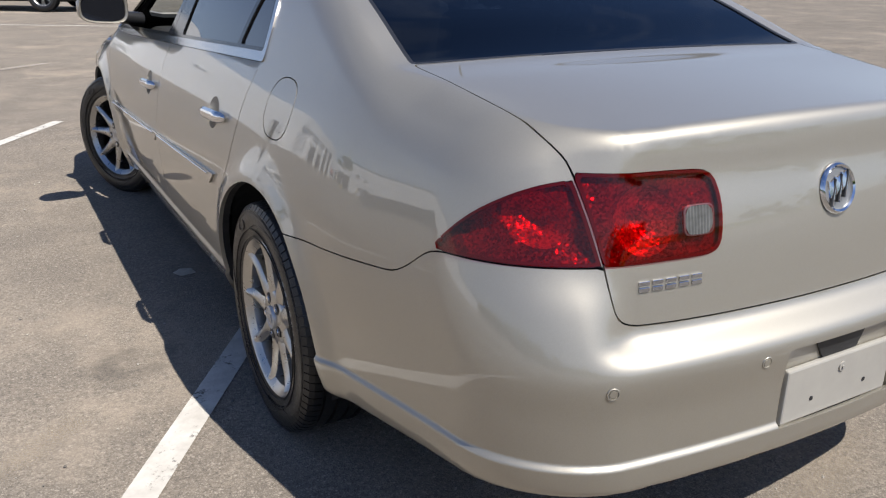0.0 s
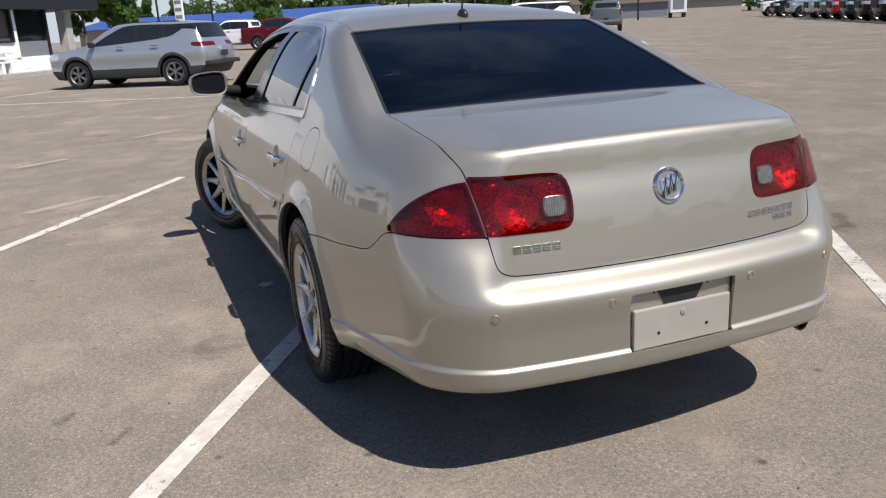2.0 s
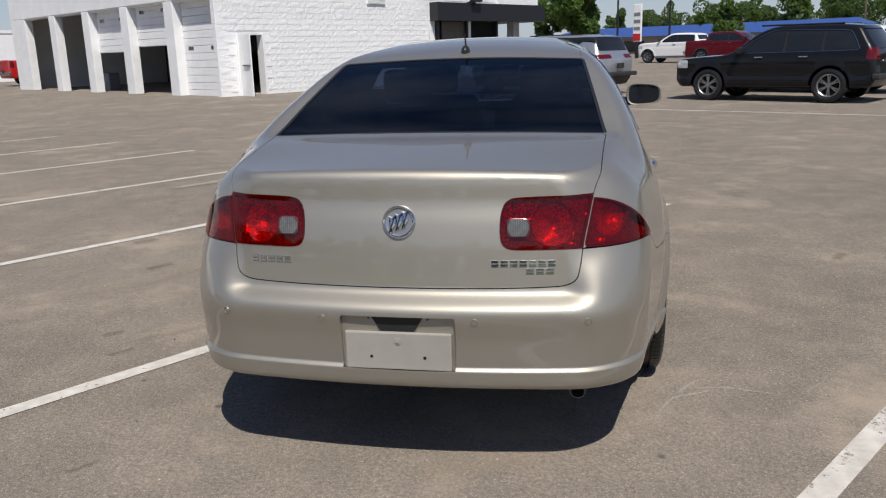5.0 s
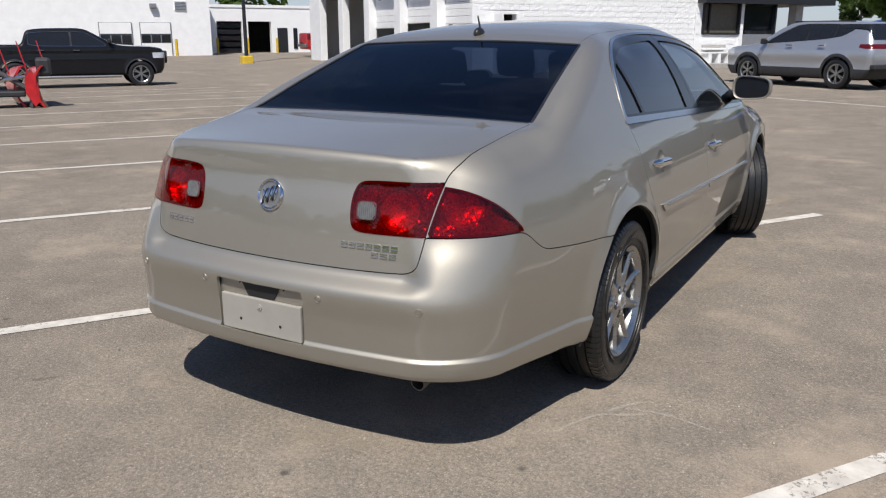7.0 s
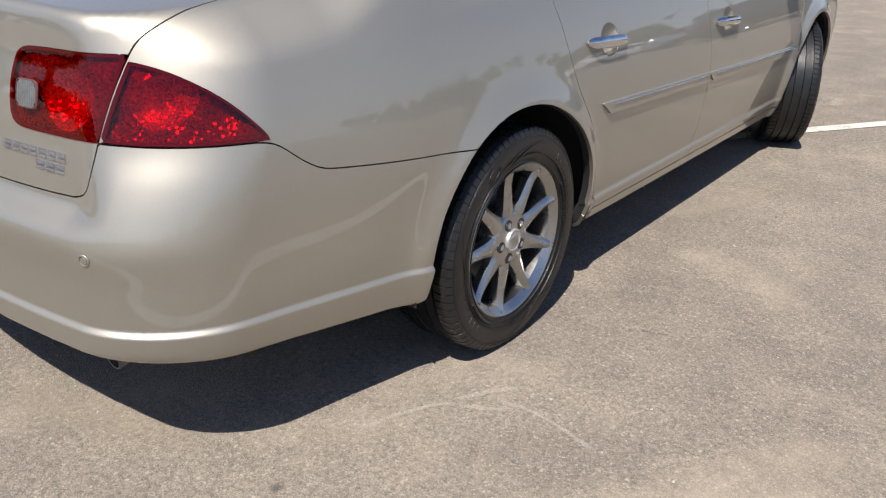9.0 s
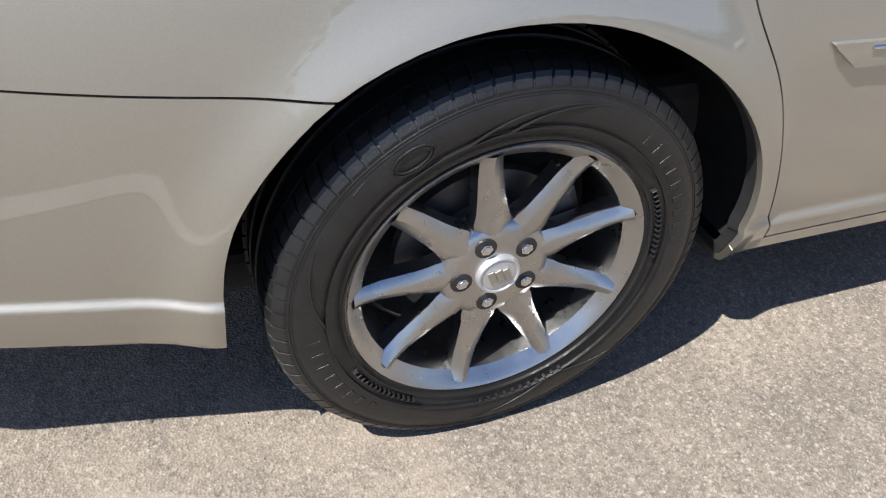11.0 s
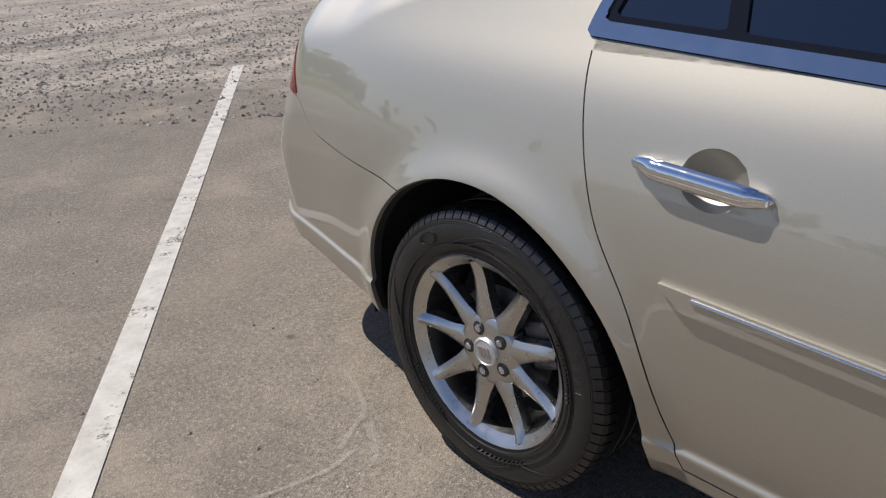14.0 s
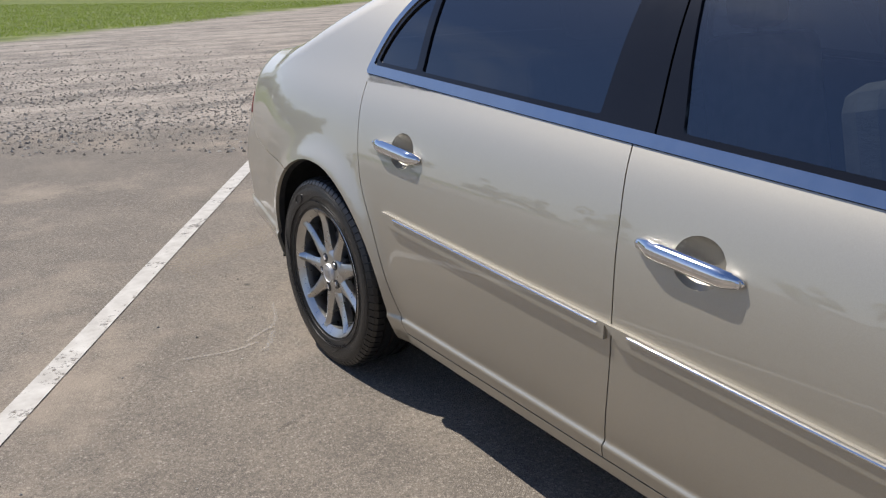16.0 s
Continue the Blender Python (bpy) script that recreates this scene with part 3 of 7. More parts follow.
def car_solid(x, y, z):
    ax = np.abs(x)
    rear_end = step_up(-y, 0.10, 0.30)
    arch = np.minimum(np.hypot(y, z - 0.335), np.hypot(y - WHEELBASE, z - 0.335))
    ledge = np.clip((0.388 - 0.026 * y - z) / 0.016, 0, 1)
    ledge = ledge * ledge * (3 - 2 * ledge)
    flare = 0.022 * np.exp(-((arch - 0.405) / 0.055) ** 2)
    skirt = 0.010 * ledge * rear_end + 0.012 / (1 + np.exp((z - 0.335) / 0.0035)) * (1 - rear_end) * step_up(y, 0.3, 0.5) * step_up(-y, -2.6, -2.4)
    side = (ax - car_plan(y) - car_tuck(z) - flare - skirt) / np.sqrt(1 + car_tuck_d(z) ** 2)
    w = step_up(ax, 0.53, 0.66)
    tail = car_tail(z) * (1 - w) + car_tail_side(z) * w - 0.010 * ledge
    rear = tail + 0.142 * x * x - y
    body = round_max(side, rear, 0.20 + 0 * x)
    front = y - car_nose(z) + 0.24 * x * x
    body = round_max(body, front, 0.22 + 0 * x)
    d = car_top_d(y)
    crown = 0.060 - 0.050 * step_up(y, -1.0, -0.45) + 0.080 * step_up(y, 0.2, 0.8)
    top = (z - car_top(y) + crown * x * x) / np.sqrt(1 + d * d)
    slim = 1 - 0.55 * step_up(y, -0.62, -0.42) * step_up(-y, -0.7, -0.35)
    r = 0.022 + (0.075 * step_up(ax, 0.5, 0.78) * step_up(y, -1.15, -0.75) + 0.02 * step_up(ax, 0.5, 0.78)) * slim
    r = r + 0.05 * step_up(y, 0.35, 0.8)
    body = round_max(body, top, r)
    return round_max(body, car_floor(y) - z, 0.022 + 0 * x)


car = empty("sedan", Matrix.Diagonal((0.988, 0.988, 0.988, 1)), "champagne beige metallic four-door sedan parked across a bay line", "car")
skin = Shell(car_solid, (-1.0, -1.3, 0.16), (1.0, 4.08, 1.52), 0.016)
for fine in range(2):      # the sharp ledges of the bumper and the door bottoms
    skin.refine(lambda x, y, z: (y < -0.2) & (np.abs(z - 0.380 + 0.026 * y) < 0.026) | (y < -0.75) & (np.abs(z - 0.615) < 0.035) | (np.abs(y - 1.45) < 1.15) & (np.abs(z - 0.335) < 0.022))
GAP = 0.0017


def both(sd):
    return lambda x, y, z: sd(y, z)


def grow(sd, by):
    return lambda a, b: sd(a, b) - by


def minus(test):
    return lambda x, y, z: -test(x, y, z)


dlo = outline([(0.176, 1.047), (0.228, 1.20), (0.33, 1.31), (0.50, 1.385), (0.85, 1.420), (1.25, 1.430), (1.65, 1.415), (1.98, 1.370), (2.30, 1.255), (2.70, 1.045), (2.72, 0.955),
               (1.5, 0.997), (0.20, 1.047)], 2)
arch_rear = outline([(-0.40, 0.0), (-0.40, 0.36), (-0.385, 0.50), (-0.33, 0.60), (-0.24, 0.69), (-0.10, 0.745), (0.06, 0.745), (0.20, 0.69), (0.31, 0.605), (0.385, 0.50), (0.43, 0.36), (0.45, 0.0)], 2)
arch_front = lambda y, z: np.where(z > 0.335, np.hypot(y - WHEELBASE, z - 0.335), np.abs(y - WHEELBASE)) - 0.405
arch_test = lambda x, y, z: np.minimum(arch_rear(y, z), arch_front(y, z))
seam_rear, _ = curve([(-1.3, 0.795), (-0.85, 0.795), (-0.812, 0.788), (-0.745, 0.738), (-0.70, 0.714), (-0.64, 0.706), (-0.27, 0.676), (0.0, 0.66)], 0.012)
glass_edge = [(0.0, -0.435), (0.3, -0.437), (0.640, -0.4465), (0.677, -0.447), (0.670, -0.41), (0.581, 0.25), (0.576, 0.287), (0.54, 0.293), (0.25, 0.318), (0.0, 0.325)]
glass_rear = outline(glass_edge + [(-x, y) for x, y in glass_edge[-2:0:-1]], 2)
glass_front = outline([(-0.72, 2.86), (0.0, 3.0), (0.72, 2.86), (0.66, 2.45), (0.57, 2.06), (0.0, 2.0), (-0.57, 2.06), (-0.66, 2.45)], 2)
lid_rear = outline([(-0.64, 1.4), (-0.634, 1.0), (-0.619, 0.93), (-0.597, 0.82), (-0.588, 0.735), (-0.575, 0.688), (-0.50, 0.670), (0.50, 0.670), (0.575, 0.688), (0.588, 0.735), (0.597, 0.82),
                    (0.619, 0.93), (0.634, 1.0), (0.64, 1.4)], 2)
lid_edge, _ = curve([(-1.2, 0.634), (-1.0, 0.646), (-0.7, 0.658), (-0.4, 0.674), (-0.3, 0.68)], 0.02)


def lid(x, y, z):
    behind = y + 0.438 + 0.012 * (x / 0.67) ** 2
    up = step_up(z, 0.97, 1.03)
    return np.maximum.reduce([lid_rear(x, z) * (1 - up) + (np.abs(x) - lid_edge(y)) * up, behind])


lamp_seam = lambda z: 0.5955 + (z - 0.80) * 0.19
lamp_in = outline([(0.76, 0.965), (0.64, 0.965), (0.40, 0.963), (0.350, 0.955), (0.333, 0.92), (0.328, 0.87), (0.332, 0.815), (0.352, 0.797), (0.40, 0.794), (0.62, 0.796), (0.76, 0.796)], 2)
lamp_in_box = lambda x, y, z: np.maximum(np.maximum(lamp_in(np.abs(x), z), y + 0.9), np.abs(x) - lamp_seam(z))
lamp_top, _ = curve([(-1.1, 0.964), (-1.04, 0.961), (-0.98, 0.948), (-0.90, 0.898), (-0.83, 0.822), (-0.808, 0.79), (-0.78, 0.75)], 0.01)
lamp_out = lambda x, y, z: np.maximum.reduce([z - lamp_top(y), 0.796 - z, y + 0.79, lamp_seam(z) + 0.003 - np.abs(x)])
door_rear_edge, _ = curve([(0.24, 0.52), (0.31, 0.498), (0.40, 0.462), (0.61, 0.375), (0.75, 0.285), (0.92, 0.228), (1.04, 0.205), (1.2, 0.20)], 0.02)
door_mid_edge, _ = curve([(0.24, 1.325), (0.32, 1.340), (0.60, 1.366), (0.84, 1.345), (1.0, 1.318), (1.2, 1.29)], 0.02)
door_front_edge, _ = curve([(0.24, 2.50), (0.35, 2.53), (0.6, 2.59), (0.8, 2.65), (1.0, 2.71), (1.2, 2.78)], 0.02)
door_low = lambda x, y, z: 0.292 - z
below_glass = lambda x, y, z: -dlo(y, z)
in_lid = lambda g: (lambda x, y, z: lid(x, y, z) + g)
side_of = lambda s: (lambda x, y, z: -s * x)
roof_edge, _ = curve([(0.2, 0.567), (0.4, 0.56), (0.8, 0.535), (1.5, 0.53), (2.1, 0.52)], 0.03)
roof_in = lambda x, y, z: np.maximum.reduce([np.abs(x) - roof_edge(y), 1.3 - z, -glass_rear(x, y), -glass_front(x, y), y - 2.2])
fuel = lambda x, y, z: np.maximum(np.power(np.power(np.abs((y + 0.055) / 0.092), 2.6) + np.power(np.abs((z - 0.955) / 0.078), 2.6), 1 / 2.6) * 0.08 - 0.08, x)
rear_glass = lambda g: (lambda x, y, z: np.maximum(np.maximum(glass_rear(x, y) + g, y - 0.5), 0.98 - z))
front_glass = lambda g: (lambda x, y, z: np.maximum(np.maximum(glass_front(x, y) + g, 1.7 - y), 0.95 - z))
plate_hole = outline([(-0.190, 0.405), (-0.19, 0.403), (0.19, 0.403), (0.192, 0.405), (0.194, 0.56), (0.194, 0.588), (0.165, 0.588), (-0.165, 0.588), (-0.194, 0.588), (-0.194, 0.56)], 2)
HANDLES = ((0.480, 0.861), (1.527, 0.826))
bowl = lambda hy, hz: (lambda x, y, z: (np.hypot((y - hy - 0.022) / 0.060, (z - hz + 0.001) / 0.050) - 1) * 0.06)


def all_bowls(x, y, z):
    return np.minimum(bowl(*HANDLES[0])(x, y, z), bowl(*HANDLES[1])(x, y, z))


# outer panels
is_lid = [in_lid(GAP), minus(lamp_in_box)]
skin.panel("trunk_lid", M_PAINT, car, is_lid, "closed trunk lid with a sharp upper lip")
bumper_zone = lambda g: (lambda x, y, z: np.maximum.reduce([z - seam_rear(y) + g, y - 0.05, -lid(x, y, z) + g]))
skin.panel("rear_bumper_cover", M_PAINT, car, [bumper_zone(GAP), minus(arch_test), lambda x, y, z: np.where(y < -1.05, -plate_hole(x, z), -1.0)],
           "bumper cover with small scuffs and four parking sensors")
for s in (-1, 1):
    one = side_of(s)
    skin.panel("rear_door", M_PAINT, car, [one, lambda x, y, z: door_rear_edge(z) - y + GAP, lambda x, y, z: y - door_mid_edge(z) + GAP, door_low, lambda x, y, z: -dlo(y, z), lambda x, y, z: z - 1.075,
                                           minus(arch_test), minus(bowl(*HANDLES[0]))])
    skin.panel("front_door", M_PAINT, car, [one, lambda x, y, z: door_mid_edge(z) - y + GAP, lambda x, y, z: y - door_front_edge(z) + GAP, door_low, lambda x, y, z: -dlo(y, z), lambda x, y, z: z - 1.075,
                                            minus(arch_test), minus(bowl(*HANDLES[1]))])
    for name, (hy, hz) in zip(("rear_door_pull_cup", "front_door_pull_cup"), HANDLES):
        b = bowl(hy, hz)
        skin.panel(name, M_PAINT, car, [one, b], lip=0, shift=lambda x, y, z: -0.032 * np.sqrt(np.clip(-b(x, y, z) / 0.06, 0, 1)))
    quarter_tests = [one, lambda x, y, z: np.where(z < 1.03, y - door_rear_edge(z) + GAP, -1.0), lambda x, y, z: np.where(y < 0.1, seam_rear(y) - z + GAP, -1.0),
                     lambda x, y, z: -lid(x, y, z) + GAP, minus(rear_glass(0)), minus(roof_in), below_glass, minus(arch_test), minus(lamp_out), lambda x, y, z: y - 0.72,
                     lambda x, y, z: 0.30 - np.abs(x)]
    if s < 0:
        quarter_tests.append(lambda x, y, z: -fuel(x, y, z) + GAP)
    skin.panel("quarter_panel", M_PAINT, car, quarter_tests)
    skin.panel("roof_rail", M_PAINT, car, [one, lambda x, y, z: 0.72 - y, lambda x, y, z: y - 2.2, minus(roof_in), below_glass, lambda x, y, z: 1.2 - z, lambda x, y, z: 0.40 - np.abs(x), minus(front_glass(0))], lip=0)
    skin.panel("front_fender", M_PAINT, car, [one, lambda x, y, z: np.where(z < 1.06, door_front_edge(z) - y + GAP, 2.2 - y), below_glass, minus(front_glass(0)), minus(arch_test), lambda x, y, z: y - 3.55,
                                              lambda x, y, z: -np.maximum.reduce([np.abs(x) - 0.70 - 0.03 * (3.2 - y) - GAP, 2.70 - y, 0.80 - z])])
    skin.panel("rocker_panel", M_PAINT, car, [one, lambda x, y, z: z - 0.287, lambda x, y, z: 0.42 - y, lambda x, y, z: y - 2.58, lambda x, y, z: 0.6 - np.abs(x), minus(arch_test)], "painted sill strip along the door bottoms")
skin.panel("fuel_door", M_PAINT, car, [lambda x, y, z: fuel(x, y, z) + GAP], "rounded fuel filler door")
skin.panel("roof_panel", M_PAINT, car, [lambda x, y, z: roof_in(x, y, z) + GAP])
skin.panel("hood", M_PAINT, car, [lambda x, y, z: np.maximum.reduce([np.abs(x) - 0.70 - 0.03 * (3.2 - y) + GAP, 2.70 - y, y - 3.72, 0.80 - z]), minus(front_glass(0))])
skin.panel("front_bumper_cover", M_PAINT, car, [lambda x, y, z: 3.55 + GAP - y, lambda x, y, z: -np.maximum.reduce([np.abs(x) - 0.70 - 0.03 * (3.2 - y), 2.70 - y, y - 3.72, 0.80 - z]), minus(arch_test)])

def on_side(s, y, z):
    xs = np.arange(1.05, 0.4, -0.0005)
    f = car_solid(xs * s, np.full_like(xs, y), np.full_like(xs, z))
    x = xs[np.argmax(f < 0)] * s
    g, _ = skin.grad(np.array([[x, y, z]]))
    return Vector((x, y, z)), Vector(g[0]).normalized()


# glass and its surrounds
skin.panel("rear_window", M_GLASS, car, [rear_glass(0.006)], "dark-tinted curved rear window", out=-0.004, lip=0)
skin.panel("rear_window_seal", M_BLACK, car, [rear_glass(0.0005), minus(rear_glass(0.012))], out=-0.001, lip=0.008)
skin.panel("windshield", M_GLASS_FRONT, car, [front_glass(0.006)], out=-0.004, lip=0)
DIV = lambda z: 0.475 - (z - 1.05) * 0.22
for s in (-1, 1):
    one = side_of(s)
    trim_in = lambda x, y, z: np.maximum(dlo(y, z) + 0.010 + 0.014 * step_up(-y, -0.55, -0.30), 1.075 - 0.039 * (y - 0.2) - z)
    skin.panel("window_trim", M_TRIM, car, [one, both(grow(dlo, -0.001)), minus(trim_in)], "bright chrome strip round the side windows", out=0.004, lip=0.012)
    inner = lambda x, y, z: np.maximum(dlo(y, z) + 0.010 + 0.014 * step_up(-y, -0.55, -0.30), 1.075 - 0.039 * (y - 0.2) - z)
    frame_w = lambda x, y, z: np.maximum(dlo(y, z) + 0.040, 1.082 - 0.039 * (y - 0.2) - z)
    b0 = lambda z: 1.200 - (z - 1.03) * 0.06
    b1 = lambda z: 1.430 - (z - 1.03) * 0.35
    pane = lambda lo, hi: [one, frame_w, lambda x, y, z: lo(z) - y, lambda x, y, z: y - hi(z)]
    seam_y = lambda z: 1.362 - (z - 1.03) * 0.20
    for half in (lambda x, y, z: y - seam_y(z) + 0.003, lambda x, y, z: seam_y(z) + 0.003 - y):
        skin.panel("window_frame", M_PIANO, car, [one, inner, half, lambda x, y, z: -np.minimum.reduce([np.maximum(frame_w(x, y, z), y - DIV(z) + 0.018), np.maximum.reduce([frame_w(x, y, z), DIV(z) + 0.014 - y, y - b0(z)]),
                                                                                           np.maximum(frame_w(x, y, z), b1(z) - y)])], "gloss black window frames and pillar covers", out=0.0, lip=0.01)
    skin.panel("pillar_weatherstrip", M_DARK, car, [one, inner, lambda x, y, z: np.abs(y - seam_y(z)) - 0.02], "black rubber strip between the doors", out=-0.010, lip=0)
    skin.panel("quarter_glass", M_GLASS_SIDE, car, pane(lambda z: -9 + 0 * z, lambda z: DIV(z) - 0.016), out=-0.006, lip=0)
    skin.panel("rear_door_glass", M_GLASS_SIDE, car, pane(lambda z: DIV(z) + 0.012, lambda z: b0(z)), out=-0.006, lip=0)
    if s > 0:
        skin.panel("front_door_glass", M_GLASS_DOOR, car, pane(lambda z: b1(z), lambda z: 9 + 0 * z), out=-0.006, lip=0)
    # body-side moulding with a bright line
    zl = lambda y: 0.652 - 0.030 * (y - 0.46) / 0.9
    for lo, hi, name in ((0.462, 1.352, "rear_door_moulding"), (1.374, 2.56, "front_door_moulding")):
        m = skin.panel(name, M_PAINT, car, [one, lambda x, y, z: lo + 0.03 * np.clip(-(z - zl(y)) / 0.02, -1, 1) - y, lambda x, y, z: y - hi, lambda x, y, z: z - zl(y) - 0.019, lambda x, y, z: zl(y) - 0.019 - z], out=0.009, lip=0.012)
        bm = bmesh.new()
        line = []
        for k in range(33):
            y = lo + 0.045 + (hi - lo - 0.065) * k / 32
            p, nn = on_side(s, y, zl(y) + 0.011)
            line.append(p + nn * 0.0105)
        tube(bm, line, 0.0034, 10)
        part("bright_bead", bm, M_CHROME, m, "thin chrome line", smooth=True)

# dark shell behind the seams
holes = lambda x, y, z: np.minimum.reduce([dlo(y, z) + 0.01, rear_glass(0.01)(x, y, z), front_glass(0.01)(x, y, z), arch_test(x, y, z) - 0.0, np.where(y < -1.05, plate_hole(x, z) - 0.005, 1.0), lamp_in_box(x, y, z) - 0.0,
                                           lamp_out(x, y, z), all_bowls(x, y, z) - 0.004])
skin.panel("inner_structure", M_DARK, car, [minus(holes)], "unlit inner body structure", out=-0.013, lip=0.02)

# tail lamps: red lens over facetted bowls sunk in a moulded reflector
for s in (-1, 1):
    one = side_of(s)
    for name, test, bowls in (("trunk_tail_lamp", lamp_in_box, ((0.500, 0.872, 0.066, 0.034), (0.500, 0.872, 0.024, 0.020))),
                              ("corner_tail_lamp", lamp_out, ((0.690, 0.880, 0.052, 0.030), (0.690, 0.880, 0.020, 0.016), (0.765, 0.850, 0.036, 0.018), (0.635, 0.835, 0.030, 0.012)))):
        inside = lambda g: (lambda x, y, z: np.maximum(test(x, y, z), y + 0.6) + g)
        lens = skin.panel(name, M_LENS, car, [one, inside(0.0008)], "glossy red plastic tail lamp with sparkling bowls inside", out=0.003, lip=0.02)

        def sunk(x, y, z):
            d = np.zeros_like(x)
            for cx, cz, cr, deep in bowls:
                d = d - deep * np.sqrt(np.clip(1 - (np.hypot(np.abs(x) - cx, z - cz) / cr) ** 2, 0, 1))
            return d
        cx, cz, cr, _ = bowls[0]
        cup = lambda g: (lambda x, y, z: np.hypot(np.abs(x) - cx, z - cz) - cr + g + 9.0 * (y > -0.6))
        skin.panel("lamp_bowl", M_CHROME_CUP, lens, [one, cup(0.0), inside(0.004)], "round bright bowl behind the lens", out=-0.008, lip=0, shift=sunk)
        skin.panel("reflector", M_REFLECT, lens, [one, inside(0.001), minus(cup(0.0))], "moulded red reflector full of small facets", out=-0.008, lip=0, shift=sunk)
        skin.panel("lens_border", M_LENS_RIM, lens, [one, inside(0.0012), minus(inside(0.0075))], "darker moulded edge of the lens", out=0.0005, lip=0.01)

# plate recess
bm = bmesh.new()
box(bm, (-0.199, -1.172, 0.396), (0.199, -1.10, 0.592), 0.002)
part("plate_recess", bm, M_PAINT, car)
bm = bmesh.new()
box(bm, (-0.180, -1.188, 0.402), (0.180, -1.1725, 0.532), 0.005)
plate = part("plate_bracket", bm, M_PLATE, car, "empty painted plate bracket with screw holes")
bm = bmesh.new()
vs = [bm.verts.new(v) for v in ((-0.090, -1.176, 0.582), (0.085, -1.176, 0.582), (0.055, -1.178, 0.534), (-0.060, -1.178, 0.534))]
ws = [bm.verts.new((v.co.x, -1.165, v.co.z)) for v in vs]
bm.faces.new(vs), bm.faces.new(ws[::-1])
for i in range(4):
    bm.faces.new((vs[i], ws[i], ws[(i + 1) % 4], vs[(i + 1) % 4]))
part("plate_lamp_slot", bm, M_BLACK, car, "black slot above the bracket")
for x, z, r in ((-0.09, 0.447, 0.0055), (0.09, 0.447, 0.0055), (-0.1, 0.575, 0.003), (0.1, 0.575, 0.003)):
    bm = bmesh.new()
    rod(bm, (x, -1.1892 if z < 0.5 else -1.1745, z), (x, -1.17, z), r, seg=8)
    part("screw_hole", bm, M_DARK, plate)
bm = bmesh.new()
rod(bm, (0, -1.191, 0.502), (0, -1.17, 0.502), 0.011, 0.014, 14)
rod(bm, (0, -1.194, 0.502), (0, -1.17, 0.502), 0.004, 0.006, 10)
part("bracket_boss", bm, M_PLATE, plate, smooth=True)


def on_skin(x, z, near=-1.3, way=1):
    """Height of the rear face (its y) at x, z, and its outward normal."""
    ys = np.arange(near, near + 0.8, 0.0005)
    f = car_solid(np.full_like(ys, x), ys, np.full_like(ys, z))
    y = ys[np.argmax(f < 0)]
    g, _ = skin.grad(np.array([[x, y, z]]))
    return Vector((x, y, z)), Vector(g[0]).normalized()




def facing(p, n):
    """A pose at p whose z looks along n and whose y stays as upright as can be."""
    x = Vector((0, 0, 1)).cross(n).normalized()
    y = n.cross(x)
    return Matrix.Translation(p) @ Matrix((x, y, n)).transposed().to_4x4()


for x, z in ((-0.616, 0.575), (-0.256, 0.574), (0.256, 0.574), (0.616, 0.575)):
    p, n = on_skin(x, z)
    bm = bmesh.new()
    for prof, seg in (([(0.0005, 0.0135), (0.0025, 0.0125), (0.0025, 0.0105), (0.0002, 0.0098), (0.0002, 0.0085), (0.0022, 0.0078), (0.0026, 0.0)], 20),):
        revolve(bm, prof, seg)
    bmesh.ops.transform(bm, matrix=facing(p, n) @ pose(0, 0, 0, 0, -90, 0), verts=bm.verts)
    bmesh.ops.remove_doubles(bm, verts=bm.verts, dist=1e-5)
    part("parking_sensor", bm, M_PAINT, car, smooth=True)

def rounded(w, h, p=3.2, n=36, skew=0.0):
    """Points of a rounded rectangle."""
    out = []
    for k in range(n):
        t = 2 * math.pi * k / n
        c, s = math.cos(t), math.sin(t)
        x, z = w * math.copysign(abs(c) ** (2 / p), c), h * math.copysign(abs(s) ** (2 / p), s)
        out.append((x, z * (1 - skew * x / w)))
    return out


# reversing lamps: pale ribbed lenses set in the red ones
for s, lens in zip((-1, 1), [o for o in car.children if o.name.startswith("trunk_tail_lamp")]):
    p, n = on_skin(s * 0.389, 0.866)
    F = facing(p, n)
    bm = bmesh.new()
    rings = [[bm.verts.new((x, z, up)) for x, z in rounded(0.037 * k, 0.031 * k, 4.5, 32)] for k, up in ((1.0, 0.002), (0.97, 0.0055), (0.90, 0.0065))]
    for one, two in zip(rings, rings[1:]):
        for k in range(32):
            bm.faces.new((one[k], one[(k + 1) % 32], two[(k + 1) % 32], two[k]))
    bmesh.ops.transform(bm, matrix=F, verts=bm.verts)
    rev = part("reversing_lamp", bm, M_LAMP_RIM, lens, "clear ribbed reversing lens")
    bm = bmesh.new()
    ribs = []
    for k in range(-9, 10):
        h = 0.0278 * (1 - (abs(k) / 9.6) ** 6)
        ribs.append([bm.verts.new((0.0037 * k, e * h, 0.005 if k % 2 else 0.0068)) for e in (-1, 1)])
    for one, two in zip(ribs, ribs[1:]):
        bm.faces.new((one[0], two[0], two[1], one[1]))
    bmesh.ops.transform(bm, matrix=F, verts=bm.verts)
    part("ribbed_lens", bm, M_BULB, rev)

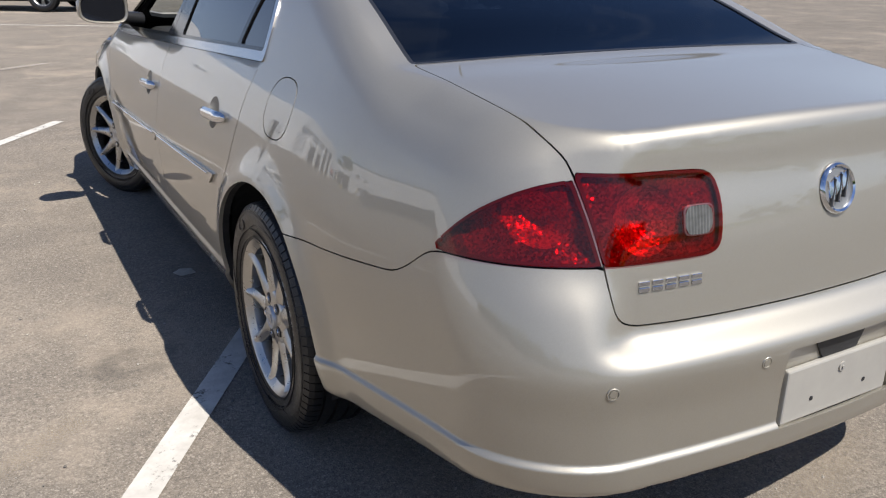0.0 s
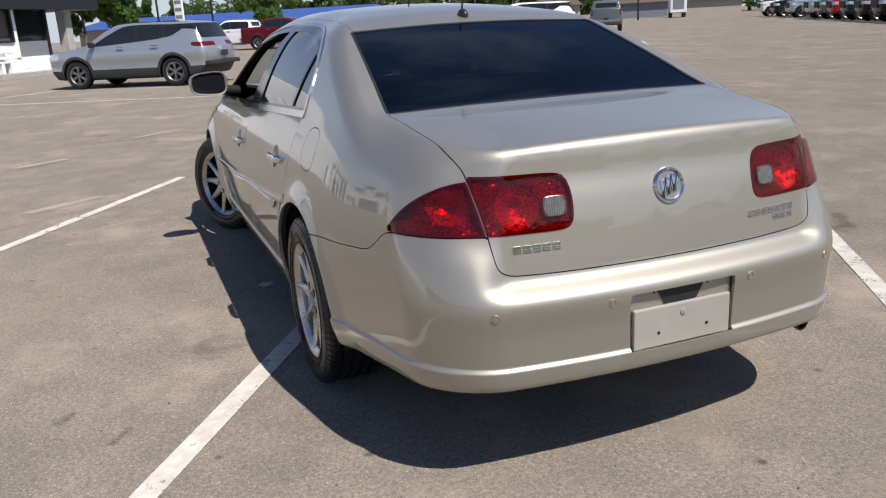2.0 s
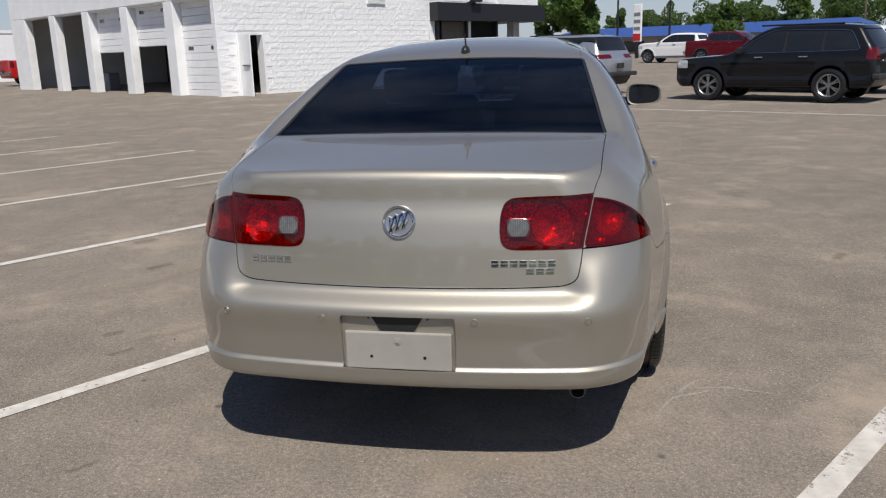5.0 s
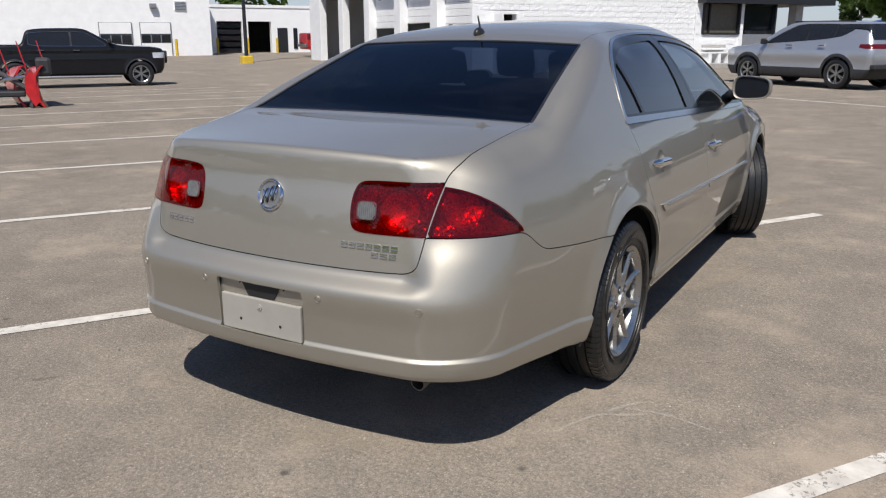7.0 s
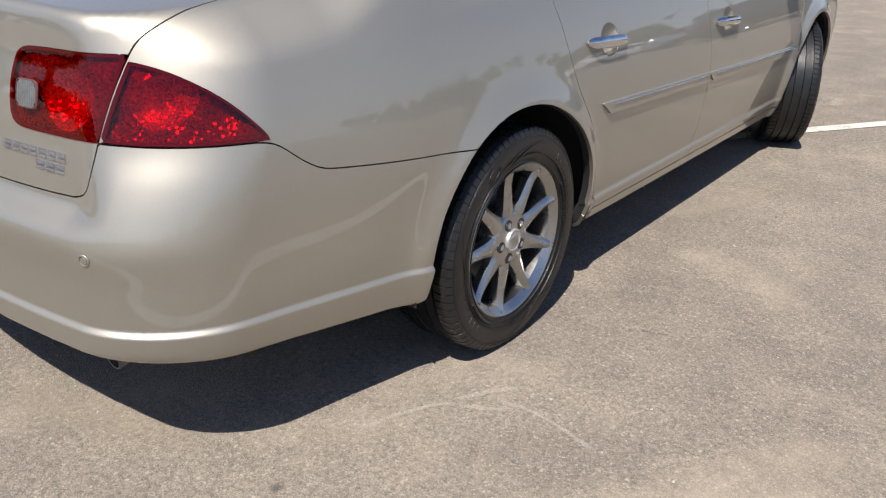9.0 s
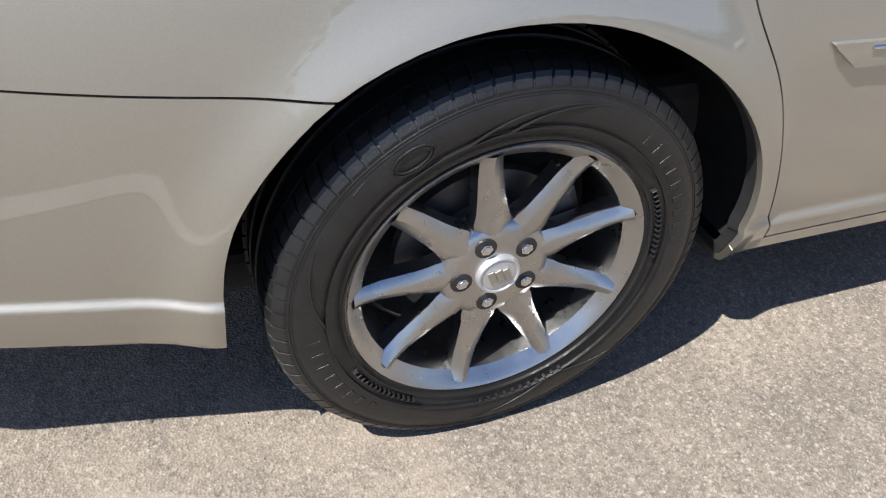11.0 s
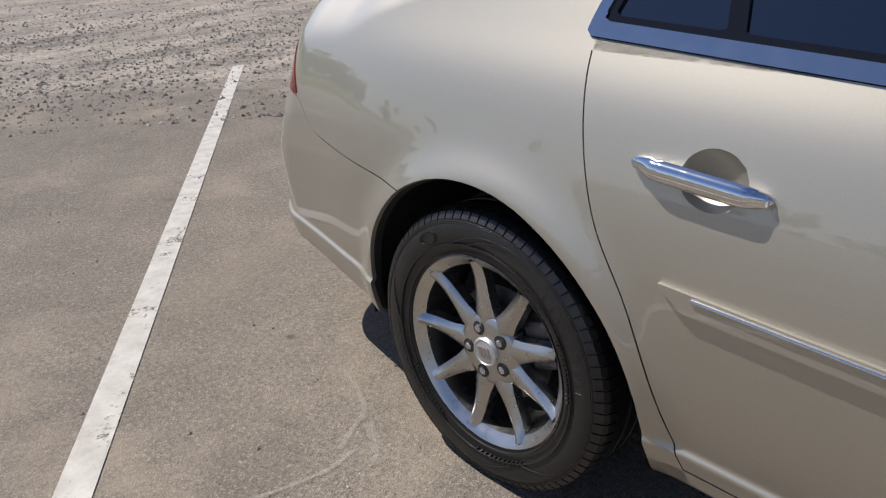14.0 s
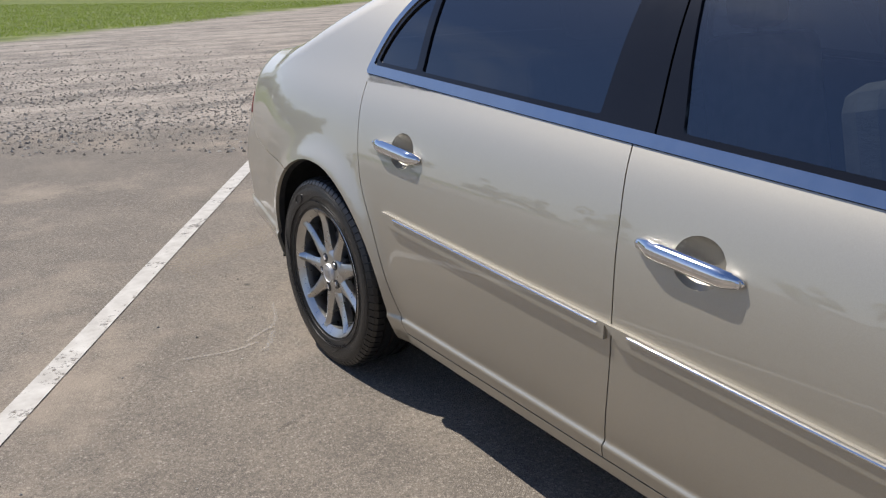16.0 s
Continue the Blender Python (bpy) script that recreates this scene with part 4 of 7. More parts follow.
# emblem: a chrome ring round three slanted shields
p, n = on_skin(0.0, 0.884)
E = facing(p, n)
bm = bmesh.new()
ringp = [(0.001, 0.056), (0.006, 0.054), (0.009, 0.050), (0.006, 0.0455), (0.001, 0.0445)]
revolve(bm, ringp, 48)
bmesh.ops.transform(bm, matrix=E @ pose(0, 0, 0, 0, -90, 0), verts=bm.verts)
emblem = part("trunk_emblem", bm, M_CHROME, car, "round chrome emblem with three slanted shields", smooth=True)
bm = bmesh.new()
rod(bm, (0, 0, 0.0), (0, 0, 0.002), 0.046, seg=40)
bmesh.ops.transform(bm, matrix=E, verts=bm.verts)
part("emblem_field", bm, M_FIELD, emblem)
for k in (-1, 0, 1):
    cx, cy = 0.0215 * k, 0.008 * k
    shape = [(-0.013, 0.028), (-0.002, 0.024), (0.010, 0.031), (0.012, 0.0), (0.000, -0.034), (-0.009, -0.010)]
    bm = bmesh.new()
    lo = [bm.verts.new((cx + a, cy + b, 0.001)) for a, b in shape]
    hi = [bm.verts.new((cx + a * 0.86, cy + b * 0.88, 0.006)) for a, b in shape]
    ridge = [bm.verts.new((cx + a * 0.35, cy + b * 0.45, 0.0085)) for a, b in shape]
    for one, two in ((lo, hi), (hi, ridge)):
        for i in range(6):
            bm.faces.new((one[i], one[(i + 1) % 6], two[(i + 1) % 6], two[i]))
    bm.faces.new(ridge)
    bmesh.ops.transform(bm, matrix=E, verts=bm.verts)
    shield = part("shield", bm, M_CHROME, emblem)
    bm = bmesh.new()
    box(bm, (-0.0022, -0.030, 0.0), (0.0022, 0.030, 0.0092), 0.0006, pose(cx, cy, 0, 0, 0, -18))
    bmesh.ops.transform(bm, matrix=E, verts=bm.verts)
    part("shield_band", bm, M_BLACK, shield, "dark diagonal band")


def badge(x0, x1, z, height, marks, name):
    """A row of small raised chrome bars where a maker's word stands."""
    holder = None
    for i in range(marks):
        xa, xb = x0 + (x1 - x0) * (i + 0.08) / marks, x0 + (x1 - x0) * (i + 0.92) / marks
        p, n = on_skin((xa + xb) / 2, z)
        bm = bmesh.new()
        w, h = (xb - xa) / 2 * 0.94, height / 2
        for lo, hi in ((-h, -h * 0.14), (h * 0.14, h)):
            box(bm, (-w, lo, 0.0), (w, hi, 0.004), 0.0012)
        bmesh.ops.transform(bm, matrix=facing(p, n), verts=bm.verts)
        ob = part("badge_mark" if holder else name, bm, M_CHROME, holder or car)
        holder = holder or tagged(ob, "small raised chrome badge marks")


badge(-0.530, -0.378, 0.752, 0.021, 5, "left_badge")
badge(0.300, 0.512, 0.752, 0.020, 7, "right_badge")
badge(0.412, 0.508, 0.727, 0.018, 3, "trim_badge")

# door handles
for s in (-1, 1):
    for name, (hy, hz) in zip(("rear_door_handle", "front_door_handle"), HANDLES):
        bm = bmesh.new()
        rings = []
        n = 40
        for i in range(n + 1):
            t = i / n
            y = hy - 0.130 + 0.258 * t
            p, nn = on_side(s, min(max(y, hy - 0.125), hy + 0.125), hz)
            end = min(t, 1 - t)
            w = (0.0180 - 0.0014 * (0.20 < t < 0.23)) * math.sqrt(max(0.0, 1 - (1 - min(1, end / 0.24)) ** 2))
            lift = 0.030 if 0.24 < t < 0.82 else 0.030 * (0.62 + 0.38 * (step_up(t, 0.02, 0.24) if t < 0.5 else step_up(1 - t, 0.0, 0.18)))
            drop = -0.014 * t
            ring = []
            for k in range(12):
                a = 2 * math.pi * k / 12
                ring.append(bm.verts.new((p.x + s * (lift - 0.012 + 0.014 * (w / 0.017) * math.cos(a)), y, hz + 0.004 + drop + (w * 1.05 + 0.0004) * math.sin(a))))
            rings.append(ring)
        for one, two in zip(rings, rings[1:]):
            for k in range(12):
                bm.faces.new((one[k], one[(k + 1) % 12], two[(k + 1) % 12], two[k]))
        bm.faces.new(rings[0]), bm.faces.new(rings[-1][::-1])
        h = part(name, bm, M_CHROME, car, "chrome pull handle over a scooped cup", smooth=True)
        for yy in (hy - 0.105, hy + 0.108):
            p, nn = on_side(s, yy, hz)
            bm = bmesh.new()
            box(bm, (min(p.x - s * 0.004, p.x + s * 0.018), yy - 0.015, hz - 0.005 - 0.014 * (yy > hy)), (max(p.x - s * 0.004, p.x + s * 0.018), yy + 0.015, hz + 0.011 - 0.014 * (yy > hy)), 0.004)
            part("handle_foot", bm, M_CHROME, h)

# mirrors
M_MIRROR = plain("mirror_glass", (0.012, 0.013, 0.016), 0.03, 0.0, 0.02)


for s in (-1, 1):
    M = pose(s * 0.972, 2.24, 1.097, 0, 0, -6 * s)
    bm = bmesh.new()
    rings = []
    for y, k in ((0.012, 0.84), (-0.006, 0.88), (-0.012, 0.95), (-0.002, 1.0), (0.03, 0.985), (0.07, 0.86), (0.10, 0.62), (0.115, 0.30), (0.118, 0.02)):
        rings.append([bm.verts.new((x, y, z)) for x, z in rounded(0.118 * k, 0.073 * k, 3.4, 36, 0.10 * s)])
    for one, two in zip(rings, rings[1:]):
        for k in range(36):
            bm.faces.new((one[k], one[(k + 1) % 36], two[(k + 1) % 36], two[k]))
    bm.faces.new(rings[-1])
    bmesh.ops.transform(bm, matrix=M, verts=bm.verts)
    mir = part("door_mirror", bm, M_PAINT, car, "folding door mirror with a painted housing", smooth=True)
    bm = bmesh.new()
    bm.faces.new([bm.verts.new((x, 0.001, z)) for x, z in rounded(0.1045, 0.0645, 3.4, 36, 0.10 * s)])
    bmesh.ops.transform(bm, matrix=M, verts=bm.verts)
    part("mirror_glass", bm, M_MIRROR, mir, "dark mirror glass")
    bm = bmesh.new()
    rod(bm, (s * 0.78, 2.36, 1.035), (s * 0.93, 2.29, 1.055), 0.034, 0.03, 12)
    part("mirror_arm", bm, M_BLACK, mir, smooth=True)

# roof aerial
bm = bmesh.new()
bmesh.ops.create_uvsphere(bm, u_segments=16, v_segments=10, radius=1.0)
for v in bm.verts:
    v.co = (v.co.x * 0.022, v.co.y * 0.042 + 0.42, v.co.z * 0.030 + 1.420)
aer = part("roof_aerial", bm, M_BLACK, car, "black fin base with a short mast", smooth=True)
bm = bmesh.new()
rod(bm, (0, 0.43, 1.445), (0, 0.405, 1.502), 0.005, 0.0035, 8)
part("mast", bm, M_BLACK, aer)

# oval vents in a row on each front fender
for s in (-1, 1):
    for k in range(4):
        p, n = on_side(s, 2.76 + 0.068 * k, 0.905 - 0.006 * k)
        F = facing(p, n)
        bm = bmesh.new()
        outer = [bm.verts.new((x, z, 0.003)) for x, z in rounded(0.029, 0.013, 2.2, 24)]
        lip_ = [bm.verts.new((x, z, 0.006)) for x, z in rounded(0.025, 0.0105, 2.2, 24)]
        well = [bm.verts.new((x, z, 0.001)) for x, z in rounded(0.021, 0.0075, 2.2, 24)]
        for one, two in ((outer, lip_), (lip_, well)):
            for i in range(24):
                bm.faces.new((one[i], one[(i + 1) % 24], two[(i + 1) % 24], two[i]))
        bmesh.ops.transform(bm, matrix=F, verts=bm.verts)
        vent = part("fender_vent", bm, M_CHROME, car, "small oval chrome vent", smooth=True)
        bm = bmesh.new()
        bm.faces.new([bm.verts.new((x, z, 0.0015)) for x, z in rounded(0.0212, 0.0077, 2.2, 24)])
        bmesh.ops.transform(bm, matrix=F, verts=bm.verts)
        part("vent_mesh", bm, M_BLACK, vent)

# exhaust
bm = bmesh.new()
revolve(bm, [(0.0, 0.026), (0.22, 0.026), (0.22, 0.022), (0.02, 0.022)], 18, closed=True)
bmesh.ops.transform(bm, matrix=pose(0.585, -0.88, 0.345, 0, 8, -90), verts=bm.verts)
part("exhaust_pipe", bm, M_STEEL, car, smooth=True)
bm = bmesh.new()
box(bm, (0.30, -0.98, 0.31), (0.72, -0.62, 0.44), 0.05)
part("muffler", bm, M_STEEL, car)
bm = bmesh.new()
box(bm, (-0.72, -0.55, 0.22), (0.72, 3.5, 0.30), 0.02)
box(bm, (-0.55, -1.0, 0.28), (0.25, -0.4, 0.42), 0.03)
part("underbody", bm, M_DARK, car)
for s in (-1, 1):
    for wy in (0.0, WHEELBASE):
        bm = bmesh.new()
        rings = revolve(bm, [(0.0, 0.445), (0.37, 0.445), (0.37, 0.02)], 40)
        bmesh.ops.delete(bm, geom=[v for v in bm.verts if v.co.z < -0.11], context="VERTS")
        bmesh.ops.transform(bm, matrix=pose(s * 0.895, wy + 0.01, 0.345, 0, 0, 180 if s > 0 else 0), verts=bm.verts)
        part("wheel_arch_liner", bm, M_DARK, car)

# front lamps and grille
for s in (-1, 1):
    skin.panel("headlamp", M_CLEAR, car, [side_of(s), lambda x, y, z: 3.45 - y, lambda x, y, z: np.abs(z - 0.70) - 0.065, lambda x, y, z: 0.42 - np.abs(x)], out=0.002, lip=0.02)
skin.panel("grille", M_CHROME, car, [lambda x, y, z: 3.5 - y, lambda x, y, z: np.abs(z - 0.64) - 0.11, lambda x, y, z: np.abs(x) - 0.34], "chrome upright-bar grille", out=0.006, lip=0.02)


# ---- wheels ----
def tyre_mesh(R=0.346, rim=0.233, width=0.235, grooves=4):
    bm = bmesh.new()
    w = width / 2
    prof = [(-w * 0.74, rim - 0.008), (-w * 0.90, rim + 0.004), (-w * 1.0, rim + 0.045), (-w * 1.02, rim + 0.070), (-w * 0.97, R - 0.025), (-w * 0.86, R - 0.006)]
    crown = []
    gx = [-0.52, -0.18, 0.18, 0.52]
    for g in gx:
        crown += [(w * (g - 0.05), R - 0.001 * abs(g) * 4), (w * (g - 0.035), R - 0.009), (w * (g + 0.035), R - 0.009), (w * (g + 0.05), R - 0.001 * abs(g) * 4)]
    prof = prof + [(-w * 0.78, R - 0.002)] + crown + [(w * 0.78, R - 0.002)] + [(-a, r) for a, r in prof[::-1]]
    revolve(bm, prof, 96)
    return bm


def wheel(parent_car, m, side, steer_name, spokes=9, phase=0.0, brake=True):
    """Alloy wheel with its tyre; the outer face looks along local +x."""
    ty = part("tyre", tyre_mesh(), M_RUBBER, parent_car, "black road tyre with worn shoulder blocks", smooth=True)
    ty.matrix_local = m
    # shoulder tread: low ribs cut across by narrow slots
    bm = bmesh.new()
    R = 0.346
    for sgn in (-1, 1):
        for i in range(80):
            a = 2 * math.pi * (i + 0.5 * (sgn > 0)) / 80
            rows = []
            for x, r, skew in ((0.066, R + 0.0012, 0.006), (0.090, R - 0.0005, 0.002), (0.104, R - 0.0065, -0.001), (0.1135, R - 0.021, -0.002)):
                rows.append([(x * sgn, skew - 0.0118, r - 0.012), (x * sgn, skew - 0.0109, r + 0.001), (x * sgn, skew + 0.0109, r + 0.001), (x * sgn, skew + 0.0118, r - 0.012)])
            mt = pose(0, 0, 0, math.degrees(a))
            rows = [[bm.verts.new(mt @ Vector(v)) for v in row] for row in rows]
            for one, two in zip(rows, rows[1:]):
                for k in range(3):
                    bm.faces.new((one[k], one[k + 1], two[k + 1], two[k]))
            bm.faces.new(rows[0]), bm.faces.new(rows[-1])
    tagged(part("tread", bm, M_RUBBER, ty), kind="stuff")
    bm = bmesh.new()
    for r, x in ((0.2445, 0.1165), (0.268, 0.1205), (0.316, 0.1165), (0.320, 0.1155)):
        revolve(bm, [(x - 0.004, r - 0.0014), (x, r - 0.0008), (x, r + 0.0008), (x - 0.004, r + 0.0014)], 96)
    tagged(part("side_wall_rib", bm, M_RUBBER, ty, smooth=True), kind="stuff")
    # raised lettering as bars, an oval mark and swept flutes
    letters = []
    for a0, step, n, h, w, rr in ((-40, -5.6, 9, 0.0125, 0.0085, 0.292), (98, 5.4, 8, 0.0115, 0.008, 0.292), (-150, -3.2, 11, 0.006, 0.0045, 0.268), (118, 2.4, 14, 0.004, 0.0022, 0.256), (-60, -2.4, 14, 0.004, 0.0022, 0.256)):
        for i in range(n):
            letters.append((a0 + step * i, h, w, rr, i))
    for a0, h, w, rr, i in letters:
        bm = bmesh.new()
        box(bm, (0.112, -w * 0.62, rr - h), (0.1192 if h < 0.005 else 0.1196, w * 0.62, rr + h), 0.0004)
        bmesh.ops.transform(bm, matrix=pose(0, 0, 0, a0), verts=bm.verts)
        part("side_wall_mark", bm, M_RUBBER, ty)
    bm = bmesh.new()
    for rad in (1.0, 0.8):
        tube(bm, [(0.1195, 0.031 * rad * math.cos(math.pi * k / 16), 0.292 + 0.0155 * rad * math.sin(math.pi * k / 16)) for k in range(33)], 0.0016, 5)
    bmesh.ops.transform(bm, matrix=pose(0, 0, 0, 32), verts=bm.verts)
    part("oval_mark", bm, M_RUBBER, ty)
    for a0, a1, r0, r1, bow in ((52, 92, 0.312, 0.270, 0.012), (18, -32, 0.268, 0.312, 0.010), (6, -40, 0.268, 0.309, 0.016), (20, 48, 0.312, 0.309, 0.004), (-205, -158, 0.309, 0.272, 0.012), (-150, -122, 0.270, 0.313, 0.010)):
        bm = bmesh.new()
        pts = []
        for k in range(13):
            t = k / 12
            a, r = radians(a0 + (a1 - a0) * t), r0 + (r1 - r0) * t + bow * math.sin(math.pi * t)
            r = min(r, 0.3135)
            pts.append((0.1195 - 0.012 * max(0, (r - 0.300) / 0.02) ** 2, -r * math.sin(a), r * math.cos(a)))
        tube(bm, pts, 0.0017, 5)
        part("raised_flute", bm, M_RUBBER, ty)
    # rim barrel
    bm = bmesh.new()
    revolve(bm, [(0.097, 0.222), (0.105, 0.230), (0.1085, 0.236), (0.106, 0.2395), (0.098, 0.2405), (0.085, 0.238), (0.0, 0.228), (-0.10, 0.238), (-0.105, 0.232), (-0.09, 0.224), (-0.02, 0.209), (0.06, 0.207), (0.088, 0.211)], 90, closed=True)
    rim = part("rim", bm, M_ALLOY, ty, "nine-spoke silver alloy rim", smooth=True)
    bm = bmesh.new()
    for k in range(spokes):
        secs = []
        for r, w, x0, d in ((0.050, 0.017, 0.086, 0.030), (0.082, 0.0290, 0.0885, 0.032), (0.096, 0.0285, 0.0900, 0.032), (0.112, 0.0245, 0.0905, 0.032), (0.135, 0.0215, 0.0905, 0.032), (0.18, 0.0185, 0.0920, 0.034), (0.206, 0.0170, 0.0965, 0.038), (0.217, 0.0172, 0.1005, 0.038), (0.2245, 0.0185, 0.1035, 0.032)):
            secs.append([(x0 - d, -w * 1.1, r), (x0 - 0.010, -w, r), (x0 - 0.002, -w * 0.50, r), (x0 + 0.0015, 0, r), (x0 - 0.002, w * 0.50, r), (x0 - 0.010, w, r), (x0 - d, w * 1.1, r)])
        mt = pose(0, 0, 0, phase + 360 * k / spokes)
        rows = [[bm.verts.new(mt @ Vector(c)) for c in sec] for sec in secs]
        for one, two in zip(rows, rows[1:]):
            for i in range(7):
                bm.faces.new((one[i], one[(i + 1) % 7], two[(i + 1) % 7], two[i]))
    bmesh.ops.recalc_face_normals(bm, faces=bm.faces)
    revolve(bm, [(0.050, 0.094), (0.076, 0.092), (0.0855, 0.084), (0.0895, 0.068), (0.091, 0.045), (0.090, 0.0)], 72)
    part("spokes", bm, M_ALLOY, rim, smooth=True)
    bm = bmesh.new()
    revolve(bm, [(0.084, 0.0365), (0.0965, 0.0355), (0.0995, 0.033), (0.0995, 0.0305), (0.0975, 0.029), (0.0972, 0.027), (0.0985, 0.0255), (0.0990, 0.0)], 40)
    cap = part("hub_cap", bm, M_CAP, rim, "round cap with a raised emblem", smooth=True)
    bm = bmesh.new()
    for k in (-1, 0, 1):
        box(bm, (0.099, k * 0.0115 - 0.005, -0.013 - k * 0.003), (0.1015, k * 0.0115 + 0.005, 0.013 - k * 0.003), 0.0007, pose(0, 0, 0, phase * 0 + 12))
    bmesh.ops.transform(bm, matrix=pose(0, 0, 0, phase), verts=bm.verts)
    part("cap_shields", bm, M_ALLOY, rim)
    for k in range(5):
        a = phase + 16 + 72 * k
        bm = bmesh.new()
        revolve(bm, [(0.086, 0.0172), (0.0914, 0.0172), (0.0918, 0.0165), (0.0912, 0.0), ], 24)
        bmesh.ops.transform(bm, matrix=pose(0, 0, 0, a) @ pose(0, 0, 0.0575), verts=bm.verts)
        part("nut_pocket", bm, M_BLACK, rim)
        bm = bmesh.new()
        rod(bm, (0.08, 0, 0), (0.0945, 0, 0), 0.0110, 0.0100, 6)
        rod(bm, (0.09, 0, 0), (0.0962, 0, 0), 0.0080, 0.0066, 12)
        bmesh.ops.transform(bm, matrix=pose(0, 0, 0, a) @ pose(0, 0, 0.0575), verts=bm.verts)
        part("wheel_nut", bm, M_CHROME, rim)
    if brake:
        bm = bmesh.new()
        revolve(bm, [(0.055, 0.060), (0.050, 0.085), (0.030, 0.090), (0.028, 0.142), (0.010, 0.142), (0.010, 0.05)], 48)
        part("brake_disc", bm, M_STEEL, rim, smooth=True)
        bm = bmesh.new()
        box(bm, (-0.03, -0.06, 0.085), (0.05, 0.06, 0.165), 0.015, pose(0, 0, 0, -70))
        part("brake_caliper", bm, M_STEEL, rim)
        bm = bmesh.new()
        rod(bm, (-0.06, 0, 0), (-0.02, 0, 0), 0.2, seg=40)
        part("backing_plate", bm, M_DARK, rim)
        bm = bmesh.new()
        rod(bm, (0.055, 0, 0.196), (0.085, 0, 0.192), 0.0035, 0.003, 8)
        bmesh.ops.transform(bm, matrix=pose(0, 0, 0, -22), verts=bm.verts)
        part("valve_stem", bm, M_RUBBER, rim)
    return ty


CX = 0.805 / 0.988
UP = Matrix.Diagonal((1 / 0.988, 0.975 / 0.988, 0.975 / 0.988, 1))
STEER = 27
wheel(car, pose(CX, -0.003, 0.333 / 0.988) @ UP, 1, "", phase=9)
wheel(car, pose(-CX, -0.002, 0.333 / 0.988, 0, 0, 180) @ UP, -1, "", phase=10)
wheel(car, pose(CX, WHEELBASE, 0.341 / 0.988, 0, 0, STEER) @ UP, 1, "", phase=20)
wheel(car, pose(-CX, WHEELBASE, 0.341 / 0.988, 0, 0, 180 + STEER) @ UP, -1, "", phase=8)

# cabin
for s in (-1, 1):
    for y, wid in ((1.05, 0.27), (1.95, 0.26)):
        bm = bmesh.new()
        box(bm, (s * 0.37 - wid, y - 0.18, 0.48), (s * 0.37 + wid, y + 0.42, 0.62), 0.05)
        seat = part("seat_cushion", bm, M_SEAT, car, "tan leather seat")
        bm = bmesh.new()
        box(bm, (s * 0.37 - wid, -0.07, 0.0), (s * 0.37 + wid, 0.07, 0.60), 0.05, pose(0, y - 0.15, 0.56, 14))
        part("seat_back", bm, M_SEAT, seat)
        bm = bmesh.new()
        box(bm, (s * 0.37 - 0.13, -0.05, 0.62), (s * 0.37 + 0.13, 0.05, 0.80), 0.045, pose(0, y - 0.15, 0.56, 14))
        part("headrest", bm, M_SEAT, seat)
bm = bmesh.new()
box(bm, (-0.70, 2.45, 0.55), (0.70, 2.95, 0.96), 0.08)
part("dashboard", bm, M_CABIN, car)
bm = bmesh.new()
tube(bm, [(-0.37 + 0.185 * math.cos(math.pi * k / 12), 2.33 - 0.08 * math.sin(math.pi * k / 12), 0.92 + 0.17 * math.sin(math.pi * k / 12)) for k in range(25)], 0.016, 8)
part("steering_wheel", bm, M_CABIN, car)
bm = bmesh.new()
box(bm, (-0.72, -0.30, 0.30), (0.72, 2.9, 0.50), 0.03)
box(bm, (-0.66, -0.36, 0.9), (0.66, 0.45, 1.0), 0.02)
part("cabin_floor", bm, M_CABIN, car)
bm = bmesh.new()
box(bm, (-0.12, 2.0, 1.25), (0.12, 2.03, 1.32), 0.01)
part("inside_mirror", bm, M_BLACK, car)

# ---- other parked vehicles ----
M_PANE = plain("dark_window", (0.015, 0.017, 0.02), 0.04, 0.0, 0.1)
M_TAIL = plain("tail_red", (0.10, 0.005, 0.007), 0.12, 0.0, 0.25, 30.0)
M_HEAD = plain("lamp_glass", (0.62, 0.64, 0.66), 0.1, 0.4, 0.2, 30.0)
M_CLAD = plain("grey_cladding", (0.03, 0.03, 0.032), 0.6, 0.0, 0.2)
PAINTS = {k: car_paint(k + "_paint", c, m, 0.3, 1.32) for k, (c, m) in {
    "silver": ((0.50, 0.52, 0.55), 0.7), "black": ((0.010, 0.010, 0.012), 0.1), "white": ((0.80, 0.80, 0.79), 0.0), "red": ((0.45, 0.012, 0.015), 0.1),
    "maroon": ((0.13, 0.008, 0.014), 0.3), "grey": ((0.16, 0.17, 0.18), 0.6), "navy": ((0.02, 0.03, 0.06), 0.4)}.items()}

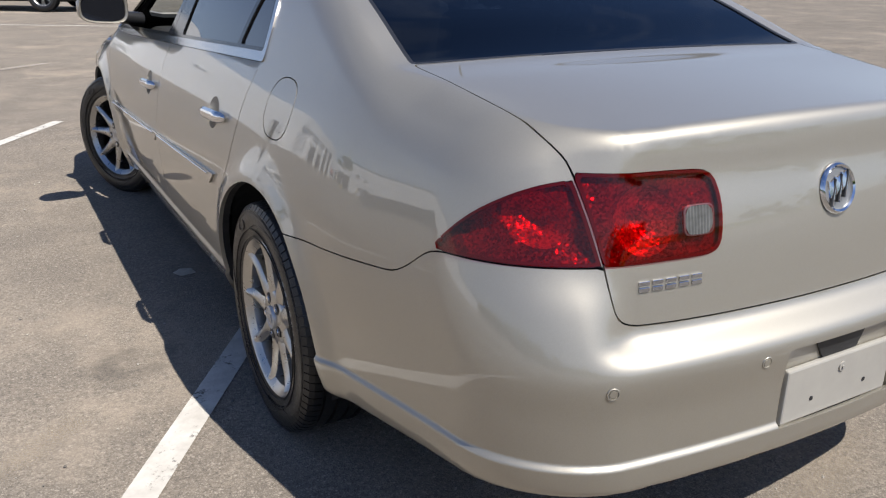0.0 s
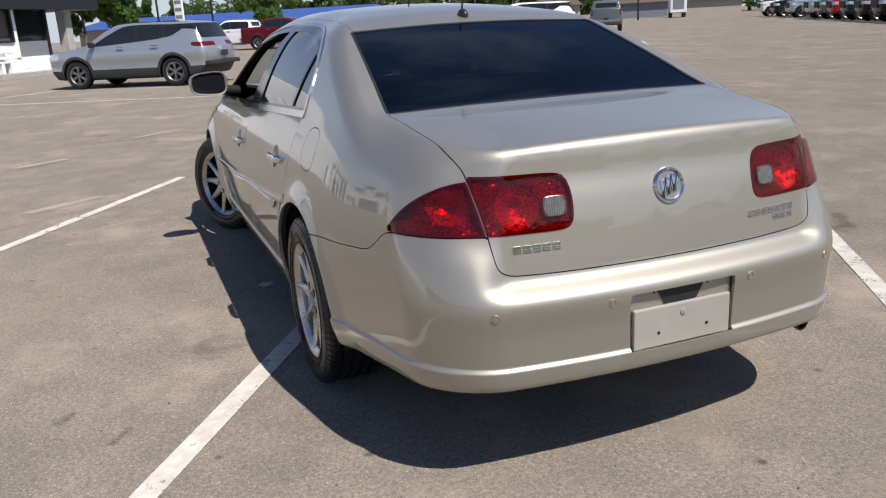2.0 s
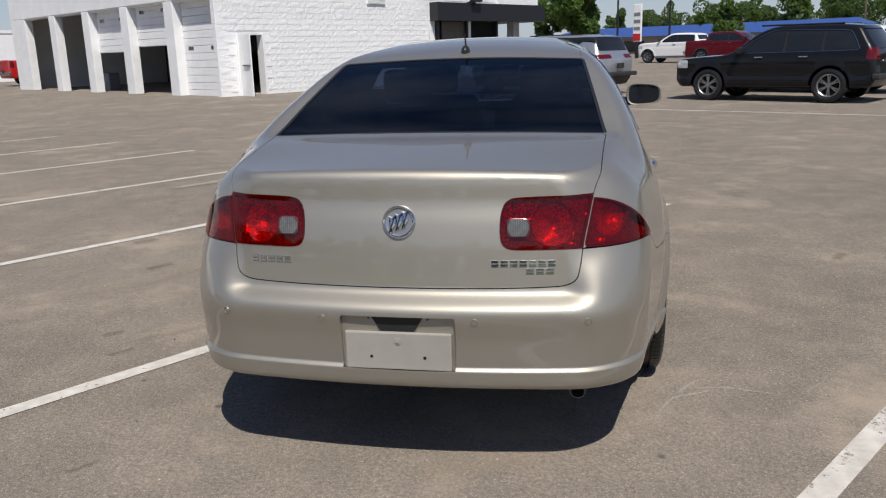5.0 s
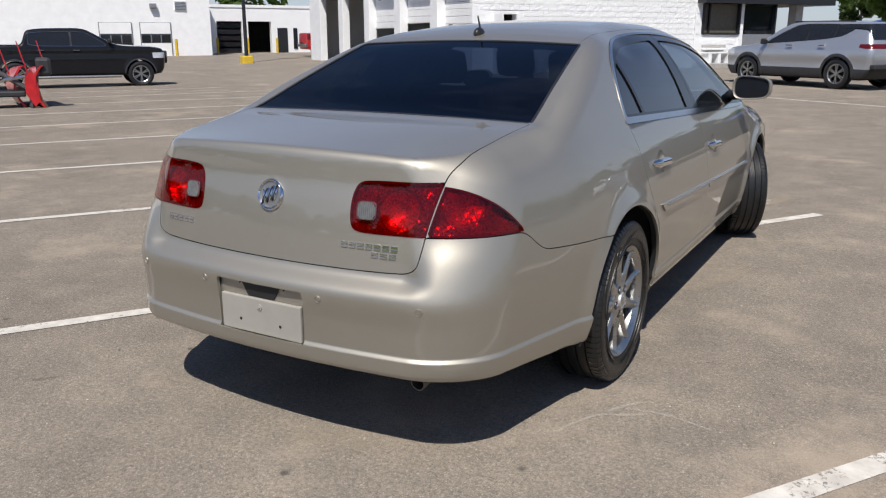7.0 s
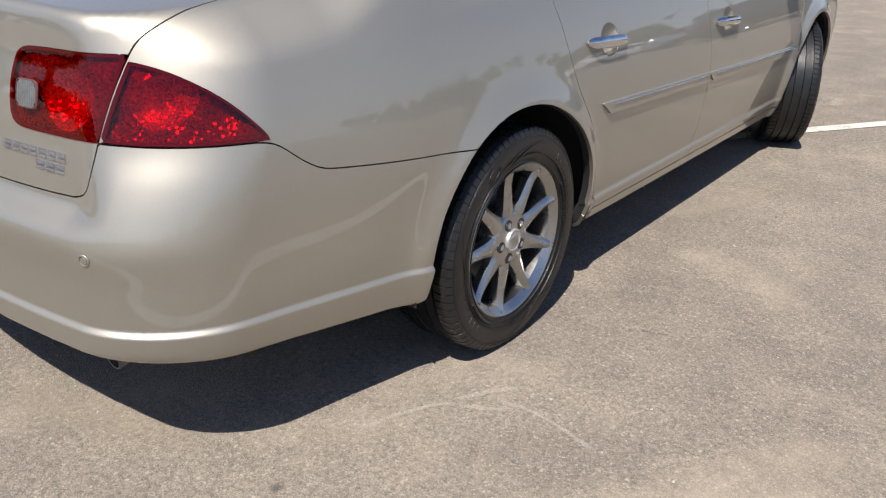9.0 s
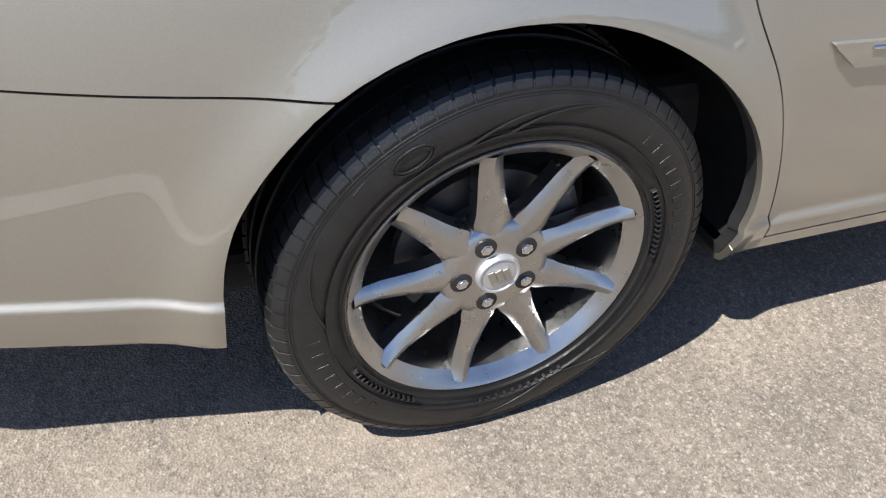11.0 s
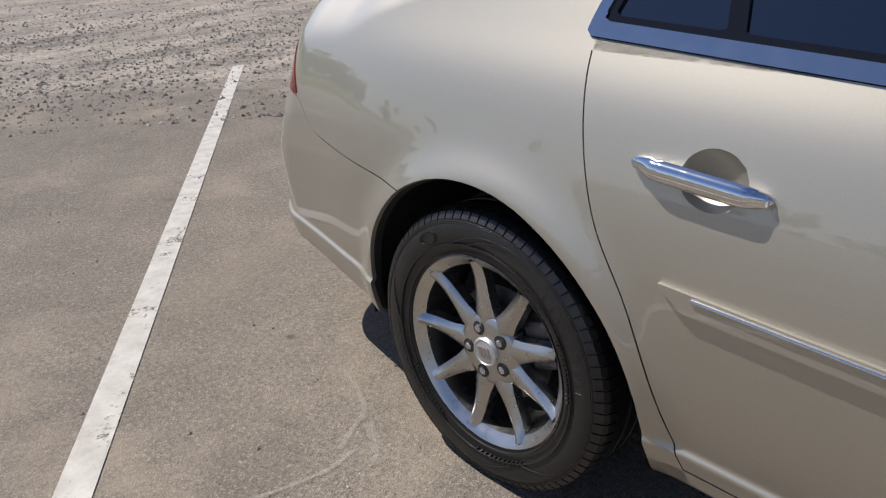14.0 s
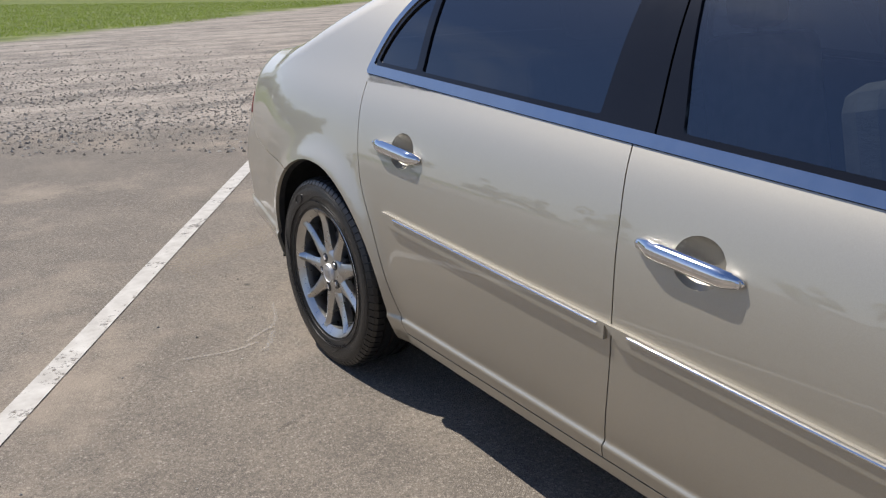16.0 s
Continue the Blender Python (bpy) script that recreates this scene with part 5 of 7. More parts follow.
# per kind: roof line, half width, tail, nose, floor, axles, wheel radius, glass outline, windscreens
KINDS = {
    "crossover": dict(
        top=[(-2.45, 1.10), (-2.33, 1.36), (-2.18, 1.56), (-1.95, 1.625), (-1.2, 1.675), (-0.2, 1.69), (0.2, 1.66), (0.55, 1.53), (1.15, 1.18), (1.4, 1.12), (2.1, 1.03), (2.4, 0.92)],
        tuck=[(0.25, -0.05), (0.4, -0.02), (0.6, -0.028), (0.8, 0.0), (0.95, -0.012), (1.05, -0.05), (1.3, -0.15), (1.6, -0.29), (1.75, -0.40)], wide=0.955,
        tail=[(0.3, -2.26), (0.5, -2.38), (0.8, -2.41), (0.98, -2.40), (1.10, -2.33), (1.5, -2.16), (1.62, -2.10), (1.7, -2.0)], nose=[(0.3, 2.28), (0.5, 2.40), (0.8, 2.42), (1.0, 2.34)], floor=0.26,
        axles=(-1.43, 1.43), radius=0.372, clad=0.50, crown=0.06,
        dlo=[(-1.74, 1.475), (-1.68, 1.52), (-1.40, 1.57), (-1.0, 1.595), (-0.3, 1.605), (0.02, 1.58), (0.2, 1.51), (0.55, 1.34), (0.90, 1.14), (0.88, 1.105), (0.80, 1.10), (0.0, 1.145), (-0.9, 1.21), (-1.30, 1.265), (-1.42, 1.29)], posts=(-0.36, -1.16),
        screen=(0.42, 1.12), rear=(1.20, 1.58, 0.74), lamps=(0.99, 1.10, 0.34)),
    "wagon": dict(
        top=[(-2.4, 1.25), (-2.15, 1.56), (-1.95, 1.645), (-1.2, 1.70), (-0.3, 1.70), (0.0, 1.66), (0.3, 1.53), (0.85, 1.14), (1.05, 1.09), (1.8, 1.04), (2.2, 0.98), (2.3, 0.92)],
        tuck=[(0.3, -0.04), (0.45, -0.005), (0.62, -0.02), (0.8, 0.0), (0.98, -0.01), (1.08, -0.035), (1.3, -0.11), (1.6, -0.22), (1.8, -0.32)], wide=0.93,
        tail=[(0.35, -2.30), (0.55, -2.40), (0.8, -2.37), (1.05, -2.35), (1.4, -2.14), (1.65, -1.96), (1.75, -1.88)], nose=[(0.35, 2.25), (0.5, 2.34), (0.9, 2.33), (1.0, 2.28)], floor=0.33,
        axles=(-1.42, 1.36), radius=0.375, clad=0.36, crown=0.05,
        dlo=[(-1.98, 1.14), (-1.97, 1.18), (-1.80, 1.48), (-1.74, 1.535), (-1.5, 1.56), (-0.3, 1.595), (-0.05, 1.575), (0.30, 1.39), (0.66, 1.14), (0.66, 1.095), (0.60, 1.09), (-1.9, 1.115)], posts=(-0.40, -1.22),
        screen=(0.22, 0.84), rear=(1.14, 1.56, 0.66), lamps=(0.92, 1.16, 0.60)),
    "pickup": dict(
        top=[(-3.0, 1.40), (-1.50, 1.41), (-1.44, 1.44), (-1.38, 1.74), (-1.28, 1.84), (-0.7, 1.90), (0.1, 1.91), (0.42, 1.87), (0.70, 1.72), (1.42, 1.38), (1.6, 1.36), (2.4, 1.32), (2.75, 1.26), (2.9, 1.12)],
        tuck=[(0.35, -0.03), (0.5, 0.0), (0.95, 0.0), (1.05, -0.012), (1.25, -0.012), (1.36, -0.05), (1.6, -0.12), (1.85, -0.22), (2.0, -0.33)], wide=0.985,
        tail=[(0.5, -2.92), (0.6, -2.95), (1.2, -2.93), (1.4, -2.92)], nose=[(0.4, 2.76), (0.6, 2.88), (1.05, 2.92), (1.25, 2.86)], floor=0.42,
        axles=(-1.72, 2.02), radius=0.42, clad=0.40, crown=0.04,
        dlo=[(-1.28, 1.38), (-1.29, 1.42), (-1.27, 1.70), (-1.20, 1.755), (-0.2, 1.79), (0.30, 1.78), (0.50, 1.72), (1.02, 1.38), (1.00, 1.33), (0.92, 1.32), (-1.0, 1.33)], posts=(-0.04,),
        screen=(0.68, 1.40), rear=(1.46, 1.74, 0.66), lamps=(0.98, 1.36, 0.82)),
}


def simple_wheel(parent, m, R, spokes=6):
    bm = bmesh.new()
    revolve(bm, [(-0.09, R * 0.66), (-0.115, R * 0.80), (-0.095, R * 0.97), (0.0, R), (0.095, R * 0.97), (0.115, R * 0.80), (0.09, R * 0.66)], 36)
    ty = part("wheel", bm, M_RUBBER, parent, "road tyre on a bright alloy rim", smooth=True)
    ty.matrix_local = m
    bm = bmesh.new()
    r = R * 0.66
    revolve(bm, [(0.075, r * 0.90), (0.092, r * 0.98), (0.09, r + 0.004), (-0.09, r + 0.004), (-0.07, r * 0.92)], 36, closed=True)
    for k in range(spokes):
        for off in (-7, 7):
            mt = pose(0, 0, 0, 360 * k / spokes + off)
            box(bm, (0.045, -r * 0.05, r * 0.12), (0.082, r * 0.05, r * 0.93), 0, mt)
    revolve(bm, [(0.05, r * 0.24), (0.09, r * 0.2), (0.09, 0.0)], 18)
    part("rim", bm, M_ALLOY, ty, smooth=True)
    bm = bmesh.new()
    rod(bm, (-0.02, 0, 0), (0.0, 0, 0), r * 0.9, seg=24)
    part("brake_shadow", bm, M_DARK, ty)
    return ty


def build_vehicle(kind, label, category):
    K = KINDS[kind]
    top, top_d = curve(K["top"], 0.05)
    tuck, tuck_d = curve(K["tuck"], 0.04)
    tail, _ = curve(K["tail"], 0.03)
    nose, _ = curve(K["nose"], 0.03)

    def solid(x, y, z):
        ax = np.abs(x)
        plan = K["wide"] - 0.05 * step_up(np.abs(y), 1.5, 2.6) ** 2
        arch = np.minimum(np.hypot(y - K["axles"][0], z - K["radius"]), np.hypot(y - K["axles"][1], z - K["radius"]))
        side = (ax - plan - tuck(z) - 0.018 * np.exp(-((arch - K["radius"] - 0.07) / 0.06) ** 2)) / np.sqrt(1 + tuck_d(z) ** 2)
        b = round_max(side, tail(z) + 0.10 * x * x - y, 0.12 + 0 * x)
        b = round_max(b, y - nose(z) + 0.14 * x * x, 0.16 + 0 * x)
        b = round_max(b, (z - top(y) + K["crown"] * x * x) / np.sqrt(1 + top_d(y) ** 2), 0.06 + 0 * x)
        return round_max(b, K["floor"] - z, 0.04 + 0 * x)
    sh = Shell(solid, (-1.1, -3.1, 0.15), (1.1, 3.0, 2.0), 0.045)
    v = empty(kind, pose(0, 0, 0), label, category)
    dl = outline(K["dlo"], 1)
    in_dlo = lambda g: (lambda x, y, z: np.maximum(dl(y, z) + g, 0.4 - np.abs(x)))
    arch_cut = lambda x, y, z: np.where(np.abs(x) > 0.55, np.minimum(np.hypot(y - K["axles"][0], np.maximum(z - K["radius"], 0)), np.hypot(y - K["axles"][1], np.maximum(z - K["radius"], 0))) - K["radius"] - 0.055, 1.0)
    s0, s1 = K["screen"]
    r0, r1, rw = K["rear"]
    screen = lambda g: (lambda x, y, z: np.maximum.reduce([s0 - y + g, y - s1 + g, np.abs(x) - 0.66 + g, 1.0 - z]))
    rear_y = -1.2 if kind != "pickup" else -1.25
    rear = lambda g: (lambda x, y, z: np.maximum.reduce([r0 - z + g, z - r1 + g, np.abs(x) - rw + g, y - rear_y]))
    l0, l1, lx = K["lamps"]
    back = K["tail"][2][1]
    reach = 0.44 if kind == "crossover" else 0.24
    lamp = lambda x, y, z: np.maximum.reduce([l0 - z + 0.12 * np.maximum(0, y - back - 0.24), z - l1, lx - np.abs(x), y - back - reach])
    head = lambda x, y, z: np.maximum.reduce([np.abs(z - (0.86 if kind != "pickup" else 1.02)) - 0.09, 0.5 - np.abs(x), K["nose"][1][1] - 0.45 - y])
    sh.panel("body", PAINTS["silver"], v, [minus(in_dlo(0)), minus(screen(0)), minus(rear(0)), minus(lamp), minus(head), minus(arch_cut), lambda x, y, z: K["clad"] - z], lip=0.03)
    sh.panel("lower_cladding", M_CLAD, v, [lambda x, y, z: z - K["clad"], minus(arch_cut)], lip=0.03)
    wide = 0.125 if kind == "crossover" else 0.095
    if kind != "wagon":
        for ay in K["axles"]:
            for s in (-1, 1):
                ring = lambda x, y, z: np.hypot(y - ay, np.maximum(z - K["radius"], 0)) - K["radius"]
                sh.panel("arch_trim", M_CLAD, v, [side_of(s), lambda x, y, z: ring(x, y, z) - wide, lambda x, y, z: 0.05 - ring(x, y, z), lambda x, y, z: 0.6 - np.abs(x)], out=0.010, lip=0.03)
    for s in (-1, 1):
        one = side_of(s)
        cuts = (9.0, *K["posts"], -9.0)
        for hi, lo in zip(cuts, cuts[1:]):
            sh.panel("side_window", M_PANE, v, [one, in_dlo(0.02), lambda x, y, z: y - hi + 0.03, lambda x, y, z: lo + 0.03 - y], out=-0.01, lip=0)
        sh.panel("window_surround", M_BLACK, v, [one, in_dlo(0.0)], out=-0.014, lip=0)
        if kind != "crossover":
            sh.panel("belt_strip", M_TRIM, v, [one, in_dlo(-0.004), minus(in_dlo(0.006))], out=0.004, lip=0.01)
        sh.panel("tail_lamp", M_TAIL, v, [one, lamp], out=0.004, lip=0.03)
        sh.panel("headlamp", M_HEAD, v, [one, head], out=0.004, lip=0.03)
        for hy in (-0.95, 0.05) if kind == "crossover" else (-0.85, 0.15) if kind == "wagon" else (-0.95, 0.10):
            bm = bmesh.new()
            hz = 1.06 if kind == "crossover" else 1.0 if kind == "wagon" else 1.20
            x = K["wide"] - 0.01
            box(bm, (min(s * x, s * (x + 0.035)), hy - 0.1, hz - 0.014), (max(s * x, s * (x + 0.035)), hy + 0.1, hz + 0.014), 0.006)
            part("door_handle", bm, M_CHROME, v)
        bm = bmesh.new()
        my = s1 - 0.28
        mz = r0 + 0.02 if kind == "pickup" else 1.15
        box(bm, (min(s * 0.93, s * 1.12), my - 0.05, mz - 0.07), (max(s * 0.93, s * 1.12), my + 0.06, mz + 0.08), 0.03)
        part("door_mirror", bm, M_BLACK, v)
        for ay in K["axles"]:
            simple_wheel(v, pose(s * (K["wide"] - 0.11), ay, K["radius"], 0, 0, 0 if s > 0 else 180), K["radius"])
    sh.panel("windscreen", M_PANE, v, [screen(0.012)], out=-0.006, lip=0)
    sh.panel("rear_window", M_PANE, v, [rear(0.012)], out=-0.006, lip=0)
    if kind != "pickup":
        for s in (-1, 1):
            bm = bmesh.new()
            zt = 1.66 if kind == "crossover" else 1.70
            rod(bm, (s * 0.58, -1.55, zt - 0.01), (s * 0.58, 0.25, zt), 0.02, seg=8)
            part("roof_rail", bm, M_BLACK, v)
    bm = bmesh.new()
    box(bm, (-0.9, back - 0.06, 0.50 if kind != "pickup" else 0.58), (0.9, back + 0.1, 0.62 if kind != "pickup" else 0.75), 0.03)
    part("rear_bumper", bm, M_CLAD if kind != "pickup" else M_ALLOY, v)
    bm = bmesh.new()
    box(bm, (-0.15, back - 0.075, 0.72), (0.15, back - 0.03, 0.86), 0.006)
    part("plate_panel", bm, M_CLAD, v)
    bm = bmesh.new()
    box(bm, (-0.7, K["axles"][0] - 0.5, K["floor"] - 0.04), (0.7, K["axles"][1] + 0.5, K["floor"] + 0.2), 0.03)
    part("underbody", bm, M_DARK, v)
    if kind == "pickup":
        bm = bmesh.new()
        box(bm, (-0.55, 2.84, 0.75), (0.55, 2.95, 1.16), 0.03)
        part("grille", bm, M_CLAD, v)
        for s in (-1, 1):
            bm = bmesh.new()
            rod(bm, (s * 0.98, -1.1, 0.36), (s * 0.98, 1.4, 0.36), 0.045, seg=8)
            part("side_step", bm, M_ALLOY, v, smooth=True)
    return v


TEMPLATES = {}


def park(kind, colour, m, label, category, group=""):
    if kind not in TEMPLATES:
        TEMPLATES[kind] = v = build_vehicle(kind, label, category)
        v.matrix_world = m
    else:
        v = copy_thing(TEMPLATES[kind], m)
    tagged(v, label, category, group)
    for o in v.children:
        if o.name.split(".")[0] == "body":
            o.data = o.data.copy()
            o.data.materials[0] = PAINTS[colour]
    return v

# ---- ground ----
bm = bmesh.new()
xs = sorted({*np.linspace(-52, 40, 93).tolist(), -600, -250, -100, 120, 300, 700})
ys = sorted({*np.linspace(-40, 60, 101).tolist(), -900, -300, -80, 120, 300, 900})
grid = [[bm.verts.new((x, y, level(x, y))) for y in ys] for x in xs]
for i in range(len(xs) - 1):
    for j in range(len(ys) - 1):
        bm.faces.new((grid[i][j], grid[i + 1][j], grid[i + 1][j + 1], grid[i][j + 1]))
ground = part("ground", bm, M_ASPHALT, None, smooth=True)
tagged(ground, "worn grey-brown asphalt lot running out into gravel and grass", "ground", kind="structure")


def painted_line(p0, s0, p1, s1, width=0.094):
    a, b = Vector((p0, s0, 0)), Vector((p1, s1, 0))
    n = max(2, int((b - a).length / 0.7))
    side = (b - a).normalized().cross(Vector((0, 0, 1))) * width / 2
    vs, fs = [], []
    for i in range(n + 1):
        c = a + (b - a) * i / n
        for q in (c - side, c + side):
            vs.append(lot(q.x, q.y, 0.004))
    for i in range(n):
        fs.append((2 * i, 2 * i + 1, 2 * i + 3, 2 * i + 2))
    ob = mesh_object("bay_line", vs, fs, M_LINE)
    return tagged(ob, "worn white painted parking bay line", "line", "bay lines", "structure")


for k in range(10):
    q = 1.745 - 2.752 * k
    painted_line(q - (0.10 if k == 0 else 0), -5.12, q + (0.045 if k == 0 else 0), 3.92)
painted_line(-14.6, 12.5, 2.0, 13.85)
painted_line(2.0, 13.8, 2.0, 32.6)
painted_line(-14.6, 12.5, -14.2, 18.0)
painted_line(-3.0, 32.5, 2.0, 32.6)

M_SCUFF = smear("chalky_scuff", (0.55, 0.50, 0.43), 0.30, 40.0)
M_SAND = smear("sand_wash", (0.43, 0.36, 0.275), 0.26, 6.0)
M_OIL = smear("oil_stain", (0.075, 0.067, 0.058), 0.27, 9.0)


def stain(name, label, mat, pts, width, layer=0.0025):
    """A ribbon of dirt along a soft bend."""
    n, vs, fs, uv = 14, [], [], []
    P = [Vector((*q, 0)) for q in pts]
    P = [P[0] * 2 - P[1]] + P + [P[-1] * 2 - P[-2]]
    line = []
    for i in range(1, len(P) - 2):
        for k in range(n):
            t = k / n
            a, b, c, d = P[i - 1:i + 3]
            line.append(0.5 * (2 * b + (c - a) * t + (2 * a - 5 * b + 4 * c - d) * t * t + (3 * b - a - 3 * c + d) * t ** 3))
    line.append(P[-2])
    for i, c in enumerate(line):
        way = (line[min(i + 1, len(line) - 1)] - line[max(i - 1, 0)]).normalized()
        side = way.cross(Vector((0, 0, 1))) * width / 2
        for k in (-1, 0, 1):
            q = c + side * k
            vs.append((q.x, q.y, rise(q.y) + layer))
            uv.append((0.5 + 0.5 * k, i / (len(line) - 1)))
    for i in range(len(line) - 1):
        for k in (0, 1):
            fs.append((3 * i + k, 3 * i + k + 1, 3 * i + k + 4, 3 * i + k + 3))
    ob = mesh_object(name, vs, fs, mat)
    layer_uv = ob.data.uv_layers.new(name="along")
    for loop in ob.data.loops:
        layer_uv.data[loop.index].uv = uv[loop.vertex_index]
    return tagged(ob, label, "stain", kind="structure")


SCUFF, SAND, OIL = "thin chalky scuff mark on the asphalt", "pale sandy wash dried on the asphalt", "dark oil stain on the asphalt"
for pts, width in ((((0.86, -0.66), (0.90, -0.52), (0.95, -0.42), (1.0, -0.365)), 0.035), (((0.96, -0.40), (1.04, -0.36), (1.12, -0.31)), 0.035), (((0.97, -0.38), (1.03, -0.27), (1.09, -0.20)), 0.045),
                   (((1.04, -0.30), (1.19, -0.28), (1.40, -0.33)), 0.03), (((-2.75, 7.1), (-2.1, 7.55)), 0.30), (((-1.45, 8.9), (-0.7, 9.5)), 0.28), (((-2.4, 4.3), (-1.7, 4.8)), 0.28),
                   (((-4.0, 4.5), (-3.3, 5.5)), 0.22), (((0.86, 4.0), (0.84, 4.3)), 0.12)):
    stain("scuff_mark", SCUFF, M_SCUFF, pts, width)
for pts, width in ((((0.0, -1.14), (0.3, -1.0), (0.6, -0.82)), 0.34), (((0.84, 1.3), (1.0, 1.7), (1.1, 2.1)), 0.30), (((-1.75, 0.0), (-1.4, 0.3)), 0.22), (((-2.9, 0.4), (-2.2, 1.2), (-1.9, 2.2)), 0.5),
                   (((-0.4, -1.9), (0.5, -1.6), (1.2, -1.2)), 0.5), (((0.83, 3.9), (1.0, 4.6)), 0.4)):
    stain("sand_patch", SAND, M_SAND, pts, width, 0.0015)
for pts, width in ((((-2.95, 2.05), (-2.80, 2.2)), 0.2), (((-2.4, 1.3), (-2.28, 1.5)), 0.15), (((-1.91, 0.03), (-1.82, 0.13)), 0.09), (((-1.72, -0.24), (-1.62, -0.10)), 0.07), (((-1.2, -1.3), (-1.12, -1.2)), 0.05),
                   (((2.2, 1.9), (2.3, 2.1)), 0.16), (((1.19, 0.31), (1.29, 0.345)), 0.025), (((2.6, 0.5), (2.9, 0.9)), 0.2)):
    stain("oil_stain", OIL, M_OIL, pts, width, 0.003)

# scrap of pale paper lying in the shade beside the car
M_SCRAP = plain("pale_paper", (0.62, 0.58, 0.50), 0.8, 0.0, 0.1, 30.0)
bm = bmesh.new()
rows = [[bm.verts.new((-0.9 + 0.035 * i - 0.012 * j, 1.30 + 0.028 * j + 0.006 * i, 0.006 + 0.012 * ((i * j) % 3) / 2)) for j in range(3)] for i in range(3)]
for i in range(2):
    for j in range(2):
        bm.faces.new((rows[i][j], rows[i + 1][j], rows[i + 1][j + 1], rows[i][j + 1]))
bmesh.ops.solidify(bm, geom=bm.faces[:], thickness=0.001)
scrap = part("paper_scrap", bm, M_SCRAP, None)
tagged(scrap, "crumpled scrap of pale paper on the asphalt", "litter")

# ---- white block building with the workshop bays ----
def white_block():
    m = Nodes("white_block_paint")
    co = m.coords()
    m.set(Base_Color=m.mix(m.ramp(m.noise(1.2, 5.0, 0.6, co), (0.45, 0.0), (0.8, 0.25)), (0.86, 0.865, 0.86), (0.70, 0.68, 0.64)), Roughness=0.75)
    m.bump(m.noise(7.0, 6.0, 0.7, m.shift(co, 0.0, (1, 0.6, 1.8))), 0.45, 0.05)
    return m.mat


M_BLOCK = white_block()
M_WHITE = plain("white_paint", (0.85, 0.855, 0.85), 0.6, 0.0, 0.05, 2.0, 0.05, 30.0)
M_FASCIA = plain("dark_fascia", (0.014, 0.016, 0.02), 0.5, 0.0, 0.2)
M_BLIND = plain("brown_blind", (0.11, 0.095, 0.07), 0.5, 0.0, 0.15)
M_PANEL = plain("grey_panel", (0.20, 0.21, 0.23), 0.5, 0.0, 0.1)
M_CONC = plain("concrete", (0.40, 0.38, 0.35), 0.85, 0.0, 0.15, 4.0, 0.3, 40.0)
# near-black: the shade deep inside the open bays, put into the colour
M_BAY_SHADE = plain("bay_depth_shade", (0.035, 0.033, 0.032), 0.8, 0.0, 0.3, 2.0)
M_YELLOW = plain("yellow_paint", (0.62, 0.42, 0.03), 0.6, 0.0, 0.15)
M_REDPAINT = plain("red_enamel", (0.50, 0.015, 0.02), 0.35, 0.0, 0.2, 6.0, 0.0, 60.0, 0.3)
M_ORANGE = plain("orange_plastic", (0.60, 0.10, 0.02), 0.5)

LOT = pose(0, 0, 0, 0, 0, TURN)
WALL_P, BAY_S, TOP = -21.9, 12.3, 4.7


def at_lot(ob):
    ob.matrix_world = LOT
    return ob


shop = at_lot(new("workshop_building"))
tagged(shop, "white painted block workshop with open bay doors", "building")
Z0 = 0.05
# walls: long side in three runs round its door and windows, bay front as piers and headers
W = 0.35
for name, lo, hi in (("side_wall", (WALL_P - W, BAY_S, Z0), (WALL_P - 0.03, 13.02, TOP)), ("side_wall", (WALL_P - W, 13.02, 2.15), (WALL_P - 0.03, 14.04, TOP)),
                     ("side_wall", (WALL_P - W, 14.04, Z0), (WALL_P - 0.03, 22.75, TOP)), ("side_wall", (WALL_P - W, 22.75, Z0), (WALL_P - 0.03, 26.9, 0.9)),
                     ("side_wall", (WALL_P - W, 22.75, 2.68), (WALL_P - 0.03, 26.9, TOP)), ("window_pier", (WALL_P - W, 24.80, 0.9), (WALL_P + 0.02, 25.0, 2.68)),
                     ("side_wall", (WALL_P - W, 22.75, 0.9), (WALL_P - 0.03, 24.80, 1.50)), ("end_wall", (-40, 26.55, Z0), (WALL_P - W, 26.9, TOP)), ("back_wall", (-40.3, BAY_S, Z0), (-40, 26.9, TOP)),
                     ("roof_slab", (-40.3, BAY_S + 0.05, TOP), (WALL_P - 0.05, 26.9, TOP + 0.2)), ("bay_header", (-40, BAY_S, 3.35), (WALL_P - W, BAY_S + 0.35, TOP))):
    boxed(name, lo, hi, M_BLOCK if "wall" in name or "pier" in name else M_WHITE, shop)
boxed("workshop_floor", (-40, BAY_S + 0.35, Z0 - 0.3), (WALL_P - W, 26.5, Z0 + 0.08), M_CONC, shop)
# added sheet across the bays, coloured as dark as the shade in there
boxed("shade_partition", (-40, 20.0, Z0 + 0.08), (WALL_P - W, 20.2, TOP), M_BAY_SHADE, shop)
BAYS = ((-24.67, -22.15, 0.0), (-28.1, -25.32, 1.85), (-31.53, -28.75, 1.68), (-34.96, -32.18, 3.35), (-38.4, -35.6, 3.35))
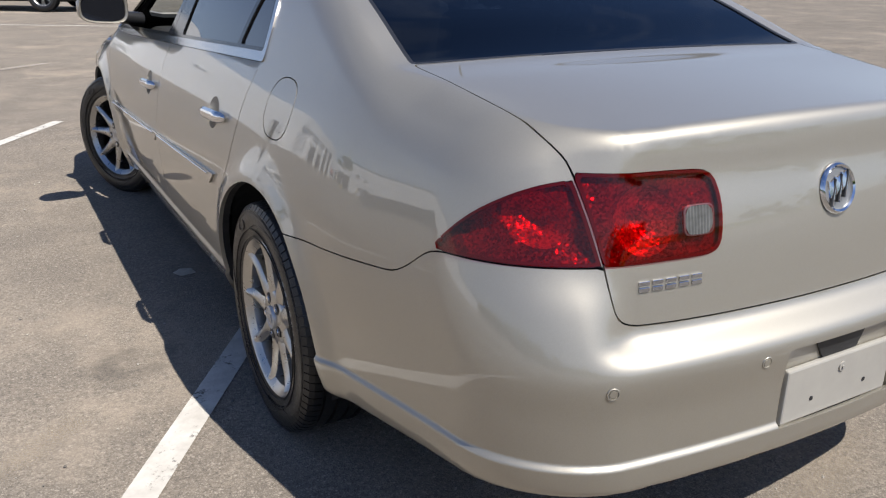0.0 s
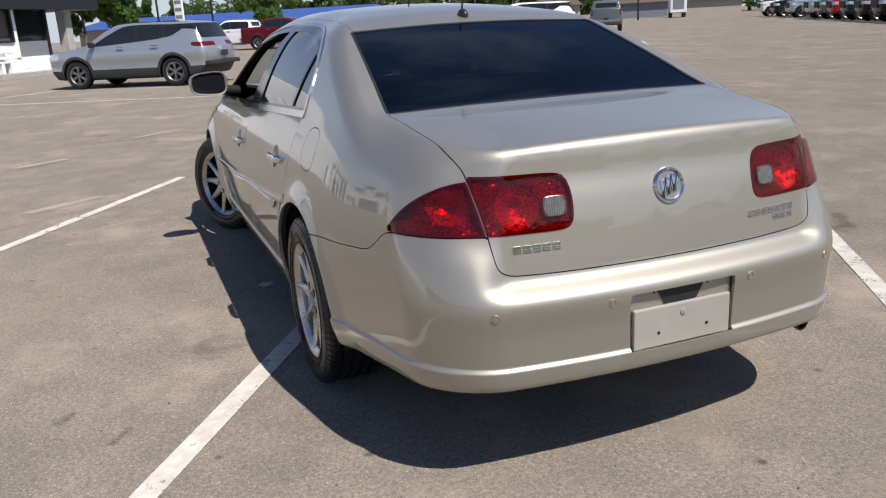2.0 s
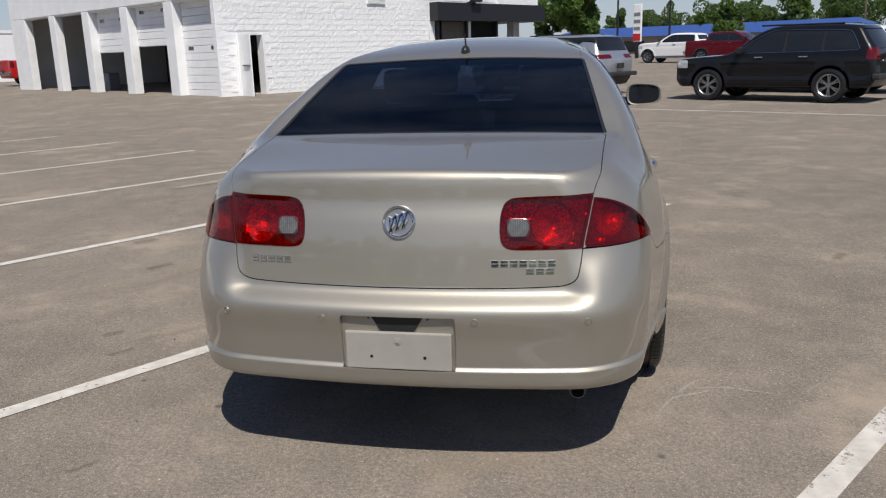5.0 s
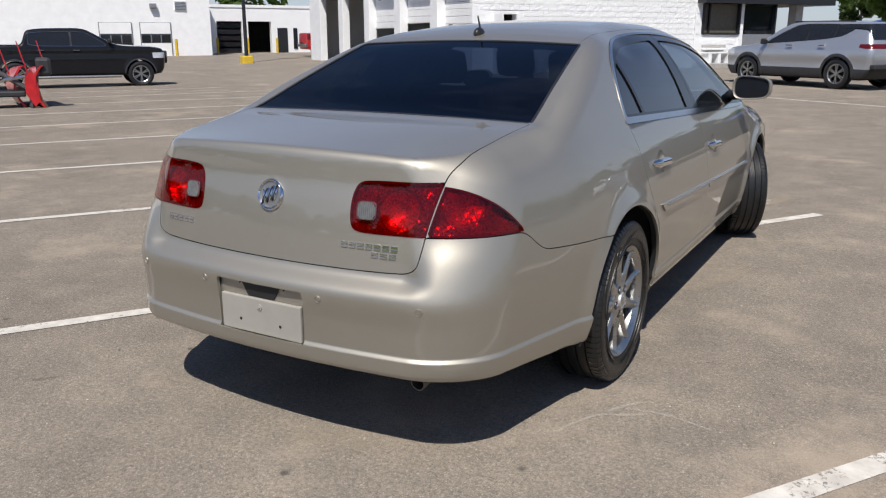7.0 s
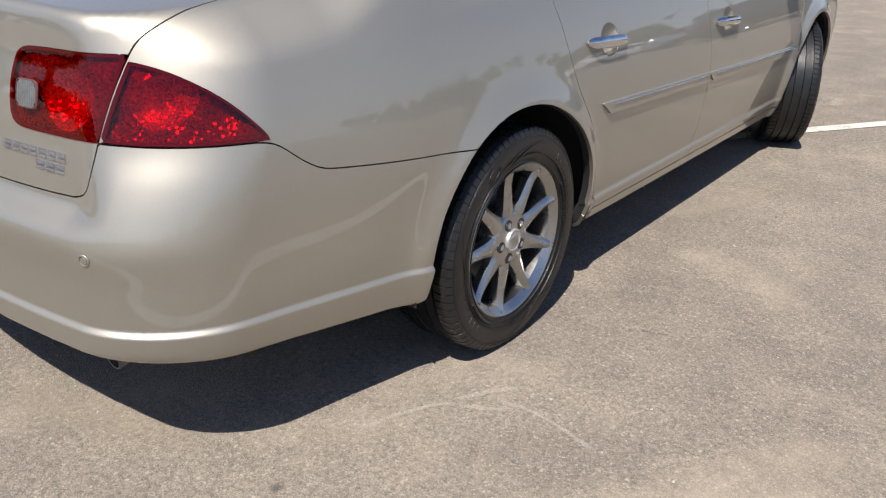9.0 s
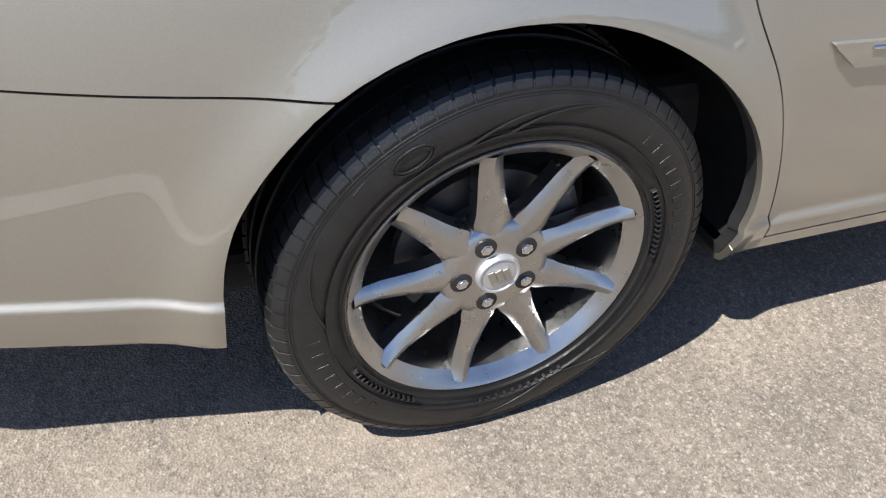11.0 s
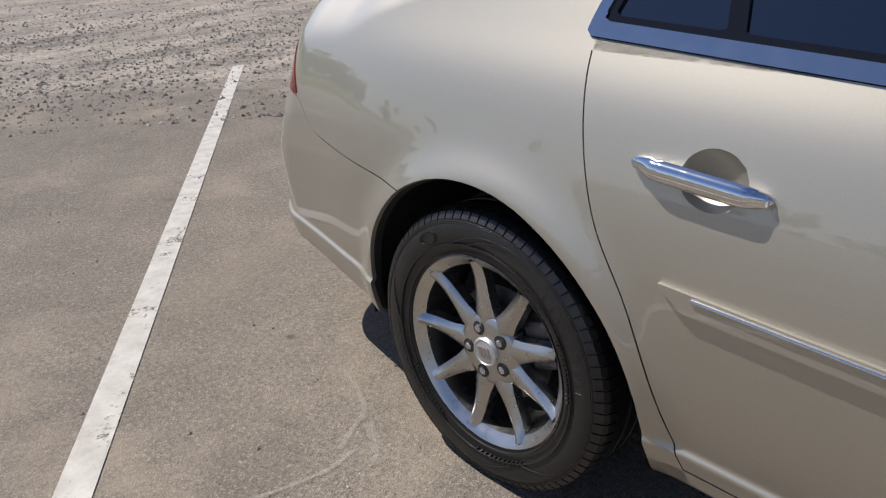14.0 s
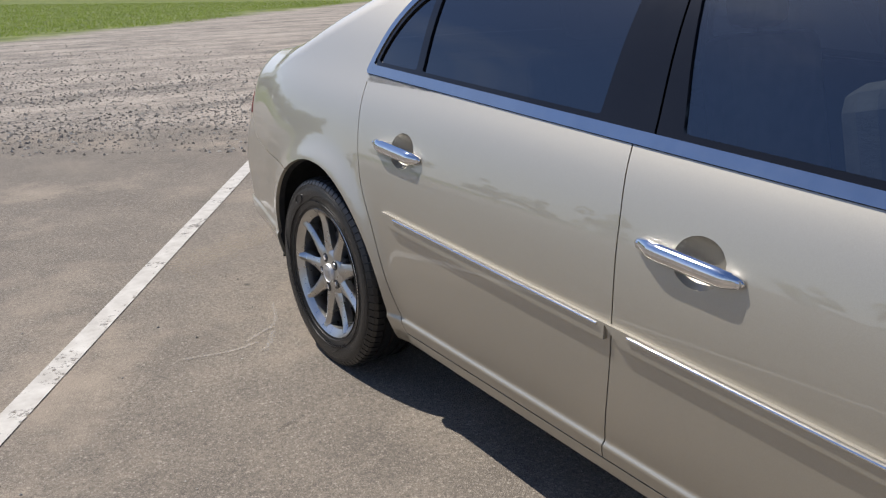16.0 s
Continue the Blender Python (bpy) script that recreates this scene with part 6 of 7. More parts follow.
for i, (lo, hi, up) in enumerate(BAYS):
    left = BAYS[i + 1][1] if i + 1 < len(BAYS) else -40.0
    pier = boxed("bay_pier", (left + 0.02, BAY_S - 0.06, Z0 - 0.1), (lo, BAY_S + 0.30, 3.40), M_WHITE, shop, bevel=0.02)
    if up < 3.3:
        door = boxed("bay_door", (lo - 0.05, BAY_S + 0.32, Z0 + up), (hi + 0.05, BAY_S + 0.36, 3.40), M_WHITE, shop, "white sectional door part way up" if up else "white sectional door, shut")
        z = Z0 + up + 0.02
        while z < 3.3:
            boxed("door_section", (lo, BAY_S + 0.285, z), (hi, BAY_S + 0.322, min(z + 0.24, 3.38)), M_WHITE, door, bevel=0.008)
            z += 0.255
        for wx in (0.18, 0.78):
            c = lo + (hi - lo) * wx
            zz = Z0 + (1.65 if not up else up + 1.2)
            boxed("door_light", (c - 0.17, BAY_S + 0.278, zz), (c + 0.17, BAY_S + 0.288, zz + 0.13), M_PANE, door)
boxed("corner_pilaster", (-22.15, BAY_S - 0.06, Z0 - 0.1), (WALL_P - 0.02, BAY_S + 0.30, 3.40), M_BLOCK, shop, bevel=0.02)
boxed("bay_soffit", (-40, BAY_S - 0.06, 3.42), (WALL_P - 0.02, BAY_S - 0.002, TOP), M_WHITE, shop)
# side door, standing open
boxed("door_jamb", (WALL_P - 0.33, 12.98, Z0), (WALL_P + 0.03, 13.04, 2.18), M_WHITE, shop)
boxed("door_jamb", (WALL_P - 0.33, 14.02, Z0), (WALL_P + 0.03, 14.08, 2.18), M_WHITE, shop)
leaf = boxed("side_door", (0, -0.02, 0), (0.86, 0.025, 2.04), M_WHITE, shop, "white steel door standing open", 0.004)
leaf.matrix_local = pose(WALL_P + 0.02, 13.05, Z0 + 0.06, 0, 0, -8)
boxed("push_bar", (0.30, -0.07, 1.0), (0.80, -0.03, 1.05), M_STEEL, leaf)
# office windows, fascia and porch
w1 = boxed("blind_window", (WALL_P - 0.16, 22.80, 1.50), (WALL_P - 0.12, 24.80, 2.66), M_BLIND, shop, "window with a brown roller blind")
for lo, hi in (((WALL_P - 0.12, 22.76, 1.48), (WALL_P + 0.03, 22.86, 2.68)), ((WALL_P - 0.12, 24.74, 1.48), (WALL_P + 0.03, 24.82, 2.68)), ((WALL_P - 0.12, 22.86, 1.46), (WALL_P + 0.03, 24.74, 1.54)),
               ((WALL_P - 0.12, 23.14, 1.54), (WALL_P - 0.02, 23.20, 2.68))):
    boxed("window_frame", lo, hi, M_FASCIA, w1)
w2 = boxed("dark_window", (WALL_P - 0.16, 25.0, 1.48), (WALL_P - 0.12, 26.86, 2.66), M_PANE, shop, "dark office window")
boxed("window_frame", (WALL_P - 0.12, 26.78, 0.86), (WALL_P + 0.03, 26.88, 2.68), M_FASCIA, w2)
boxed("lower_panel", (WALL_P - 0.14, 25.0, 0.88), (WALL_P - 0.05, 26.8, 1.48), M_PANEL, shop)
boxed("fascia", (WALL_P - 4, 22.45, 2.68), (WALL_P + 0.45, 29.9, 3.42), M_FASCIA, shop, "dark fascia band over the office porch")
boxed("parapet", (WALL_P - 4, 26.9, 3.42), (WALL_P + 0.1, 29.8, TOP), M_BLOCK, shop)
boxed("porch_column", (WALL_P - 0.35, 28.0, Z0), (WALL_P + 0.05, 28.42, 2.70), M_CONC, shop)
boxed("porch_plinth", (WALL_P - 1.5, 22.4, Z0 - 0.1), (WALL_P + 0.75, 29.6, 0.34), M_CONC, shop, bevel=0.01)
vent = boxed("wall_vent", (WALL_P - 0.02, 18.95, 3.28), (WALL_P + 0.035, 19.9, 3.66), M_WHITE, shop)
for k in range(5):
    boxed("vent_slat", (WALL_P + 0.03, 18.99, 3.31 + k * 0.068), (WALL_P + 0.06, 19.86, 3.335 + k * 0.068), M_WHITE, vent)
bm = bmesh.new()
rod(bm, (WALL_P + 0.06, 22.35, 0.3), (WALL_P + 0.06, 22.35, 2.5), 0.025, seg=8)
part("drain_pipe", bm, M_WHITE, shop)
lampb = boxed("flood_lamp", (WALL_P + 0.45, 24.45, 3.46), (WALL_P + 0.70, 25.05, 3.78), M_FASCIA, shop, "black flood lamp on a bracket", 0.03)
boxed("bracket", (WALL_P + 0.1, 24.7, 3.30), (WALL_P + 0.50, 24.8, 3.5), M_FASCIA, lampb)

# courses of split-faced blocks; the lower ones singly
rng = random.Random(4)
COURSE, BLOCK = 0.203, 0.406
shapes = []
for v in range(6):
    bm = bmesh.new()
    n = 4
    g = [[bm.verts.new((0.014 + rng.uniform(-0.006, 0.009) * (0 < i < n and 0 < j < 2), BLOCK * i / n + (0.005 if i == 0 else -0.005 if i == n else 0), (COURSE - 0.012) * j / 2 + 0.006)) for j in range(3)] for i in range(n + 1)]
    for i in range(n):
        for j in range(2):
            bm.faces.new((g[i][j], g[i + 1][j], g[i + 1][j + 1], g[i][j + 1]))
    rim = [g[i][0] for i in range(n + 1)] + [g[n][j] for j in (1, 2)] + [g[i][2] for i in range(n - 1, -1, -1)] + [g[0][1]]
    back = [bm.verts.new((-0.02, q.co.y, q.co.z)) for q in rim]
    for a in range(len(rim)):
        b = (a + 1) % len(rim)
        bm.faces.new((rim[a], rim[b], back[b], back[a]))
    bmesh.ops.recalc_face_normals(bm, faces=bm.faces)
    me = bpy.data.meshes.new("block")
    bm.to_mesh(me)
    bm.free()
    me.materials.append(M_BLOCK)
    shapes.append(me)
rest_v, rest_f, count = [], [], 0
for row in range(22):
    z = Z0 + row * COURSE
    y = BAY_S - (BLOCK / 2 if row % 2 else 0)
    while y < 26.8:
        y0, y1 = y, y + BLOCK
        y += BLOCK
        if y0 < BAY_S - 0.01 or y1 > 26.88:
            continue
        if (y1 > 12.98 and y0 < 14.08 and z < 2.18) or (y1 > 22.76 and y0 < 24.84 and 1.44 < z + COURSE and z < 2.68) or (y1 > 24.9 and z + COURSE > 0.86 and z < 2.68) or (y1 > 22.7 and 2.6 < z < 3.42):
            continue
        me = rng.choice(shapes)
        if count < 300 and y0 < 24:
            b = new("block", me)
            b.parent = shop
            b.matrix_local = pose(WALL_P - 0.03, y0, z)
            count += 1
        else:
            k = len(rest_v)
            rest_v += [(q.co.x + WALL_P - 0.03, q.co.y + y0, q.co.z + z) for q in me.vertices]
            rest_f += [tuple(i + k for i in f.vertices) for f in me.polygons]
tagged(mesh_object("upper_blockwork", rest_v, rest_f, M_BLOCK, shop), kind="stuff")

# bench of grey blocks and planks by the office
bench = at_lot(empty("bench", LOT, "low bench of white planks on concrete blocks by the office", "bench"))
for y in (22.85, 23.35, 23.85):
    boxed("block_leg", (WALL_P + 0.12, y - 0.08, 0.34), (WALL_P + 0.5, y + 0.08, 0.72), M_WHITE, bench, bevel=0.015)
for k, z in enumerate((0.72, 0.86)):
    boxed("plank", (WALL_P + 0.10 + 0.02 * k, 22.7, z), (WALL_P + 0.5, 24.05 - 0.1 * k, z + 0.07), M_WHITE, bench, bevel=0.01)
boxed("back_plank", (WALL_P + 0.06, 22.75, 0.95), (WALL_P + 0.13, 24.0, 1.06), M_CONC, bench, bevel=0.01)

# things inside the open bays
jack = at_lot(empty("floor_jack", LOT, "orange floor jack on the workshop floor", "tool"))
boxed("jack_body", (-28.3, 14.2, Z0 + 0.08), (-27.5, 14.9, Z0 + 0.34), M_ORANGE, jack, bevel=0.06)
boxed("jack_post", (-28.0, 14.4, Z0 + 0.34), (-27.8, 14.6, Z0 + 0.75), M_STEEL, jack, bevel=0.02)
bin_ = at_lot(empty("rubbish_bin", LOT, "grey plastic bin inside a bay", "bin"))
boxed("bin_body", (-32.9, 13.2, Z0 + 0.08), (-32.4, 13.7, Z0 + 0.85), M_PANEL, bin_, bevel=0.05)
cab = at_lot(empty("tool_cabinet", LOT, "pale cabinet at the back of the workshop", "cabinet"))
boxed("cabinet_body", (-33.0, 18.6, Z0 + 0.08), (-30.9, 19.4, Z0 + 1.5), M_PANEL, cab, bevel=0.03)
boxed("red_drawer", (-31.9, 18.56, Z0 + 0.95), (-31.4, 18.6, Z0 + 1.4), M_REDPAINT, cab, bevel=0.01)

# ---- long white building beyond ----
hall = at_lot(new("service_hall"))
tagged(hall, "long white service hall with sectional doors", "building")
HP = -52.0
boxed("hall_wall", (HP - 12, -40, 0.0), (HP, 9.3, 5.4), M_WHITE, hall)
boxed("hall_roof_edge", (HP - 12.1, -40.1, 5.4), (HP + 0.08, 9.38, 5.6), M_PANEL, hall)
for lo, hi in ((2.5, 4.45), (4.9, 6.8)):
    d = boxed("bay_door", (HP, lo, 0.1), (HP + 0.06, hi, 2.25), M_PANEL, hall, "sectional door with a band of windows")
    boxed("top_section", (HP + 0.06, lo + 0.05, 1.55), (HP + 0.10, hi - 0.05, 2.22), M_WHITE, d, bevel=0.01)
    for k in range(3):
        w = (hi - lo - 0.1) / 3
        boxed("door_light", (HP + 0.06, lo + 0.08 + k * w, 1.02), (HP + 0.11, lo + k * w + w, 1.48), M_PANE, d)
    boxed("low_section", (HP + 0.06, lo + 0.05, 0.12), (HP + 0.10, hi - 0.05, 0.98), M_WHITE if lo > 3 else M_PANE, d, bevel=0.01)
boxed("wall_lamp", (HP, 5.6, 3.1), (HP + 0.3, 6.0, 3.4), M_PANEL, hall, bevel=0.04)
v = boxed("hall_vent", (HP, 7.1, 3.0), (HP + 0.05, 7.85, 3.6), M_WHITE, hall)
for k in range(6):
    boxed("vent_slat", (HP + 0.05, 7.14, 3.04 + k * 0.09), (HP + 0.09, 7.81, 3.08 + k * 0.09), M_PANEL, v)
wing = at_lot(new("service_wing"))
tagged(wing, "low white wing with two open drive-in doors", "building")
WP = -57.0
for lo, hi in (((WP - 0.5, 9.3, 0), (WP, 10.7, 3.4)), ((WP - 0.5, 12.5, 0), (WP, 12.95, 3.4)), ((WP - 0.5, 14.65, 0), (WP, 24, 3.4)), ((WP - 0.5, 10.7, 2.45), (WP, 12.5, 3.4)), ((WP - 0.5, 12.95, 2.45), (WP, 14.65, 3.4))):
    boxed("wing_wall", lo, hi, M_BLOCK, wing)
# back sheet in the same painted shade, behind the drive-in doors
boxed("wing_shade_wall", (WP - 9, 9.4, 0), (WP - 8.8, 24, 3.4), M_BAY_SHADE, wing)
boxed("wing_roof", (WP - 9, 9.3, 3.4), (WP + 0.05, 24, 3.6), M_WHITE, wing)
boxed("wing_door", (WP, 15.1, 0.1), (WP + 0.05, 15.85, 2.0), M_FASCIA, wing)
boxed("wing_window", (WP, 16.3, 0.5), (WP + 0.05, 16.6, 2.0), M_PANE, wing)
for k in range(5):
    boxed("glazed_section", (WP - 0.3, 10.75, 0.25 + k * 0.44), (WP - 0.26, 12.45, 0.55 + k * 0.44), M_PANE, wing)
for s in (10.55, 12.72, 14.85, 6.95):
    pb = WP + 0.7 if s > 8 else HP + 0.7
    bm = bmesh.new()
    rod(bm, (0, 0, -0.1), (0, 0, 1.05), 0.09, seg=14)
    b = part("bollard", bm, M_YELLOW, None, smooth=True)
    b.matrix_world = lot_pose(pb, s)
    tagged(b, "yellow steel bollard beside a bay door", "bollard", "bollards by the doors")


def light_pole(p, s, height, base=True):
    e = empty("light_pole", lot_pose(p, s), "tall dark light pole on a yellow concrete base" if base else "tall dark light pole beyond the lot", "pole")
    if base:
        boxed("pole_base", (-0.28, -0.28, -0.1), (0.28, 0.28, 0.36), M_YELLOW, e, bevel=0.05)
    bm = bmesh.new()
    rod(bm, (0, 0, 0), (0, 0, height), 0.10, 0.06, 12)
    part("pole_shaft", bm, M_FASCIA, e, smooth=True)
    boxed("pole_head", (-0.2, -0.6, height - 0.08), (0.2, 0.6, height + 0.1), M_FASCIA, e, bevel=0.04)


light_pole(-38, 8.2, 9.5)
light_pole(-37, 62, 11, False)
light_pole(-33, 64, 11, False)
light_pole(-14, 58, 10, False)
light_pole(-7, 66, 10, False)
light_pole(4, 90, 11, False)
light_pole(20, 90, 11, False)

# ---- vehicles ----
park("crossover", "silver", lot_pose(-12.15, 17.45, 0, 90), "silver compact SUV with black lower cladding, parked", "car", "parked cars")
park("wagon", "black", lot_pose(-5.1, 17.0, 0, 90), "black boxy older SUV parked in a bay", "car", "parked cars")
park("wagon", "white", lot_pose(-5.6, 20.2, 0, 90), "white older SUV parked beside a black one", "car", "parked cars")
park("crossover", "silver", lot_pose(-5.2, 26.0, 0, 90), "silver SUV with dark tail lamps, parked", "car", "parked cars")
park("crossover", "white", lot_pose(-3.5, 36.2, 0, 90) @ Matrix.Scale(1.12, 4), "white three-row SUV with dark wheels, parked", "car", "parked cars")
park("pickup", "black", lot_pose(-26.85, -0.26, 0, 0), "black crew-cab pickup parked side-on", "pickup", "parked pickups")
park("pickup", "grey", lot_pose(0.5, 52.0, 0, 0), "grey pickup seen from behind", "pickup", "parked pickups")
park("pickup", "white", lot_pose(-23.5, 48.0, 0, 90), "white pickup in the far row", "pickup", "parked pickups")
park("pickup", "maroon", lot_pose(-19.5, 47.0, 0, -90), "dark red pickup in the far row", "pickup", "parked pickups")
park("pickup", "red", lot_pose(-46.0, 16.5, 0, 0), "red pickup beyond the workshop", "pickup", "parked pickups")
ROW = ("grey", "black", "black", "black", "navy", "red", "grey", "silver", "maroon", "silver", "white", "black", "red", "white")
for k, c in enumerate(ROW):
    kind = "pickup" if k < 7 or k % 2 else "crossover"
    park(kind, c, lot_pose(17.2 if k else 17.4, 38.0 + 3.05 * k, 0, 90), "%s %s in a long row of stock" % ({"navy": "dark blue"}.get(c, c), "pickup" if kind == "pickup" else "SUV"), "pickup" if kind == "pickup" else "car", "row of stock vehicles")

# box truck far down the lot
truck = empty("box_truck", lot_pose(8.7, 97, 0, 0), "small white box truck parked far off", "truck")
boxed("box", (-0.9, -1.4, 0.55), (0.9, 1.6, 2.5), M_WHITE, truck, bevel=0.05)
boxed("rear_door", (-0.62, -1.43, 0.95), (0.62, -1.40, 2.15), M_PANEL, truck)
boxed("cab", (-0.85, 1.65, 0.5), (0.85, 2.9, 1.9), M_WHITE, truck, bevel=0.15)
for x, y in ((-0.75, -0.6), (0.75, -0.6), (-0.75, 2.2), (0.75, 2.2)):
    bm = bmesh.new()
    rod(bm, (x - 0.1, y, 0.36), (x + 0.1, y, 0.36), 0.36, seg=18)
    part("truck_wheel", bm, M_RUBBER, truck)

# snow plough blade on its frame
M_RUST = plain("worn_blade", (0.16, 0.10, 0.075), 0.7, 0.3, 0.4, 9.0, 0.4, 30.0)
plow = empty("snow_plough", lot_pose(-17.0, -1.66, 0, 0) @ Matrix.Scale(1.1, 4), "red snow plough blade and black frame set down on the asphalt", "plough")
prof = [(0.05, 0.02), (-0.04, 0.20), (-0.09, 0.45), (-0.07, 0.70), (0.04, 0.90), (0.10, 0.94)]


def plough_wing(name, x0, x1, shift, material, label):
    """A curved blade that runs away from the lane; thick enough to show its edge."""
    bm = bmesh.new()
    rings = [[bm.verts.new((x, y + off + shift + 0.10 * (x - x0), 0.84 * z * (0.94 + 0.06 * (x - x0)))) for y, z in prof] for x in (x0, x1) for off in (0.0, 0.045)]
    n = len(prof)
    for i in range(n - 1):
        for a, b in ((0, 2), (3, 1), (1, 0), (2, 3)):
            bm.faces.new((rings[a][i], rings[b][i], rings[b][i + 1], rings[a][i + 1]))
    for i in (0, n - 1):
        bm.faces.new((rings[0][i], rings[1][i], rings[3][i], rings[2][i]))
    return part(name, bm, material, plow, label)


blade = plough_wing("blade", -1.5, 0.35, 0.0, M_REDPAINT, "red curved blade")
plough_wing("blade_face", -1.45, 0.30, 0.06, M_RUST, "worn rusty face of the blade")
plough_wing("rear_wing", -1.7, 0.05, -0.34, M_REDPAINT, "second red curved blade")
for x in (-1.2, -0.7, -0.2, 0.3):
    bm = bmesh.new()
    vs = [bm.verts.new((x + dx, y, z)) for dx in (0, 0.03) for y, z in ((0.09, 0.03), (0.20, 0.14), (0.18, 0.52), (0.08, 0.74), (-0.04, 0.60), (-0.05, 0.30))]
    bm.faces.new(vs[:6]), bm.faces.new(vs[6:][::-1])
    for k in range(6):
        bm.faces.new((vs[k], vs[(k + 1) % 6], vs[6 + (k + 1) % 6], vs[6 + k]))
    part("blade_rib", bm, M_STEEL if x < 0.2 else M_REDPAINT, blade)
boxed("cutting_edge", (-1.5, 0.0, 0.0), (0.35, 0.05, 0.10), M_STEEL, blade)
boxed("push_frame", (-0.5, -1.15, 0.22), (0.2, -0.05, 0.34), M_CLAD, plow, bevel=0.03)
boxed("mount_tower", (-0.4, -0.85, 0.25), (0.2, -0.55, 1.02), M_CLAD, plow, bevel=0.05)
boxed("head_gear", (-0.4, -0.95, 0.86), (0.3, -0.58, 1.10), M_CLAD, plow, bevel=0.05)
boxed("tow_hook", (-0.2, -1.45, 0.22), (0.1, -0.95, 0.42), M_CLAD, plow, bevel=0.06)
bm = bmesh.new()
rod(bm, (0.1, -0.62, 0.80), (0.15, -0.05, 0.40), 0.05, seg=10)
part("lift_ram", bm, M_STEEL, plow)
bm = bmesh.new()
rod(bm, (0.12, -0.60, 0.52), (0.22, -0.02, 0.62), 0.035, seg=10)
part("angle_ram", bm, M_CHROME, plow)
boxed("stand_foot", (-0.1, -0.82, 0.0), (0.1, -0.64, 0.26), M_STEEL, plow)
boxed("work_lamp", (0.0, 0.18, 0.62), (0.3, 0.46, 0.98), M_CLAD, plow, bevel=0.06)
for x, y in ((0.3, -0.30), (0.25, 0.03), (-1.3, 0.40)):
    bm = bmesh.new()
    rod(bm, (x, y, 0.66), (x, y - 0.14, 1.30), 0.014, 0.010, 8)
    part("marker_rod", bm, M_REDPAINT, plow)

# shop with a blue roof beyond the road, and a low house
store = at_lot(new("roadside_store"))
tagged(store, "low beige store with a bright blue roof", "building")
M_BLUE = plain("blue_metal_roof", (0.04, 0.09, 0.30), 0.45, 0.0, 0.15, 3.0)
M_BEIGE = plain("beige_siding", (0.42, 0.37, 0.30), 0.8, 0.0, 0.1)
boxed("store_wall", (-60, 84, 0.2), (-24, 94, 2.6), M_BEIGE, store)
bm = bmesh.new()
a = [bm.verts.new(q) for q in ((-61, 83, 2.5), (-23, 83, 2.5), (-25, 88.5, 3.7), (-59, 88.5, 3.7))]
b = [bm.verts.new(q) for q in ((-61, 95, 2.5), (-23, 95, 2.5))]
bm.faces.new(a), bm.faces.new((b[1], b[0], a[3], a[2])), bm.faces.new((a[1], b[1], a[2])), bm.faces.new((b[0], a[0], a[3])), bm.faces.new((a[1], a[0], b[0], b[1]))
part("store_roof", bm, M_BLUE, store)
for k in range(5):
    boxed("store_window", (-56 + k * 6.2, 83.9, 0.8), (-53 + k * 6.2, 84.0, 2.0), M_PANE, store)
for pp, ss, wdt in ((-5.0, 92, 5), (4.0, 110, 9), (14.0, 118, 10)):
    house = at_lot(new("house"))
    tagged(house, "low house with a brown shingle roof behind the lot", "house")
    boxed("house_wall", (pp - wdt / 2, ss, 0.2), (pp + wdt / 2, ss + 6, 2.5), M_BEIGE if wdt != 9 else M_PANEL, house)
    bm = bmesh.new()
    q = [bm.verts.new(c) for c in ((pp - wdt / 2 - 0.4, ss - 0.4, 2.4), (pp + wdt / 2 + 0.4, ss - 0.4, 2.4), (pp + wdt / 2 + 0.4, ss + 6.4, 2.4), (pp - wdt / 2 - 0.4, ss + 6.4, 2.4), (pp - wdt * 0.25, ss + 3, 4.0), (pp + wdt * 0.25, ss + 3, 4.0))]
    for f in ((0, 1, 5, 4), (1, 2, 5), (2, 3, 4, 5), (3, 0, 4), (0, 3, 2, 1)):
        bm.faces.new([q[i] for i in f])
    part("house_roof", bm, plain("brown_shingle", (0.10, 0.075, 0.06), 0.9, 0.0, 0.2, 3.0), house)
sign = empty("pylon_sign", lot_pose(-35.0, 62), "white pylon sign with a red panel", "sign")
boxed("sign_face", (-0.4, -0.1, 1.4), (0.4, 0.1, 4.6), M_WHITE, sign, bevel=0.05)
boxed("red_band", (-0.36, -0.13, 1.5), (0.36, -0.1, 2.1), M_REDPAINT, sign)
for z in (2.4, 3.0, 3.6):
    boxed("dark_band", (-0.3, -0.12, z), (0.3, -0.1, z + 0.28), M_PANEL, sign)
boxed("sign_post", (-0.15, -0.08, -0.1), (0.15, 0.08, 1.4), M_FASCIA, sign)

# ---- trees ----
def foliage(name, lo, hi):
    """Leaves that let some of the sun through."""
    m = Nodes(name)
    colour = m.ramp(m.noise(0.9, 5.0, 0.7), (0.3, lo), (0.7, hi))
    m.set(Base_Color=colour, Roughness=0.6, Specular_IOR_Level=0.3)
    through_leaf = m.add("ShaderNodeBsdfTranslucent")
    m.link(m.mix(0.5, colour, (0.30, 0.42, 0.06)), through_leaf.inputs[0])
    mix = m.add("ShaderNodeMixShader")
    mix.inputs[0].default_value = 0.4
    m.link(m.bsdf.outputs[0], mix.inputs[1])
    m.link(through_leaf.outputs[0], mix.inputs[2])
    m.link(mix.outputs[0], m.t.nodes["Material Output"].inputs["Surface"])
    return m.mat


